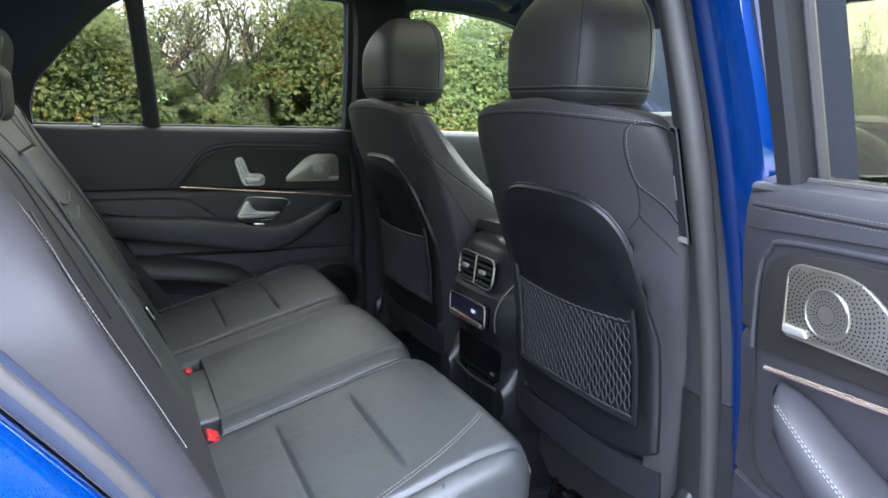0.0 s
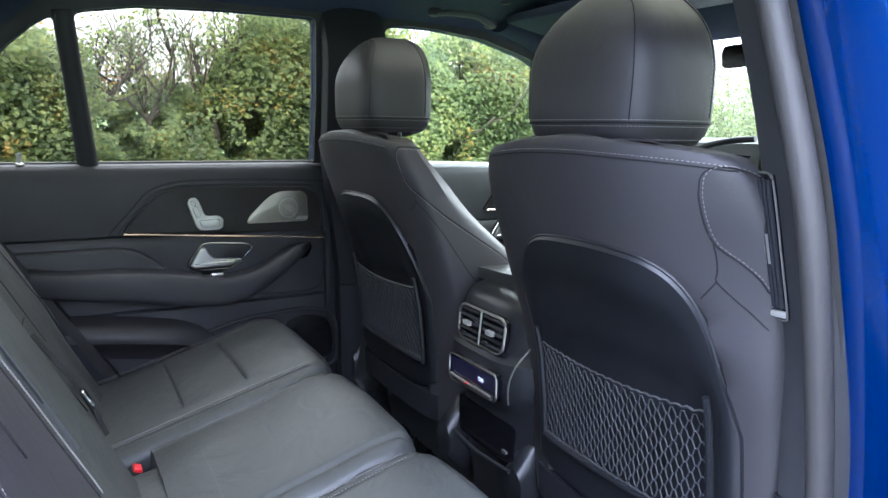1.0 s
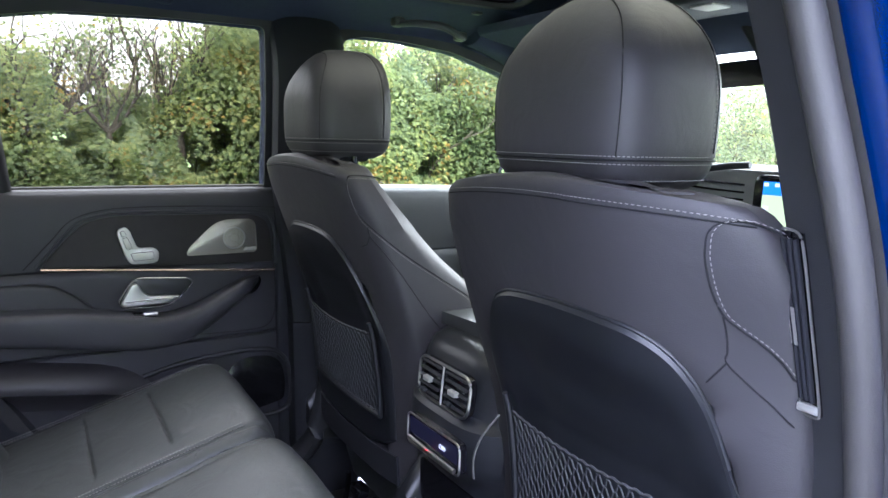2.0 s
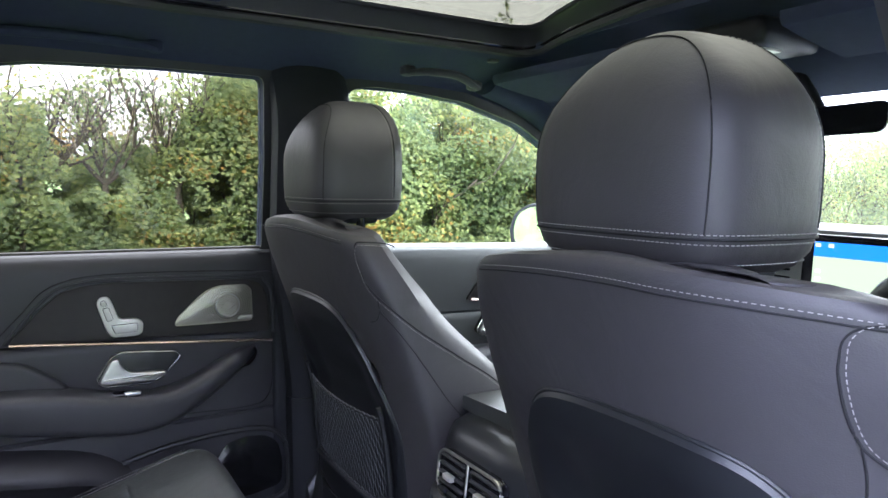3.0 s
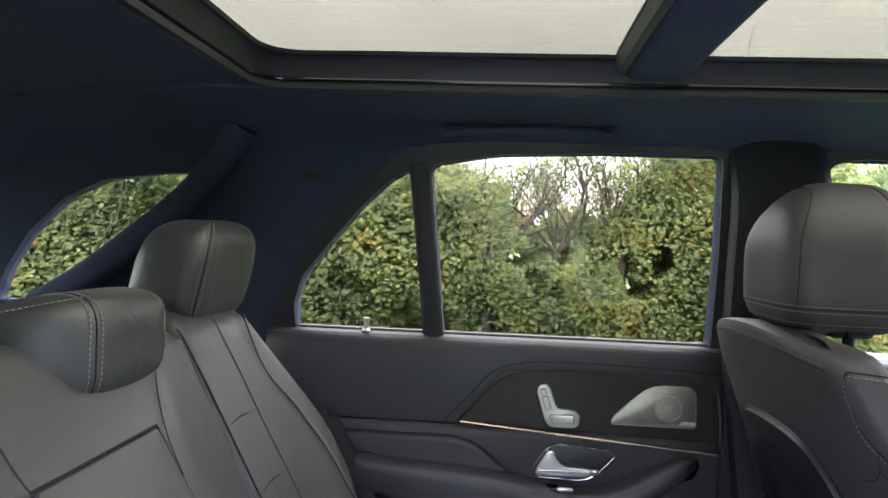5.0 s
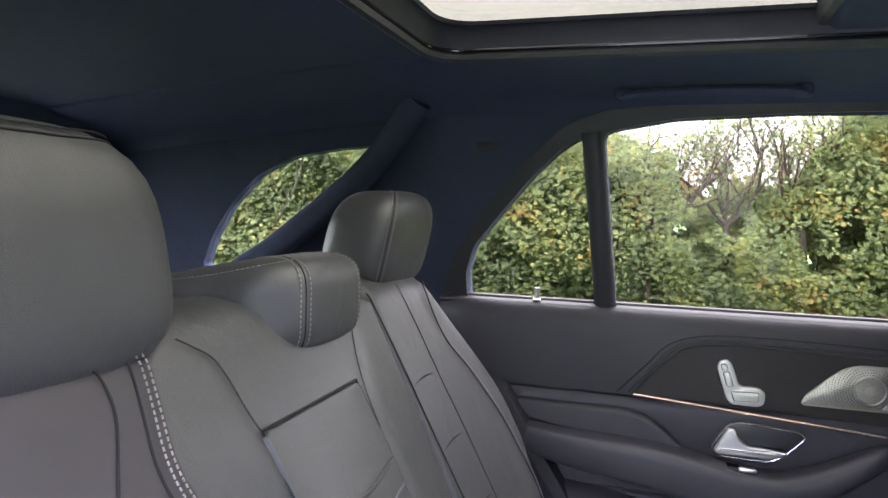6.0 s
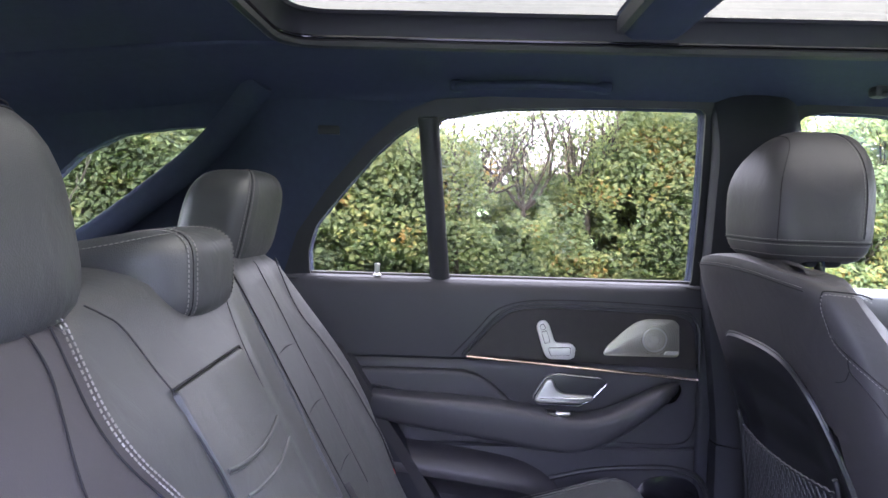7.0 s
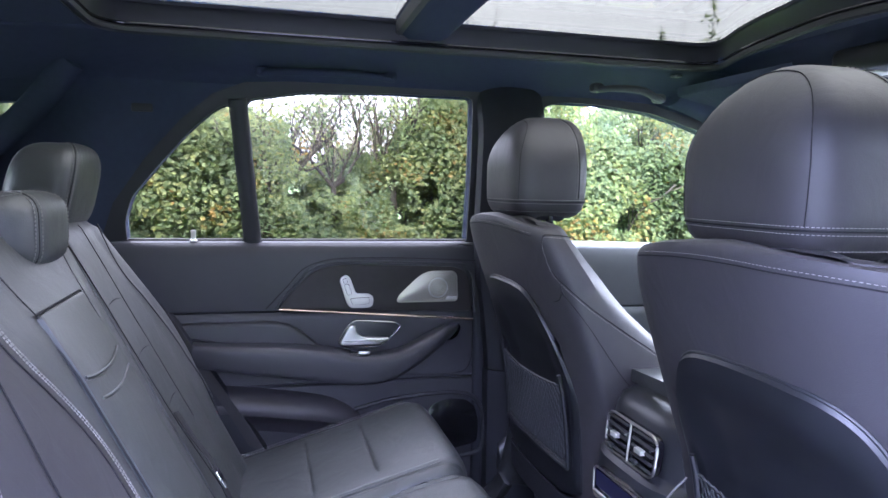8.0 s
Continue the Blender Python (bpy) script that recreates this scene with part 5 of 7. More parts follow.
VENT = rounded([(-0.078, 0.902), (0.078, 0.902), (0.080, 0.968), (-0.080, 0.968)], 0.022, 5)
vent = obj("air_vent", *prism(VENT, face(0.551, 0.10), 0.010, 0.002), GLOSS, con, "twin rear air vents with chrome frame")
obj("vent_frame", *tube([face(0.549, 0.10)(u, v, 0) for u, v in VENT], 0.0026, 8, True), METAL, vent, "chrome vent frame")
obj("vent_divider", *tube([face(0.547, 0.10)(0.0, v, 0) for v in (0.903, 0.968)], 0.0020, 8), METAL, vent)
for u0 in (-0.040, 0.040):
    for k in range(5):
        obj("vent_slat", *rbox(face(0.548, 0.10)(u0, 0.911 + 0.0125 * k, 0), (0.006, 0.066, 0.0035), 0.001, 1, Matrix.Rotation(radians(-25), 3, "Y")), PLASTIC, vent)
    obj("vent_tab", *rbox(face(0.543, 0.10)(u0, 0.936, 0), (0.010, 0.022, 0.009), 0.002), SATIN, vent, "silver vent slider")
    obj("vent_wheel", *rbox(face(0.544, 0.10)(u0 + 0.012, 0.914, 0), (0.008, 0.014, 0.008), 0.003), PLASTIC, vent)
DISP = rounded([(-0.100, 0.826), (0.066, 0.822), (0.068, 0.873), (-0.098, 0.876)], 0.012, 4)
disp = obj("climate_panel", *prism(DISP, face(0.524, 0.03), 0.012, 0.002), GLOSS, con, "gloss black rear climate panel")
obj("panel_rim", *tube([face(0.523, 0.03)(u, v, 0) for u, v in DISP], 0.0019, 8, True), METAL, disp, "thin chrome rim")
obj("display", *prism(rounded([(-0.093, 0.842), (0.059, 0.840), (0.061, 0.868), (-0.091, 0.870)], 0.004), face(0.5232, 0.03), 0.002, 0), SCREEN_DIM, disp, "dim blue display", smooth=False)
obj("temperature_bar", *tube([face(0.520, 0.03)(u, 0.8325, 0) for u in (-0.090, 0.056)], 0.0038, 8), METAL, disp, "silver rocker bar")
obj("indicator", *rbox(face(0.515, 0.03)(-0.012, 0.8365, 0), (0.003, 0.005, 0.002), 0.001), REDLED, disp)
tx = bpy.data.curves.new("off_text", "FONT")
tx.body, tx.size, tx.extrude, tx.align_x = "OFF", 0.011, 0.0003, "CENTER"
txt = new("off_text", tx)
txt.data.materials.append(GLYPH)
txt.parent = disp
txt.matrix_basis = Matrix.Translation((0.5188, -0.050, 0.850)) @ Matrix.Rotation(radians(-90), 4, "Z") @ Matrix.Rotation(radians(90), 4, "X")
for m in (-1,):
    obj("side_strip", *tube(smooth_line([(0.545, 0.002 + m * 0.104, 0.820), (0.540, 0.002 + m * 0.110, 0.858), (0.548, 0.002 + m * 0.120, 0.895), (0.575, 0.002 + m * 0.130, 0.93), (0.60, 0.002 + m * 0.134, 0.95)], 5), 0.0018, 8), CUP, con, "curved silver trim strip")
# flat black plate on the closed body, in place of the cubby's shade
obj("storage_recess", *prism(rounded([(-0.095, 0.69), (0.095, 0.69), (0.10, 0.768), (-0.10, 0.768)], 0.012), lambda u, v, w: Vector((0.5645 + w, 0.002 + u, v)), 0.003, 0), GLOSS, con, "dark open storage cubby")
obj("storage_lip", *tube([(0.553, -0.10, 0.688), (0.548, 0.0, 0.684), (0.553, 0.10, 0.688)], 0.004, 8), SHELL, con)
# added pale block that imitates a small glint low on the console
obj("usb_port", *rbox((0.562, -0.07, 0.712), (0.004, 0.014, 0.006), 0.001), CUP, con)
obj("mat_edge", *rbox((0.675, 0.205, 0.565), (0.105, 0.030, 0.026), 0.004, 2, Matrix.Rotation(radians(38), 3, "Y")), WARM, con, "tan brown carpet edge")
for s in (1, -1):
    tagged(obj("floor_mat", *rbox((0.42, s * 0.40, 0.366), (0.40, 0.44, 0.012), 0.005, 2), CARPET), "black carpet floor mat in the rear footwell", "floor mat", "floor mats")


# ---------------------------------------------------------------- rear seats
BACK0, SLOPE, MID = 1.177, 0.5, 0.03


def back_x(z):
    return -0.320 + SLOPE * (BACK0 - z)


def back_ring(z, y0, y1, bulge, wing0, wing1, shrink=0.0, thick=0.13):
    """One level of a rear backrest, from y0 to y1; wings are side bolsters."""
    x = back_x(z)
    pts = []
    n = 40
    for k in range(n + 1):
        f = k / n
        y = y0 + shrink + (y1 - y0 - 2 * shrink) * f
        e = min(y - y0 - shrink, y1 - shrink - y)
        near = (y - y0 - shrink < y1 - shrink - y and wing0 > 0.01) or (y - y0 - shrink > y1 - shrink - y and wing1 > 0.01)
        rnd = 0.0 if wing0 == wing1 and thick == 0.13 and shrink == 0.0 else (0.085 if wing0 > 0.04 else 0.048) * (1 - math.sqrt(max(0.0, 1 - max(0.0, 1 - e / 0.080) ** 2))) if near else 0.013 * (1 - math.sqrt(max(0.0, 1 - max(0.0, 1 - e / 0.014) ** 2)))
        g = bulge * math.sin(math.pi * f) + wing0 * smooth_step(1 - f / 0.36) + wing1 * smooth_step(1 - (1 - f) / 0.36)
        pts.append((x + g - rnd - shrink * 1.2, y, z + (g - rnd) * 0.35))
    pts += [(x - thick + shrink, y1 - shrink, z), (x - thick + shrink, y0 + shrink, z)]
    return pts


def rear_cushion(y0, y1, st, x_rear=-0.17, creased=True):
    """A seat cushion with rounded flanks; seams and cross creases are pressed into its top."""
    base = [(-0.17, 0.702), (-0.05, 0.736), (0.02, 0.757), (0.10, 0.780), (0.17, 0.800), (0.23, 0.818), (0.27, 0.828), (0.298, 0.8345)]
    spots = [q + d for q in (0.050, 0.172) for d in (-0.006, -0.004, -0.0025, -0.001, 0.0, 0.001, 0.0025, 0.004, 0.006)]
    tops = [(x, curve_table(base, x)) for x in sorted(list(np.arange(x_rear, 0.2985, 0.0075)) + spots)]
    prof = [(x_rear, 0.58)] + tops + [(0.310, 0.8345), (0.322, 0.8305), (0.333, 0.821), (0.341, 0.806), (0.3445, 0.795), (0.3425, 0.790), (0.3445, 0.785), (0.344, 0.76), (0.338, 0.70), (0.320, 0.60)]
    rows = []
    lines = (y0 + 0.034, y1 - 0.034)
    steps = sorted(set([y0 + (y1 - y0) * k / 44 for k in range(45)] + [q + d for q in lines for d in (-0.009, -0.006, -0.003, 0.0, 0.003, 0.006, 0.009)] + [y0 + d for d in (0.002, 0.006)] + [y1 - d for d in (0.002, 0.006)]))
    for y in steps:
        e = min(y - y0, y1 - y)
        fall = 0.030 * (1 - math.sqrt(max(0.0, 1 - max(0.0, 1 - e / 0.045) ** 2)))
        crown = 0.008 * math.sin(math.pi * (y - y0) / (y1 - y0))
        seam = sum(0.0062 * math.exp(-((y - q) / 0.006) ** 2) for q in lines)
        within = smooth_step((y - lines[0] - 0.04) / 0.03) * smooth_step((lines[1] - 0.04 - y) / 0.03)
        cr = 0.045 * (1 - math.sqrt(max(0.0, 1 - max(0.0, 1 - e / 0.075) ** 2)))
        row = []
        for x, z in prof:
            press = within * sum(0.0042 * math.exp(-((x - q) / 0.0028) ** 2) + 0.0016 * math.exp(-((x - q) / 0.016) ** 2) for q in (0.050, 0.172)) if creased else 0.0
            sag = 0.003 * noise.noise((x * 9.0, y * 9.0, 4.0 + y0))
            row.append((x - (cr if x > 0.25 else cr * 0.4 if x > 0.2 else 0), y, z + (crown - fall - seam - press + sag if z > 0.69 else 0)))
        rows.append(row)
    return obj("cushion", *loft(rows), LEATHER, st, "black leather seat cushion")


def cushion_z(x):
    return 0.750 + 0.283 * (x - 0.0) + (0.0 if x < 0.28 else -0.12 * (x - 0.28))


def rear_head(st, c, half, label, tall, sides=(-1, 1), tilt=0.016):
    """A rear headrest; tall: upright block, otherwise the low saddle of the middle seat."""
    def skin(u, v, grow=0.0):
        d = Vector((math.cos(u) * math.cos(v), math.sin(u) * math.cos(v), math.sin(v)))
        n = 4.6 if tall else 3.4
        k = (abs(d.x) ** n + abs(d.y) ** n + abs(d.z) ** n) ** (-1 / n)
        q = d * (k + grow)
        if tall:
            return c + Vector((half.x * q.x * (1 - 0.12 * max(0, q.z) ** 2) + tilt * q.z, half.y * q.y * (1 - 0.10 * max(0.0, q.z) ** 2), half.z * q.z * (1 - 0.10 * q.y ** 2)))
        t = (q.x + 1) / 2
        thick = 0.55 + 0.45 * t
        mid = -0.16 * t * t + 0.18
        return c + Vector((half.x * q.x, half.y * q.y, half.z * (q.z * thick + (mid if q.z < 0 else 0.10) - 0.25 * t * t * (1 if q.z < 0 else 0) - 0.50 * (1 - t) * max(0.0, q.z))))

    rows = [[skin(2 * math.pi * i / 44, -1.5 + 3.0 * j / 24) for i in range(44)] for j in range(25)]
    h = obj("headrest", *loft(rows), LEATHER, st, label)
    for m in sides:
        mid = 0.75 if tall else 0.56
        for u0 in (m * (mid - 0.05), m * (mid + 0.05)):
            pts = [skin(u0, v, 0.004) for v in np.linspace(-1.2, 1.25, 30)]
            obj("headrest_stitching", *stitch(pts, 0.0042, 0.0026, 0.0007), THREAD, h)
        obj("headrest_seam", *tube([skin(m * mid, v, 0.002) for v in np.linspace(-1.25, 1.3, 30)], 0.0007, 6), SEAM, h)
    if tall and len(sides) == 1:
        rim = [skin(u, 0.80 - 0.05 * abs(u), 0.004) for u in np.linspace(-0.85, 0.85, 40)]
        obj("headrest_seam", *tube(rim, 0.0010, 6), SEAM, h)
        obj("headrest_seam", *tube([p + Vector((-0.004, 0, 0.0055)) for p in rim], 0.0008, 6), SEAM, h)
    if not tall:
        for m in sides:
            top = [skin(m * (0.56 + 1.9 * t), 0.72 - 0.10 * math.sin(math.pi * t), 0.006) for t in np.linspace(0, 1, 30)]
            obj("headrest_stitching", *stitch(top, 0.0042, 0.0026, 0.0006), THREAD, h)
    return h


def inner_edge(z):
    """The near window seat's inner edge, which sweeps over the middle lower down."""
    return curve_table([(0.66, -0.105), (0.95, -0.098), (1.0, -0.097), (1.05, -0.112), (1.10, -0.140), (1.15, -0.178), (1.19, -0.196), (1.29, -0.195)], z) + 0.018


def rear_seat(y0, y1, outer, label):
    """outer: +1 for the left seat, -1 for the right seat, 0 for the middle."""
    st = thing("bench_seat", label, "car seat", "rear seats")
    rings = []
    zs = list(np.linspace(0.66, 1.255, 30))
    cut = [(0.66, 0.0), (0.95, 0.0), (1.05, 0.006), (1.11, 0.045), (1.176, 0.098), (1.255, 0.155), (1.30, 0.185)]
    for z in zs:
        c = curve_table(cut, z) * (1 if outer > 0 else 0.9) + (0.055 * min(1.0, max(0.0, (0.97 - z) / 0.12)) if outer > 0 else 0.0) if outer else 0.0
        a, b = (y0, y1 - c) if outer > 0 else (y0 + c, inner_edge(z)) if outer < 0 else (max(y0, inner_edge(z) - 0.012), y1)
        wing = 0.026 if outer > 0 else 0.048
        rings.append(back_ring(z, a, b, 0.012 if outer else 0.006, wing if outer < 0 else 0.004, wing if outer > 0 else 0.004))
    for z, sh in ((1.272, 0.006), (1.283, 0.018), (1.289, 0.036), (1.291, 0.055)):
        c = curve_table(cut, z) if outer else 0.0
        a, b = (y0, y1 - c) if outer > 0 else (y0 + c, y1) if outer < 0 else (y0, y1)
        rings.append(back_ring(z, a, b, 0.010, 0.004, 0.004, sh))
    back = obj("backrest", *loft(rings), LEATHER if outer >= 0 else LEATHER_FINE, st, "reclined black leather backrest")
    return st, back


def on_back(y, z, out=0.0):
    return Vector((back_x(z) + out, y, z + out * 0.35))


left, left_back = rear_seat(MID + 0.208, 0.632, 1, "black leather window seat with tall headrest by the closed door")
right, right_back = rear_seat(-0.660, MID - 0.225, -1, "black leather window seat with tall headrest by the open door")
middle, _ = rear_seat(MID - 0.222, MID + 0.205, 0, "black leather middle rear seat with fold-down armrest")
rear_cushion(0.196, 0.625, left)
rear_cushion(-0.610, -0.186, right)
rear_cushion(-0.183, 0.193, middle, -0.02, False)
obj("buckle_pad", *rbox((-0.062, -0.022, 0.702), (0.112, 0.240, 0.07), 0.009, 3, Matrix.Rotation(radians(-10), 3, "Y")), LEATHER, middle, "small leather pad between the buckles")
for a, b, st, o in ((0.196, 0.625, left, 1), (-0.610, -0.186, right, -1), (-0.183, 0.193, middle, 0)):
    for y in ((a + 0.034, b - 0.034) if o > 0 else (b - 0.034,) if o else ()):
        line = [(x, y, cushion_z(x) + 0.0020) for x in np.linspace(-0.12, 0.285, 40)]
        obj("cushion_seam", *tube(line, 0.0007, 6), SEAM, st)
        obj("cushion_stitching", *join([stitch([(x, yy + d, z + 0.0042) for x, yy, z in line], 0.0042, 0.0026, 0.0007) for d in (0.0065, -0.0065)]), THREAD, st, "pale double stitching")
    if o:
        if o < 0:
            ridge = smooth_line([(0.02, -0.585, 0), (0.09, -0.578, 0), (0.20, -0.548, 0), (0.275, -0.515, 0), (0.305, -0.492, 0)], 8)
            for dx in (0.0, 0.007):
                obj("bolster_stitching", *stitch([(p.x, p.y + dx, cushion_z(p.x) + 0.0066 + 0.006 * math.sin(math.pi * (p.y - a) / (b - a))) for p in ridge], 0.004, 0.003, 0.0006), THREAD, st, "pale double stitching")
        face_line = [(0.3445 - 0.045 * (1 - math.sqrt(max(0.0, 1 - max(0.0, 1 - min(y - a, b - y) / 0.075) ** 2))), y, 0.79) for y in np.linspace(a + 0.02, b - 0.02, 24)]
        obj("front_seam", *tube([(x - 0.002, y, z) for x, y, z in face_line], 0.0010, 6), SEAM, st)
        obj("front_stitching", *stitch([(x + 0.0004, y, z + 0.004) for x, y, z in face_line], 0.005, 0.003, 0.0006), THREAD, st)
# backrest seams, laid on the padded skin
CUT = [(0.66, 0.0), (0.95, 0.0), (1.05, 0.006), (1.11, 0.045), (1.176, 0.098), (1.255, 0.155), (1.30, 0.185)]


def on_seat(m, y, z, lift=0.0008):
    """A point on a window seat's backrest; m = 1 far seat, -1 near seat."""
    c = curve_table(CUT, z) * (1 if m > 0 else 0.9) + (0.055 * min(1.0, max(0.0, (0.97 - z) / 0.12)) if m > 0 else 0.0)
    a, b = (MID + 0.208, 0.632 - c) if m > 0 else (-0.660 + c, inner_edge(z))
    f = min(1.0, max(0.0, (y - a) / (b - a)))
    e = max(0.0, min(y - a, b - y))
    rnd = (0.085 if m < 0 else 0.048) * (1 - math.sqrt(max(0.0, 1 - max(0.0, 1 - e / 0.080) ** 2))) if (y - a < b - y) == (m < 0) else 0.013 * (1 - math.sqrt(max(0.0, 1 - max(0.0, 1 - e / 0.014) ** 2)))
    w = (0.004, 0.026) if m > 0 else (0.048, 0.004)
    g = 0.012 * math.sin(math.pi * f)
    for k, q in ((w[0], f), (w[1], 1 - f)):
        g += k * smooth_step(1 - q / 0.36)
    top = max(0.0, z - 1.262)
    return on_back(y, z, g - rnd + lift - top * 0.35)


for m, st in ((-1, right_back), (1, left_back)):
    if m > 0:
        inner = [(0.243, 1.268), (0.246, 1.22), (0.250, 1.15), (0.256, 1.05), (0.268, 0.92), (0.30, 0.78)]
        panel = [(0.335, 1.268), (0.345, 1.20), (0.352, 1.12), (0.362, 1.04), (0.370, 0.90)]
        wing = [(0.430, 1.262), (0.428, 1.21), (0.440, 1.165), (0.485, 1.11), (0.530, 1.03), (0.545, 0.95), (0.548, 0.84)]
        cross = ((0.255, 0.340, 1.136), (0.262, 0.350, 1.046), (0.275, 0.360, 0.954))
    else:
        inner = [(inner_edge(z) - 0.036, z) for z in (1.268, 1.23, 1.19, 1.15, 1.10, 1.05, 1.0, 0.92, 0.80)]
        wing = [(-0.425, 1.258), (-0.435, 1.21), (-0.475, 1.165), (-0.530, 1.11), (-0.562, 1.05), (-0.574, 0.99), (-0.580, 0.93), (-0.588, 0.86)]
        flank = [(-0.355, 1.12), (-0.400, 1.04), (-0.432, 0.96), (-0.456, 0.896), (-0.478, 0.83)]
        cross = ()
    line = [on_seat(m, p.x, p.y) for p in smooth_line([(y, z, 0) for y, z in inner], 8)]
    obj("inner_seam", *tube(line, 0.0011, 6), SEAM, st)
    if m < 0:
        obj("inner_stitching", *join([stitch([on_seat(m, p.x + d, p.y, 0.0052) for p in smooth_line([(y, z, 0) for y, z in inner], 8)], 0.0045, 0.0028, 0.0009) for d in (0.007, 0.015)]), THREAD, st, "pale double stitching")
    if m > 0:
        obj("panel_seam", *tube([on_seat(m, p.x, p.y, 0.0006) for p in smooth_line([(y, z, 0) for y, z in panel], 8)], 0.0007, 6), SEAM, st)
    if m < 0:
        groove = [on_seat(m, p.x, p.y, 0.0015) for p in smooth_line([(y, z, 0) for y, z in ((-0.250, 1.266), (-0.244, 1.252), (-0.242, 1.230), (-0.250, 1.199), (-0.260, 1.163), (-0.272, 1.10), (-0.285, 1.04), (-0.300, 0.95))], 8)]
        obj("piping_groove", *tube(groove, 0.0011, 6), SEAM, st)
        side_line = smooth_line([(y, z, 0) for y, z in flank], 8)
        obj("flank_seam", *tube([on_seat(m, p.x - 0.003, p.y) for p in side_line], 0.0009, 6), SEAM, st)
        obj("flank_stitching", *stitch([on_seat(m, p.x, p.y, 0.0026) for p in side_line], 0.0036, 0.0022, 0.0005), THREAD, st, "fine pale stitching")
    for ya, yb, z in (cross if m > 0 else ()):
        obj("cross_seam", *tube([on_seat(m, y, z + 0.004 * math.sin(3.1 * i / 9), 0.0) for i, y in enumerate(np.linspace(ya, yb, 10))], lambda t: 0.0012 * math.sin(math.pi * min(0.95, max(0.05, t))), 6), SEAM, st)
    if m > 0:
        obj("wing_seam", *tube([on_seat(m, p.x, p.y, 0.0030) for p in smooth_line([(y, z, 0) for y, z in wing], 8)], 0.0012, 6), SEAM, st)
    obj("wing_stitching", *stitch([on_seat(m, p.x + m * 0.005, p.y, 0.0042) for p in smooth_line([(y, z, 0) for y, z in wing], 8)], 0.0042, 0.0026, 0.0007), THREAD, st, "pale contrast stitching")
rear_head(left, Vector((-0.406, 0.392, 1.336)), Vector((0.058, 0.118, 0.080)), "tall padded leather headrest with double stitching", True)
rear_head(right, Vector((-0.405, -0.300, 1.352)), Vector((0.064, 0.122, 0.092)), "tall padded leather headrest with double stitching", True, (-1,), -0.016)
rear_head(middle, Vector((-0.440, 0.040, 1.286)), Vector((0.132, 0.112, 0.056)), "low saddle-shaped leather headrest", False)
# fold-down armrest
arm = [(-0.072, BACK0), (0.136, BACK0), (0.150, 1.10), (0.150, 0.84), (-0.055, 0.84), (-0.058, 1.09)]
obj("armrest", *prism(rounded(arm, 0.006, 3), lambda y, z, w: on_back(y, z, 0.0120 - w), 0.02, 0.004), LEATHER, middle, "fold-down leather armrest panel")
obj("armrest_gap", *tube([on_back(y, z, 0.0085) for y, z in [(-0.056, 0.92), (-0.059, 1.09), (-0.074, BACK0 + 0.002), (0.138, BACK0 + 0.002), (0.152, 1.10), (0.152, 0.98)]], 0.0016, 6), SEAM, middle)
tab = smooth_line([on_back(-0.052, 1.086, 0.0120), on_back(-0.006, 1.078, 0.0122), on_back(0.070, 1.074, 0.0122), on_back(0.142, 1.083, 0.0120)], 6)
obj("pull_strap", *join([tube(tab, 0.0011, 6), tube([p + Vector((-0.001, 0, 0.004)) for p in tab], 0.0022, 8)]), LEATHER, middle)
obj("pull_strap_edge", *tube([p + Vector((0.0135, 0.006, -0.027)) for p in tab[2:]], 0.0022, 8), LEATHER, middle)
obj("back_groove", *tube(smooth_line([on_back(-0.150, 1.272, 0.005), on_back(-0.136, 1.262, 0.0075), on_back(-0.113, 1.245, 0.0082), on_back(-0.089, 1.20, 0.0088), on_back(-0.074, BACK0, 0.0088)], 6), 0.0009, 6), SEAM, middle)
obj("back_groove", *tube(smooth_line([on_back(0.186, 1.262, 0.005), on_back(0.172, 1.24, 0.0070), on_back(0.160, 1.20, 0.0072), on_back(0.156, 1.12, 0.0072)], 6), 0.0008, 6), SEAM, middle)


def settled(p):
    """The near and middle backrests stand a little forward of the far one."""
    k = 1 - smooth_step((0.235 - p.y) / 0.05) * (0.055 + 0.060 * smooth_step((1.27 - p.z) / 0.12))
    return Vector((-0.037 + (p.x + 0.037) * k, -0.88 + (p.y + 0.88) * k, 1.36 + (p.z - 1.36) * k))


for ch in right.children_recursive + middle.children_recursive:
    if not ch.name.startswith(("headrest", "cushion", "buckle_pad", "front_", "bolster_")):
        for vert in ch.data.vertices:
            vert.co = settled(vert.co)


# ---------------------------------------------------------------- belts and buckles
def buckle(x, y, z, label, tilt=20, k=1.0):
    b = thing("seat_belt_buckle", label, "buckle", "seat belt buckles")
    t = Matrix.Rotation(radians(tilt), 3, "Y")
    obj("body", *rbox(Vector((x, y, z)) + t @ Vector((0, 0, -0.030 * k)), (0.022 * k, 0.034 * k, 0.060 * k), 0.005, 2, t), BLACKTRIM, b)
    obj("button", *rbox((x, y, z + 0.001), (0.015 * k, 0.027 * k, 0.008), 0.003, 2, t), RED, b, "red release button")
    return b


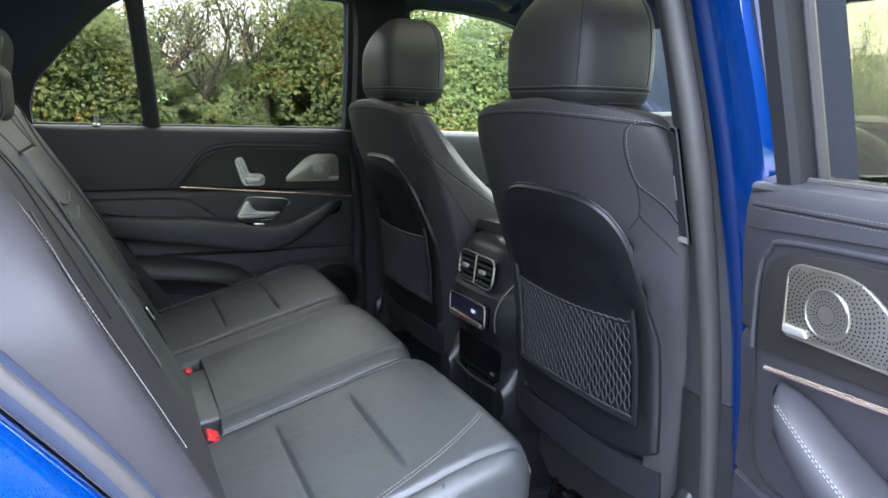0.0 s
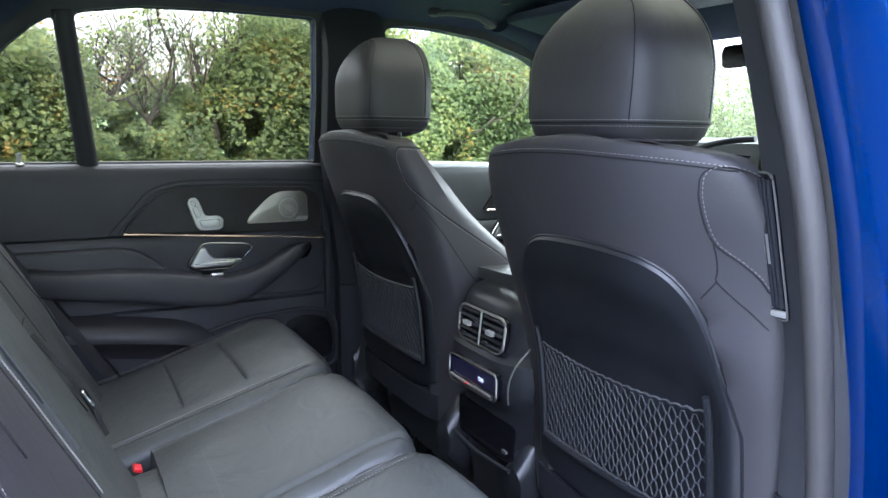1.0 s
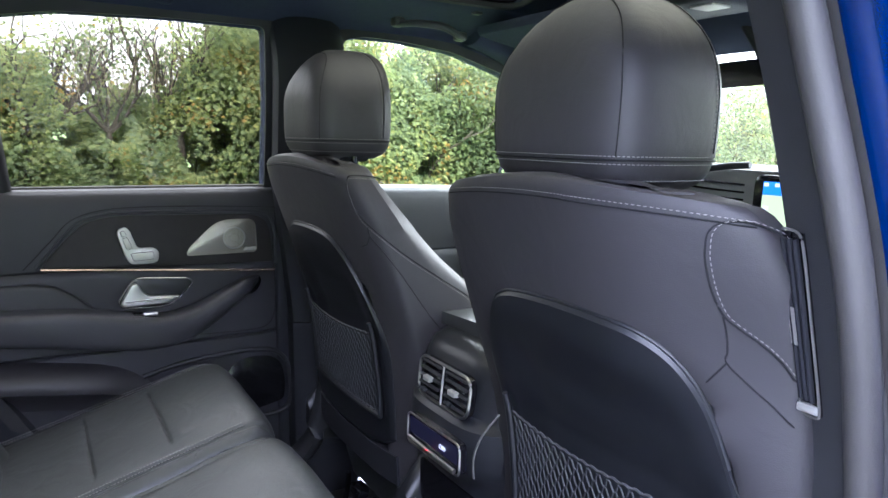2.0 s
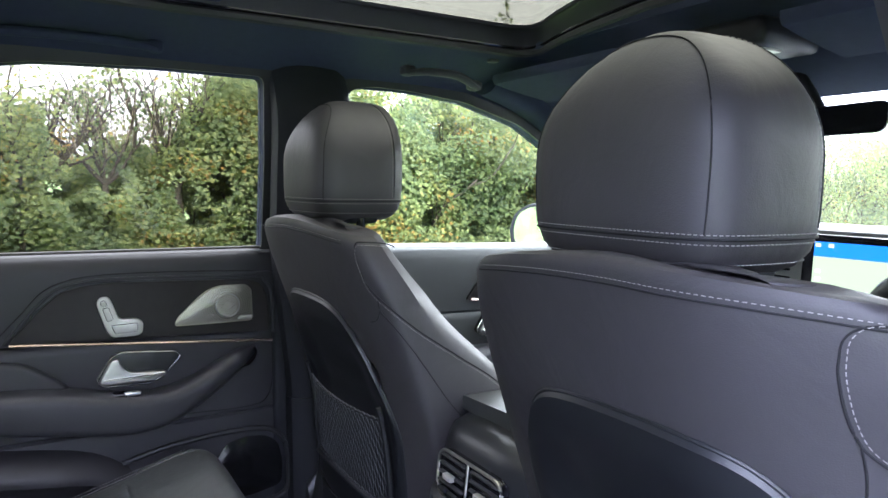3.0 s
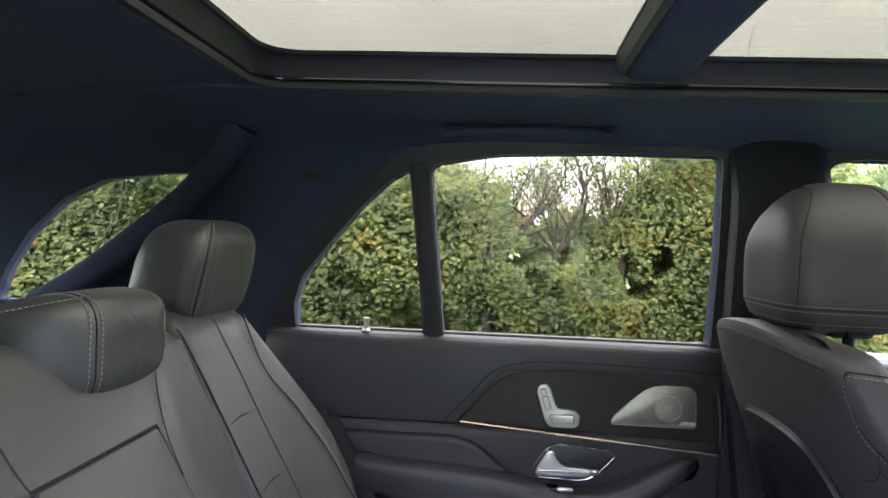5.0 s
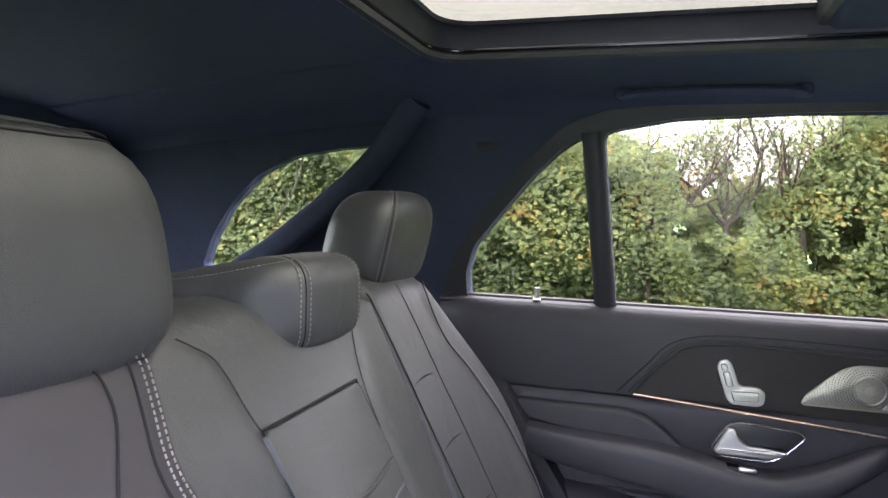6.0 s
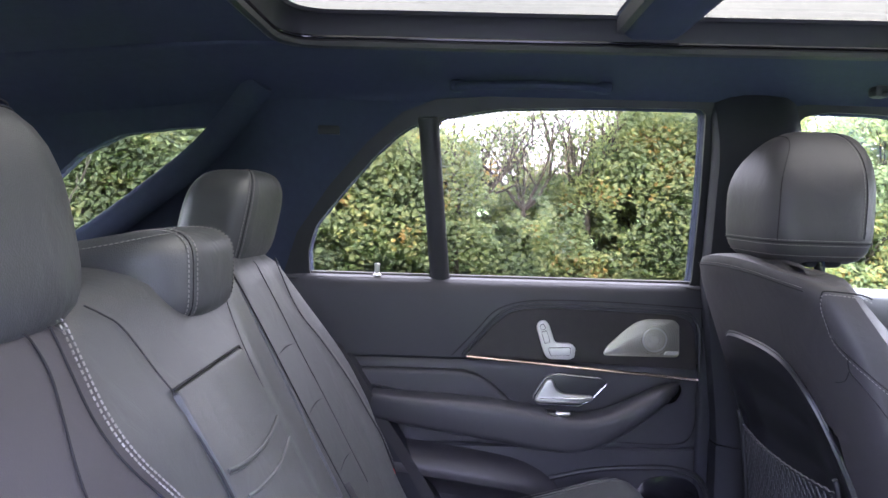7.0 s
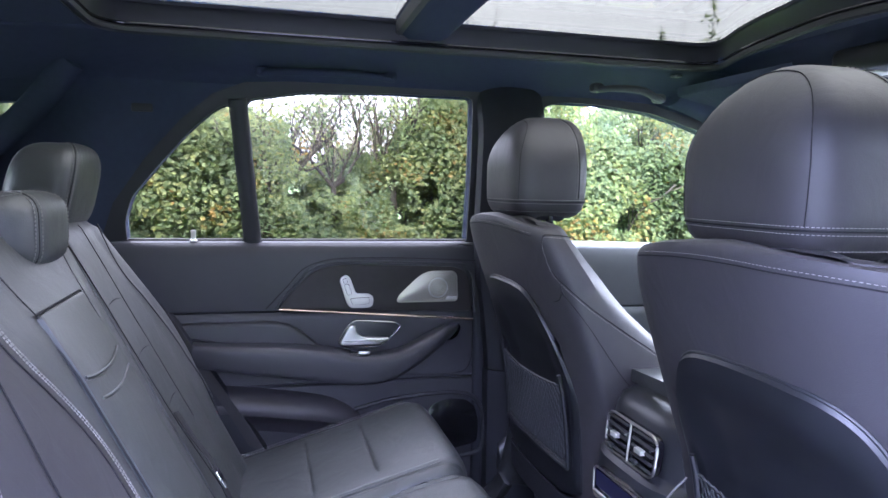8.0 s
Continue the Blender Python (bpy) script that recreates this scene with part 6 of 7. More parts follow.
buckle(-0.046, 0.150, 0.722, "black seat belt buckle with red button by the middle seat")
buckle(-0.040, -0.205, 0.738, "black seat belt buckle with red button by the middle seat", 28, 1.45)
buckle(-0.085, -0.270, 0.742, "black seat belt buckle with red button on the outer seat", 70, 1.2)
obj("release_latch", *rbox((-0.150, 0.592, 0.828), (0.018, 0.014, 0.026), 0.004, 2), RED, left, "red seat release latch")
belt = thing("rear_seat_belt", "black rear seat belt with a silver tongue", "seat belt", "rear seat belts")
obj("webbing", *slab([[(-0.30, 0.634, 1.10), (-0.262, 0.637, 1.075)], [(-0.205, 0.634, 0.95), (-0.167, 0.637, 0.928)], [(-0.12, 0.634, 0.82), (-0.083, 0.637, 0.797)], [(-0.075, 0.634, 0.74), (-0.035, 0.637, 0.715)]], (0.002, 0.001, 0.002)), WEBBING, belt)
belt2 = thing("rear_seat_belt", "black rear seat belt with a silver tongue", "seat belt", "rear seat belts")
line = [on_back(0.238, 0.95, 0.016), on_back(0.237, 0.90, 0.020), on_back(0.236, 0.86, 0.026), Vector((-0.104, 0.232, 0.80)), Vector((-0.088, 0.228, 0.76))]
obj("webbing", *slab([[p + Vector((0, -0.004, 0)), p + Vector((0.006, 0.004, 0))] for p in line], (0.0015, 0.0, 0.001)), WEBBING, belt2)
obj("tongue", *rbox((-0.112, 0.222, 0.838), (0.006, 0.024, 0.034), 0.002, 2, Matrix.Rotation(radians(-28), 3, "Y")), CHROME, belt2, "silver belt tongue")
obj("isofix_flap", *rbox((-0.105, -0.29, 0.705), (0.05, 0.05, 0.03), 0.006, 2, Matrix.Rotation(radians(-20), 3, "Y")), LEATHER, right, "small leather anchor flap")
obj("anchor_mark", *rbox((-0.098, -0.288, 0.7225), (0.012, 0.012, 0.003), 0.001, 1, Matrix.Rotation(radians(-20), 3, "Y")), SATIN, right)
tagged(obj("seat_side_filler", *join([rbox((-0.02, 0.655, 0.64), (0.50, 0.05, 0.16), 0.02, 3), prism(rounded([(-0.42, 1.05), (-0.245, 1.05), (-0.158, 0.918), (-0.030, 0.712), (-0.02, 0.60), (-0.42, 0.60)], 0.012), lambda x, z, w: Vector((x, 0.640 + w, z)), 0.050, 0.008)]), BLACKTRIM), "black trim filler beside the rear seat", "trim", kind="structure")


# ---------------------------------------------------------------- dashboard and front
dash = thing("dashboard", "leather dashboard with wide screen and round vents", "dashboard")
rows = []
for y in np.linspace(-0.74, 0.74, 25):
    d = 0.02 * (abs(y) / 0.74) ** 3
    rows.append([(x, y, z - d) for x, z in [(1.36, 1.05), (1.345, 1.14), (1.345, 1.25), (1.352, 1.280), (1.375, 1.293), (1.45, 1.290), (1.6, 1.262), (1.85, 1.19), (1.85, 1.05)]])
obj("top_pad", *loft(rows), DASHGLARE, dash, "grey leather dashboard top")
rows = []
for y in np.linspace(-0.74, 0.74, 17):
    rows.append([(x, y, z) for x, z in [(1.40, 0.80), (1.335, 0.95), (1.315, 1.06), (1.315, 1.12), (1.34, 1.15), (1.6, 1.15), (1.6, 0.80)]])
obj("lower_pad", *loft(rows), PLASTIC, dash)
obj("silver_band", *loft([[(1.312, y, 1.128), (1.304, y, 1.120), (1.304, y, 1.108), (1.312, y, 1.100)] for y in np.linspace(-0.70, 0.70, 9)]), METAL, dash, "brushed silver trim band")
obj("screen_surround", *prism(rounded([(0.014, 1.140), (0.014, 1.274), (-0.56, 1.274), (-0.56, 1.140)], 0.02), lambda y, z, w: Vector((1.322 + w + 0.05 * (z - 1.2), y, z)), 0.02, 0.003), GLOSS, dash, "gloss black screen surround")
sc = obj("map_screen", *prism([(-0.010, 1.158), (-0.010, 1.232), (-0.285, 1.232), (-0.285, 1.158)], lambda y, z, w: Vector((1.3195 + w + 0.05 * (z - 1.2), y, z)), 0.003, 0), SCREEN, dash, "lit navigation map", smooth=False)
obj("map_sky", *prism([(-0.010, 1.2325), (-0.010, 1.260), (-0.285, 1.260), (-0.285, 1.2325)], lambda y, z, w: Vector((1.3195 + w + 0.05 * (z - 1.2), y, z)), 0.003, 0), SCREEN_SKY, sc, smooth=False)
for y, z in ((-0.02, 1.254), (-0.045, 1.254), (-0.022, 1.205), (-0.022, 1.19)):
    obj("map_icon", *rbox((1.3175, y, z), (0.002, 0.010, 0.007), 0.001), GLYPH, sc)
obj("map_legend", *prism([(-0.09, 1.160), (-0.09, 1.168), (-0.24, 1.168), (-0.24, 1.160)], lambda y, z, w: Vector((1.318 + w + 0.05 * (z - 1.2), y, z)), 0.001, 0), WARM, sc, smooth=False)
for k in range(7):
    z = 1.150 + 0.0165 * k
    obj("vent_blade", *tube(smooth_line([(1.332, 0.045, z), (1.330, 0.12, z + 0.002), (1.336, 0.20 - 0.012 * abs(k - 3), z + 0.004), (1.36, 0.26 - 0.016 * abs(k - 3), z + 0.004)], 5), 0.0045, 6, flat=0.6), GLOSS, dash)
obj("vent_hood", *tube(smooth_line([(1.335, 0.035, 1.292), (1.325, 0.10, 1.286), (1.322, 0.18, 1.268), (1.328, 0.25, 1.23), (1.34, 0.285, 1.18), (1.335, 0.25, 1.142), (1.325, 0.10, 1.132)], 6), 0.008, 10), SHELL, dash, "curved hood round the vents")
for k in range(4):
    y = 0.12 - 0.085 * k
    obj("lower_vent", *rbox((1.312, y, 1.075), (0.02, 0.07, 0.042), 0.01, 3), METAL, dash, "rectangular silver-framed vent")
    obj("lower_vent_grille", *rbox((1.303, y, 1.075), (0.006, 0.056, 0.030), 0.004, 2), GLOSS, dash)
wheel = thing("steering_wheel", "black leather steering wheel with silver spokes", "steering wheel")
WM = Matrix.Translation((1.13, -0.405, 1.095)) @ Matrix.Rotation(radians(-24), 4, "Y")
obj("rim", *tube([WM @ Vector((0, 0.188 * math.cos(a), 0.188 * math.sin(a))) for a in np.linspace(0, 2 * math.pi, 41)[:-1]], 0.0165, 12, True), LEATHER, wheel)
obj("hub", *prism(rounded([(-0.075, -0.07), (0.075, -0.07), (0.09, 0.05), (-0.09, 0.05)], 0.03), lambda y, z, w: WM @ Vector((-0.012 + w, y, z)), 0.04, 0.008), PLASTIC, wheel)
for m in (-1, 1):
    obj("spoke", *prism(rounded([(m * 0.07, -0.03), (m * 0.17, -0.018), (m * 0.178, 0.012), (m * 0.08, 0.035)], 0.01), lambda y, z, w: WM @ Vector((-0.008 + w, y, z)), 0.015, 0.003), SATIN, wheel, "silver spoke with buttons")
    obj("spoke_button", *prism(rounded([(m * 0.10, -0.012), (m * 0.15, -0.008), (m * 0.152, 0.010), (m * 0.10, 0.016)], 0.005), lambda y, z, w: WM @ Vector((-0.011 + w, y, z)), 0.004, 0.001), GLOSS, wheel)
obj("column", *tube([(1.15, -0.405, 1.08), (1.36, -0.405, 1.0)], 0.05, 12), PLASTIC, wheel)

rv = thing("rear_view_mirror", "black interior mirror hanging from the windscreen", "mirror")
obj("housing", *loft([[(x, -0.108 + a, 1.468 + b) for a, b in rounded([(-0.105, -0.022), (0.105, -0.026), (0.108, 0.022), (-0.108, 0.026)], 0.016, 4)] for x in (1.15, 1.155)] + [[(1.18, -0.108 + a * 0.7, 1.468 + b * 0.7) for a, b in rounded([(-0.105, -0.022), (0.105, -0.026), (0.108, 0.022), (-0.108, 0.026)], 0.016, 4)]]), GLOSS, rv)
obj("stalk", *tube([(1.175, -0.10, 1.475), (1.20, -0.06, 1.52), (1.19, -0.03, 1.57)], 0.012, 10), PLASTIC, rv)
oc = thing("overhead_console", "dark overhead console with reading lamps", "roof console")
obj("body", *rbox((1.09, 0.0, 1.600), (0.20, 0.22, 0.045), 0.018, 3), PLASTIC, oc)
for m in (-1, 1):
    obj("lamp", *rbox((1.05, m * 0.06, 1.577), (0.05, 0.05, 0.006), 0.002), SATIN, oc)
for s in (1, -1):
    vis = thing("sun_visor", "folded dark grey sun visor", "sun visor", "sun visors")
    rows = [[(x, s * y, 1.602 - 0.20 * max(0, x - 0.95) ** 1.1 - h) for y in np.linspace(0.16, 0.55, 9)] for x, h in ((0.955, 0.006), (0.96, 0.013), (1.0, 0.016), (1.06, 0.016), (1.12, 0.014), (1.125, 0.006))]
    obj("panel", *slab(rows, (0, 0, 0.012)), FABRIC, vis)
    obj("label_plate", *slab([[(x, s * y, 1.602 - 0.20 * max(0, x - 0.95) ** 1.1 - 0.0175) for y in (0.36, 0.44)] for x in (1.085, 1.112)], (0, 0, 0.002)), GREYTRIM, vis, "pale printed label")
    ap = tagged(obj("a_pillar", *tube([(x, s * y, z) for x, y, z in smooth_line([(0.98, 0.615, 1.600), (1.12, 0.635, 1.560), (1.30, 0.665, 1.475), (1.50, 0.70, 1.355), (1.72, 0.74, 1.20)], 6)], 0.042, 14, flat=0.7), FABRIC), "dark trimmed windscreen pillar", "pillar", kind="structure")
    obj("airbag_mark", *rbox((1.285, s * 0.630, 1.475), (0.05, 0.006, 0.012), 0.002, 1, Matrix.Rotation(radians(32), 3, "Y")), GREYTRIM, ap)
ws = slab([[(x, y, z) for y in np.linspace(-0.70, 0.70, 9)] for x, z in ((1.22, 1.585), (1.40, 1.475), (1.60, 1.345), (1.86, 1.17))], (0.004, 0, 0.004))
tagged(obj("windscreen", *ws, CLEAR), "clear laminated windscreen", "windscreen", kind="structure")
tagged(obj("windscreen_header", *loft([[(1.12, y, 1.605), (1.15, y, 1.572), (1.23, y, 1.540), (1.30, y, 1.528), (1.31, y, 1.54), (1.27, y, 1.605)] for y in np.linspace(-0.66, 0.66, 7)]), FABRIC), "dark headliner edge over the windscreen", "trim", kind="structure")
bonnet = slab([[(x, y, 1.12 - 0.10 * (x - 1.85) / 1.0 - 0.10 * (y / 0.85) ** 2) for y in np.linspace(-0.9, 0.9, 9)] for x in np.linspace(1.80, 2.95, 7)], (0, 0, -0.01))
tagged(obj("bonnet", *bonnet, BLUE), "metallic blue bonnet", "car body", kind="structure")


# ---------------------------------------------------------------- roof fittings
def grab_handle(pts, s, label, mat):
    g = thing("grab_handle", label, "grab handle", "roof grab handles")
    pts = [(x, s * y, z) for x, y, z in pts]
    obj("grip", *tube(smooth_line(pts, 6), lambda t: 0.0085 + 0.003 * math.sin(math.pi * t), 10, flat=0.75), mat, g)
    for p in (pts[0], pts[-1]):
        obj("mount", *rbox((p[0], p[1] + s * 0.012, p[2] + 0.006), (0.030, 0.030, 0.022), 0.008, 2), mat, g)
    return g


for s in (1, -1):
    grab_handle([(0.735, 0.535, 1.590), (0.765, 0.512, 1.592), (0.83, 0.505, 1.590), (0.87, 0.510, 1.577), (0.90, 0.530, 1.572)], s, "folding grab handle over the front door", GREYTRIM)
    grab_handle([(-0.040, 0.592, 1.590), (-0.012, 0.576, 1.593), (0.10, 0.572, 1.597), (0.21, 0.576, 1.595), (0.242, 0.592, 1.593)], s, "folding grab handle over the rear door", FABRIC)
lamp = thing("roof_button", "small grey blanking button in the headliner", "roof button")
obj("button", *rbox((0.90, 0.47, 1.622), (0.02, 0.02, 0.006), 0.002), GREYTRIM, lamp)
air = thing("airbag_tag", "small embossed airbag tag on the pillar trim", "airbag tag")
obj("plate", *rbox((-0.30, 0.676, 1.515), (0.045, 0.006, 0.022), 0.002), PLASTIC, air)


# ---------------------------------------------------------------- outside: ground, hedge, field
def ground_z(x, y):
    rise = 0.045 * min(73.0, max(0.0, y - 7.0))
    return 0.30 * min(1.0, max(0.0, (y - 1.7) / 1.6)) + rise + 0.05 * noise.noise((x * 0.5, y * 0.5, 0.0))


xs = np.concatenate([np.linspace(-400, -20, 8), np.linspace(-16, 24, 54), np.linspace(30, 400, 8)])
ys = np.concatenate([np.linspace(-400, -20, 8), np.linspace(-10, 14, 40), np.linspace(20, 100, 9), np.linspace(150, 400, 4)])
v = [(x, y, ground_z(x, y)) for x in xs for y in ys]
f = [(i * len(ys) + j, (i + 1) * len(ys) + j, (i + 1) * len(ys) + j + 1, i * len(ys) + j + 1) for i in range(len(xs) - 1) for j in range(len(ys) - 1)]
tagged(obj("ground", v, f, GRASS), "rough green grass verge and field", "ground", kind="structure")
lane = [(x, y) for x in np.linspace(-40, 60, 60) for y in (-4.6, -1.0, 1.45)]
lv = [(x, y + 0.08 * noise.noise((x * 0.7, y, 3.0)), 0.035) for x, y in lane]
lf = [(i * 3 + j, (i + 1) * 3 + j, (i + 1) * 3 + j + 1, i * 3 + j + 1) for i in range(59) for j in range(2)]
tagged(obj("road", lv, lf, ASPHALT), "narrow worn grey country lane", "road", kind="structure")

rng = np.random.default_rng(7)


def leaf_cloud(name, centres, sizes, mat, label, squash=0.8, facing=-1.0):
    """Many small folded leaves at the given places, most of them turned to the light."""
    n = len(centres)
    up = np.array([0.0, 0.70 * facing, 0.70]) + rng.normal(size=(n, 3)) * 0.38
    up /= np.linalg.norm(up, axis=1)[:, None]
    d = rng.normal(size=(n, 3))
    d -= (d * up).sum(1)[:, None] * up
    d /= np.linalg.norm(d, axis=1)[:, None]
    e = np.cross(up, d)
    s = sizes[:, None]
    tip, base = centres + d * s * 0.55, centres - d * s * 0.5
    l = centres + e * s * 0.38 * squash + up * s * 0.08
    r = centres - e * s * 0.38 * squash + up * s * 0.08
    l2 = l + d * s * 0.2
    r2 = r + d * s * 0.2
    vv = np.stack([base, l, l2, tip, r2, r], 1).reshape(-1, 3)
    k = np.arange(n)[:, None] * 6
    fa = np.concatenate([k + np.array([[0, 1, 2, 3]]), k + np.array([[0, 3, 4, 5]])], 0)
    me = bpy.data.meshes.new(name)
    me.vertices.add(len(vv))
    me.vertices.foreach_set("co", vv.ravel())
    me.loops.add(len(fa) * 4)
    me.loops.foreach_set("vertex_index", fa.ravel())
    me.polygons.add(len(fa))
    me.polygons.foreach_set("loop_start", np.arange(len(fa)) * 4)
    me.update(calc_edges=True)
    me.materials.append(mat)
    return tagged(new(name, me), label, "hedge", kind="stuff")


# the hedge's outline: two bare hollows in its crown beside the pollarded stems
def hedge_top(x):
    hollow = 0.42 * math.exp(-((x - 0.32) / 0.19) ** 2) + 0.40 * math.exp(-((x - 0.78) / 0.20) ** 2)
    lift = 0.22 * (1 / (1 + math.exp(-(x - 1.5) * 5)))
    return 2.06 + lift - hollow + 0.12 * noise.noise((x * 1.1, 2.0, 0.0)) + 0.08 * noise.noise((x * 3.0, 5.0, 0.0))


GAPS = ((0.17, 1.30, 0.13, 0.09), (0.49, 1.36, 0.07, 0.11), (0.99, 1.12, 0.10, 0.08), (0.30, 1.18, 0.09, 0.06),  # places where the field shows: x, z, half sizes
        (2.62, 1.13, 0.26, 0.13), (3.05, 0.98, 0.20, 0.12), (2.84, 1.80, 0.13, 0.06), (3.63, 1.80, 0.11, 0.08), (3.25, 1.92, 0.10, 0.06), (4.1, 1.84, 0.10, 0.07))
STEMS = ((0.00, 4.05, 0.034, 21), (0.46, 4.20, 0.024, 5), (0.89, 4.10, 0.031, 33), (-1.9, 4.1, 0.035, 8), (2.95, 4.15, 0.030, 12), (3.7, 4.2, 0.030, 14), (-3.2, 4.2, 0.030, 17))


def gap_at(x, z):
    return max([0.0] + [1.0 - ((x - a) / p) ** 2 - ((z - b) / q) ** 2 for a, b, p, q in GAPS])


def grow(p, d, length, rad, depth, r, out, tips):
    """One limb with its forks, bent as it grows."""
    n = max(3, int(length / 0.07))
    pts = [p.copy()]
    for _ in range(n):
        d = (d + Vector((r.uniform(-0.30, 0.30), r.uniform(-0.22, 0.22), r.uniform(-0.10, 0.22)))).normalized()
        p = p + d * (length / n)
        pts.append(p.copy())
    out.append(tube(pts, lambda t: rad * (1 - 0.55 * t), 7 if rad > 0.012 else 4))
    tips.extend(pts[1:])
    if depth:
        for _ in range(r.randint(3, 5)):
            k = r.randint(max(1, n // 3), n)
            e = (d * 0.6 + Vector((r.uniform(-1.1, 1.1), r.uniform(-0.6, 0.4), r.uniform(0.0, 0.9)))).normalized()
            grow(pts[k].copy(), e, length * r.uniform(0.45, 0.75), rad * r.uniform(0.35, 0.55), depth - 1, r, out, tips)


br, tips = [], []
for x, y, rad, seed in STEMS:
    r = random.Random(seed)
    crown = Vector((x, y, r.uniform(1.22, 1.40)))
    bole = [Vector((x + r.uniform(-0.05, 0.05), y, 0.2)), Vector((x + r.uniform(-0.05, 0.05), y + r.uniform(-0.05, 0.05), 0.6)), Vector((x + r.uniform(-0.03, 0.03), y, 0.95)), crown]
    br.append(tube(smooth_line(bole, 6), lambda t: rad * (1.1 - 0.25 * t) * (1 + 0.12 * math.sin(17 * t)), 9))
    for k in range(5):
        a = -1.0 + 2.0 * k / 4
        grow(crown.copy(), Vector((a + r.uniform(-0.2, 0.2), r.uniform(-0.3, 0.3), 0.85)).normalized(), r.uniform(0.40, 0.62), rad * r.uniform(0.45, 0.7), 2, r, br, tips)
r = random.Random(11)
x = -8.0
while x < 12.0:
    if not -0.5 < x < 1.3:
        for _ in range(2):
            grow(Vector((x, 4.45 + r.uniform(-0.15, 0.25), 0.2)), Vector((r.uniform(-0.4, 0.4), r.uniform(-0.2, 0.2), 1.0)).normalized(), r.uniform(1.1, 1.5), r.uniform(0.010, 0.022), 2, r, br, tips)
    else:
        grow(Vector((x, 4.6 + r.uniform(-0.1, 0.2), 0.2)), Vector((r.uniform(-0.5, 0.5), 0.0, 1.0)).normalized(), r.uniform(0.9, 1.3), r.uniform(0.008, 0.016), 2, r, br, tips)
    x += r.uniform(0.22, 0.42)
tagged(obj("hedge_branches", *join(br), BARK), "dark knotted stems and branches of the hedgerow", "hedge", kind="stuff")
# thin dry shoots that fan out of the hollows
fan = []
for k in range(260):
    x = r.choice((r.gauss(0.78, 0.15), r.gauss(0.36, 0.14), r.gauss(0.62, 0.30), r.uniform(-0.4, 1.4)))
    p = Vector((x, r.uniform(4.0, 4.7), r.uniform(1.45, 1.68)))
    d = Vector((r.gauss(0, 0.22) + 0.25 * (x - 0.65), r.gauss(0, 0.12), 1.0)).normalized()
    h = r.uniform(0.25, 0.60)
    q = p + d * h * 0.5 + Vector((r.gauss(0, 0.02), 0, 0))
    fan.append(tube([p, q, p + d * h + Vector((r.gauss(0, 0.05), 0, 0))], lambda t: 0.0019 * (1 - 0.6 * t), 4))
tagged(obj("hedge_twigs", *join(fan), TWIG), "pale dry twigs fanning out of the hedgerow", "hedge", kind="stuff")

cen, siz = [], []
r = random.Random(5)
for k in range(600000):
    x = r.uniform(-8.5, 14)
    if k % 3:
        x = r.uniform(-3.8, 4.8)
    top = hedge_top(x)
    z = 0.2 + (top - 0.15) * r.random() ** 0.85
    y = 3.75 + 0.9 * r.random() + 0.22 * noise.noise((x * 1.3, z * 1.7, 0.5)) - 0.25 * max(0.0, 1 - z / 0.8)
    dens = noise.noise((x * 2.0, y * 1.4, z * 2.2)) * 0.9 + noise.noise((x * 5.0, y * 5.0, z * 5.0)) * 0.5 + 0.26 - 0.8 * max(0.0, (z - top + 0.45) / 0.45) ** 2
    dens -= 0.75 * gap_at(x, z)
    if -0.1 < x < 1.05:
        dens += 0.11 - 0.18 * smooth_step((z - 1.40) / 0.2)
        for a, ty, rad, seed in STEMS[:3]:
            if y < ty + 0.05 and 0.8 < z < 1.75:
                dens -= 0.35 * max(0.0, 1 - abs(x - a) / 0.07)
    else:
        dens += 0.14
    if x > 1.8:
        dens += 0.20 - 0.38 * smooth_step((z - 1.50) / 0.30)
    if dens < 0.05:
        continue
    cen.append((x, y, z))
    siz.append(r.uniform(0.022, 0.047) * (1.2 if x < -0.2 else 0.9 if x < 1.0 else 1.0))
for k in range(120000):
    x = r.uniform(-8.5, 14)
    z = 0.2 + (hedge_top(x) - 0.34) * r.random()
    if noise.noise((x * 1.4, 9.0, z * 1.4)) > 0.42 - 0.6 * max(0.0, z - 1.35) or gap_at(x, z) > 0.0:
        continue
    cen.append((x, r.uniform(4.6, 5.1), z))
    siz.append(r.uniform(0.035, 0.06))
for p in tips:
    if p.z > hedge_top(p.x) + 0.30 or gap_at(p.x, p.z) > 0.0:
        continue
    for _ in range(r.randint(1, 4)):
        cen.append((p.x + r.gauss(0, 0.05), p.y + r.gauss(0, 0.05), p.z + r.gauss(0, 0.05)))
        siz.append(r.uniform(0.020, 0.042))
leaf_cloud("hedge_leaves", np.array(cen), np.array(siz), LEAVES, "dense autumn hedgerow of green and yellow leaves")
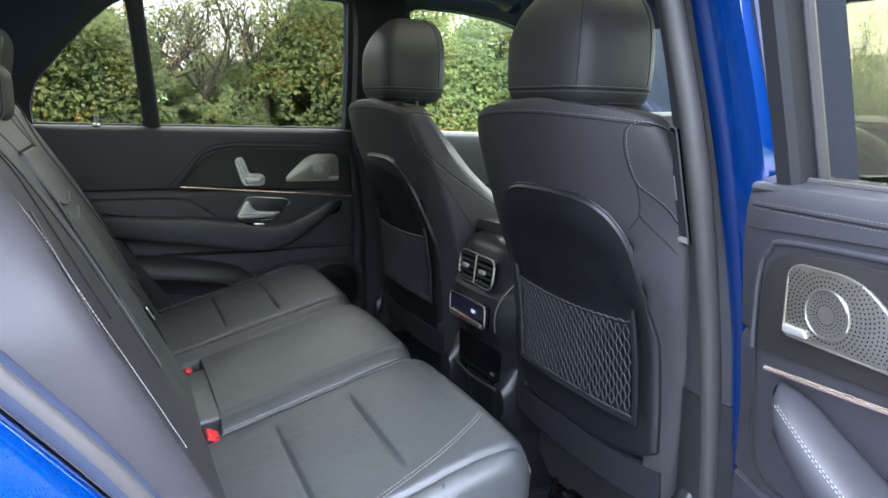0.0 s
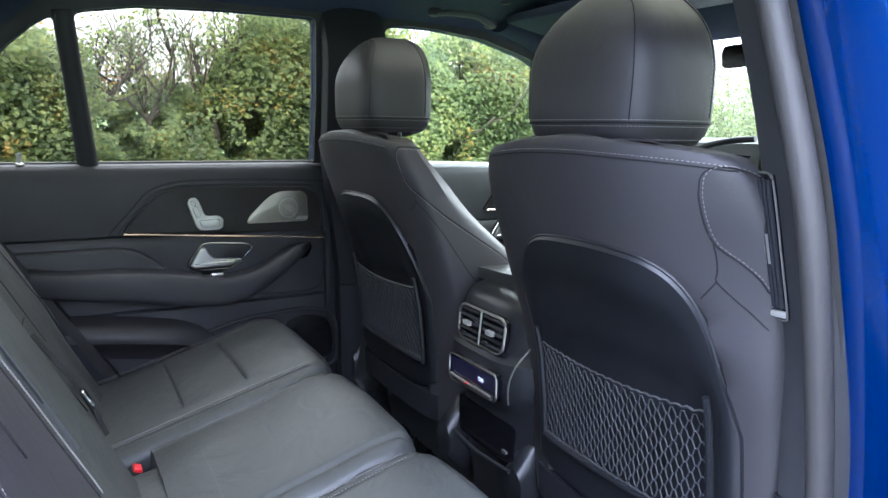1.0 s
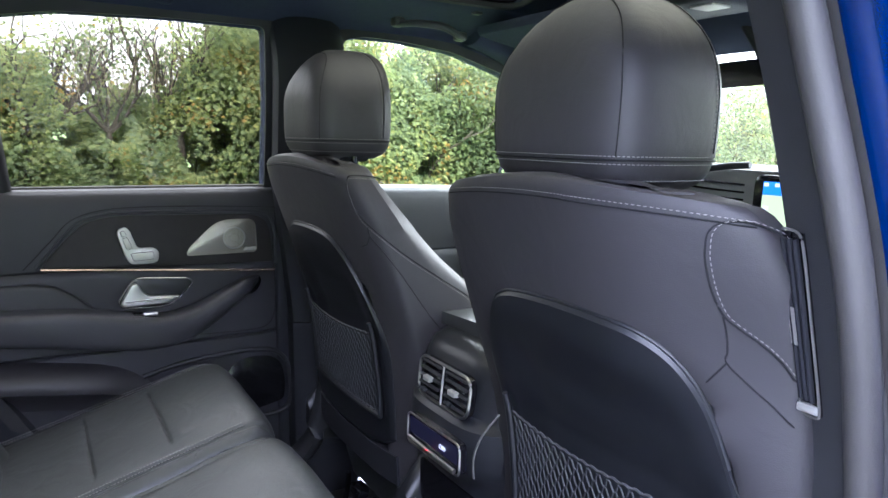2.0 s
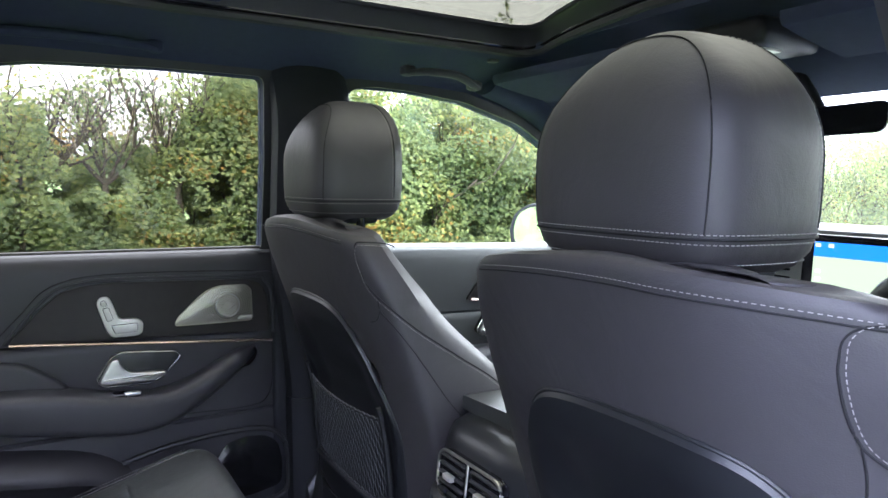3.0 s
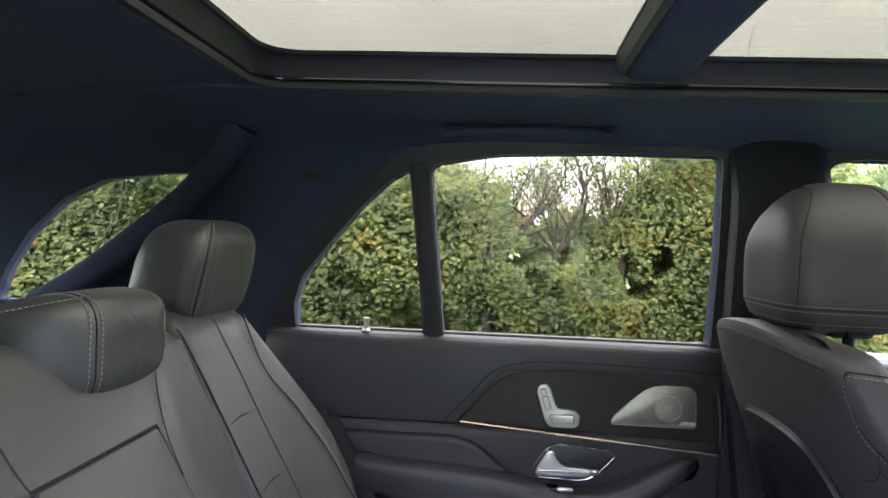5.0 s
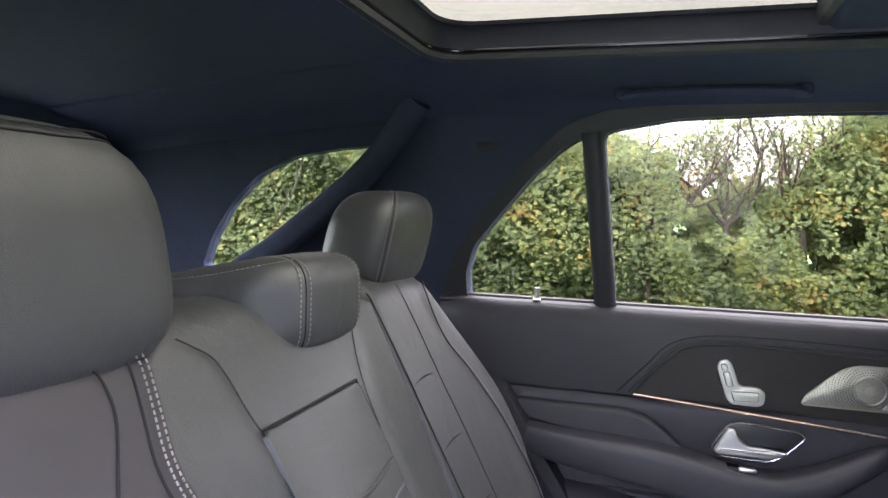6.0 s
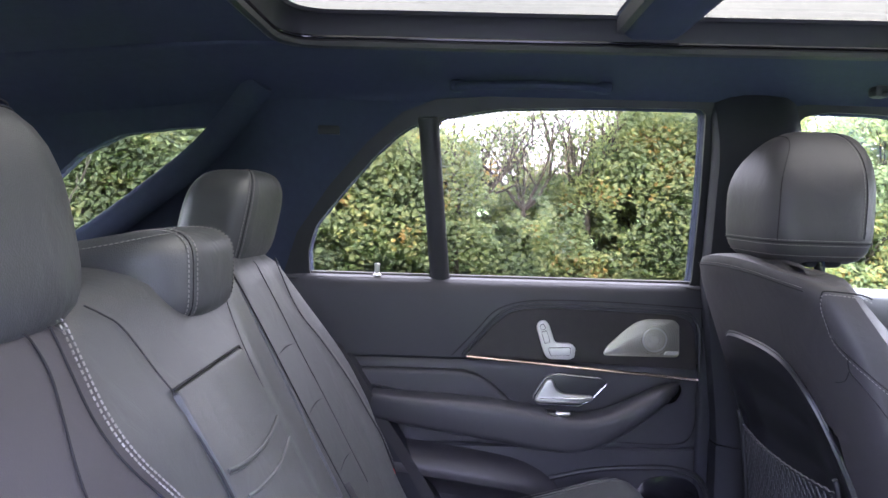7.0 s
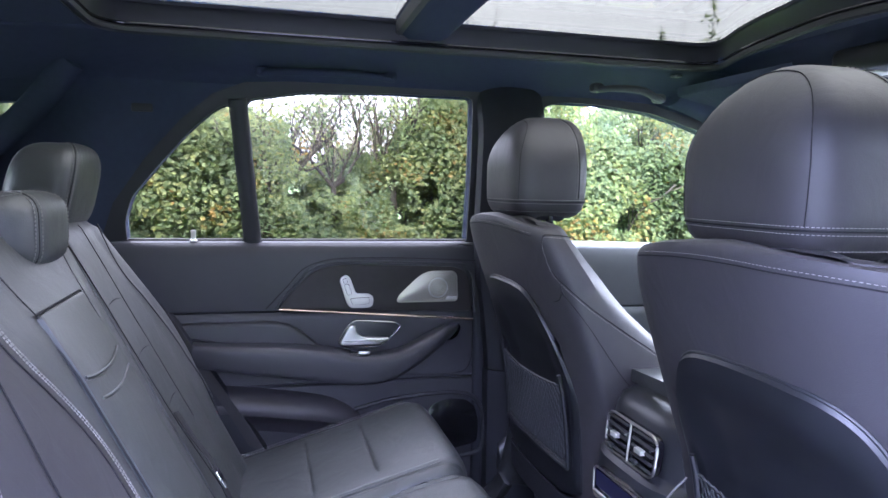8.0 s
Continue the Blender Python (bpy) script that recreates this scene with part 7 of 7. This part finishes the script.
# tall leafy shoots standing above the hedge
cen, siz, br2 = [], [], []
for x, h in ((3.57, 3.0), (4.20, 2.82), (3.10, 2.62), (2.80, 2.50), (3.92, 2.62)):
    pts = smooth_line([(x, 4.2, 1.3), (x + 0.02, 4.2, 1.3 + (h - 1.3) * 0.5), (x + r.uniform(-0.04, 0.04), 4.2, h)], 6)
    br2.append(tube(pts, lambda t: 0.008 * (1 - 0.8 * t), 5))
    for p in pts[4:]:
        w = 0.012 + 0.050 * min(1.0, (h - p.z) / 0.7)
        for k in range(30):
            cen.append((p.x + r.gauss(0, w), p.y + r.gauss(0, w), p.z + r.gauss(0, 0.04)))
            siz.append(r.uniform(0.022, 0.045))
tagged(obj("hedge_shoots", *join(br2), BARK), "slender upright shoots above the hedgerow", "hedge", kind="stuff")
leaf_cloud("shoot_leaves", np.array(cen), np.array(siz), LEAVES, "small leaves on tall shoots")
# the hedge across the lane, which the bodywork and the glass reflect
cen, siz = [], []
for k in range(60000):
    x = r.uniform(-12, 16)
    top = 3.1 + 0.5 * noise.noise((x * 0.6, 40.0, 0.0)) + 0.2 * noise.noise((x * 2.2, 41.0, 0.0))
    z = 0.1 + (top - 0.1) * r.random()
    y = -6.6 - 1.2 * r.random()
    if noise.noise((x * 1.6, y, z * 1.6)) + 0.35 - 0.7 * max(0.0, (z - top + 0.7) / 0.7) ** 2 < 0.0:
        continue
    cen.append((x, y, z))
    siz.append(r.uniform(0.07, 0.15))
leaf_cloud("lane_hedge", np.array(cen), np.array(siz), LEAVES, "green hedgerow across the lane", facing=1.0)
# grass blades along the verge
n = 16000
gx_, gy_ = rng.uniform(-6, 14, n), rng.uniform(1.6, 4.4, n)
gz_ = np.array([ground_z(a, b) for a, b in zip(gx_, gy_)])
h = rng.uniform(0.06, 0.22, n)
dx, dy = rng.normal(0, 0.05, n), rng.normal(0, 0.05, n)
w = 0.006
vv = np.stack([np.stack([gx_ - w, gy_, gz_ - 0.01], 1), np.stack([gx_ + w, gy_, gz_ - 0.01], 1), np.stack([gx_ + dx, gy_ + dy, gz_ + h], 1)], 1).reshape(-1, 3)
tagged(obj("verge_grass", vv.tolist(), [(3 * i, 3 * i + 1, 3 * i + 2) for i in range(n)], GRASS, smooth=False), "long tufted grass on the verge", "grass", kind="stuff")
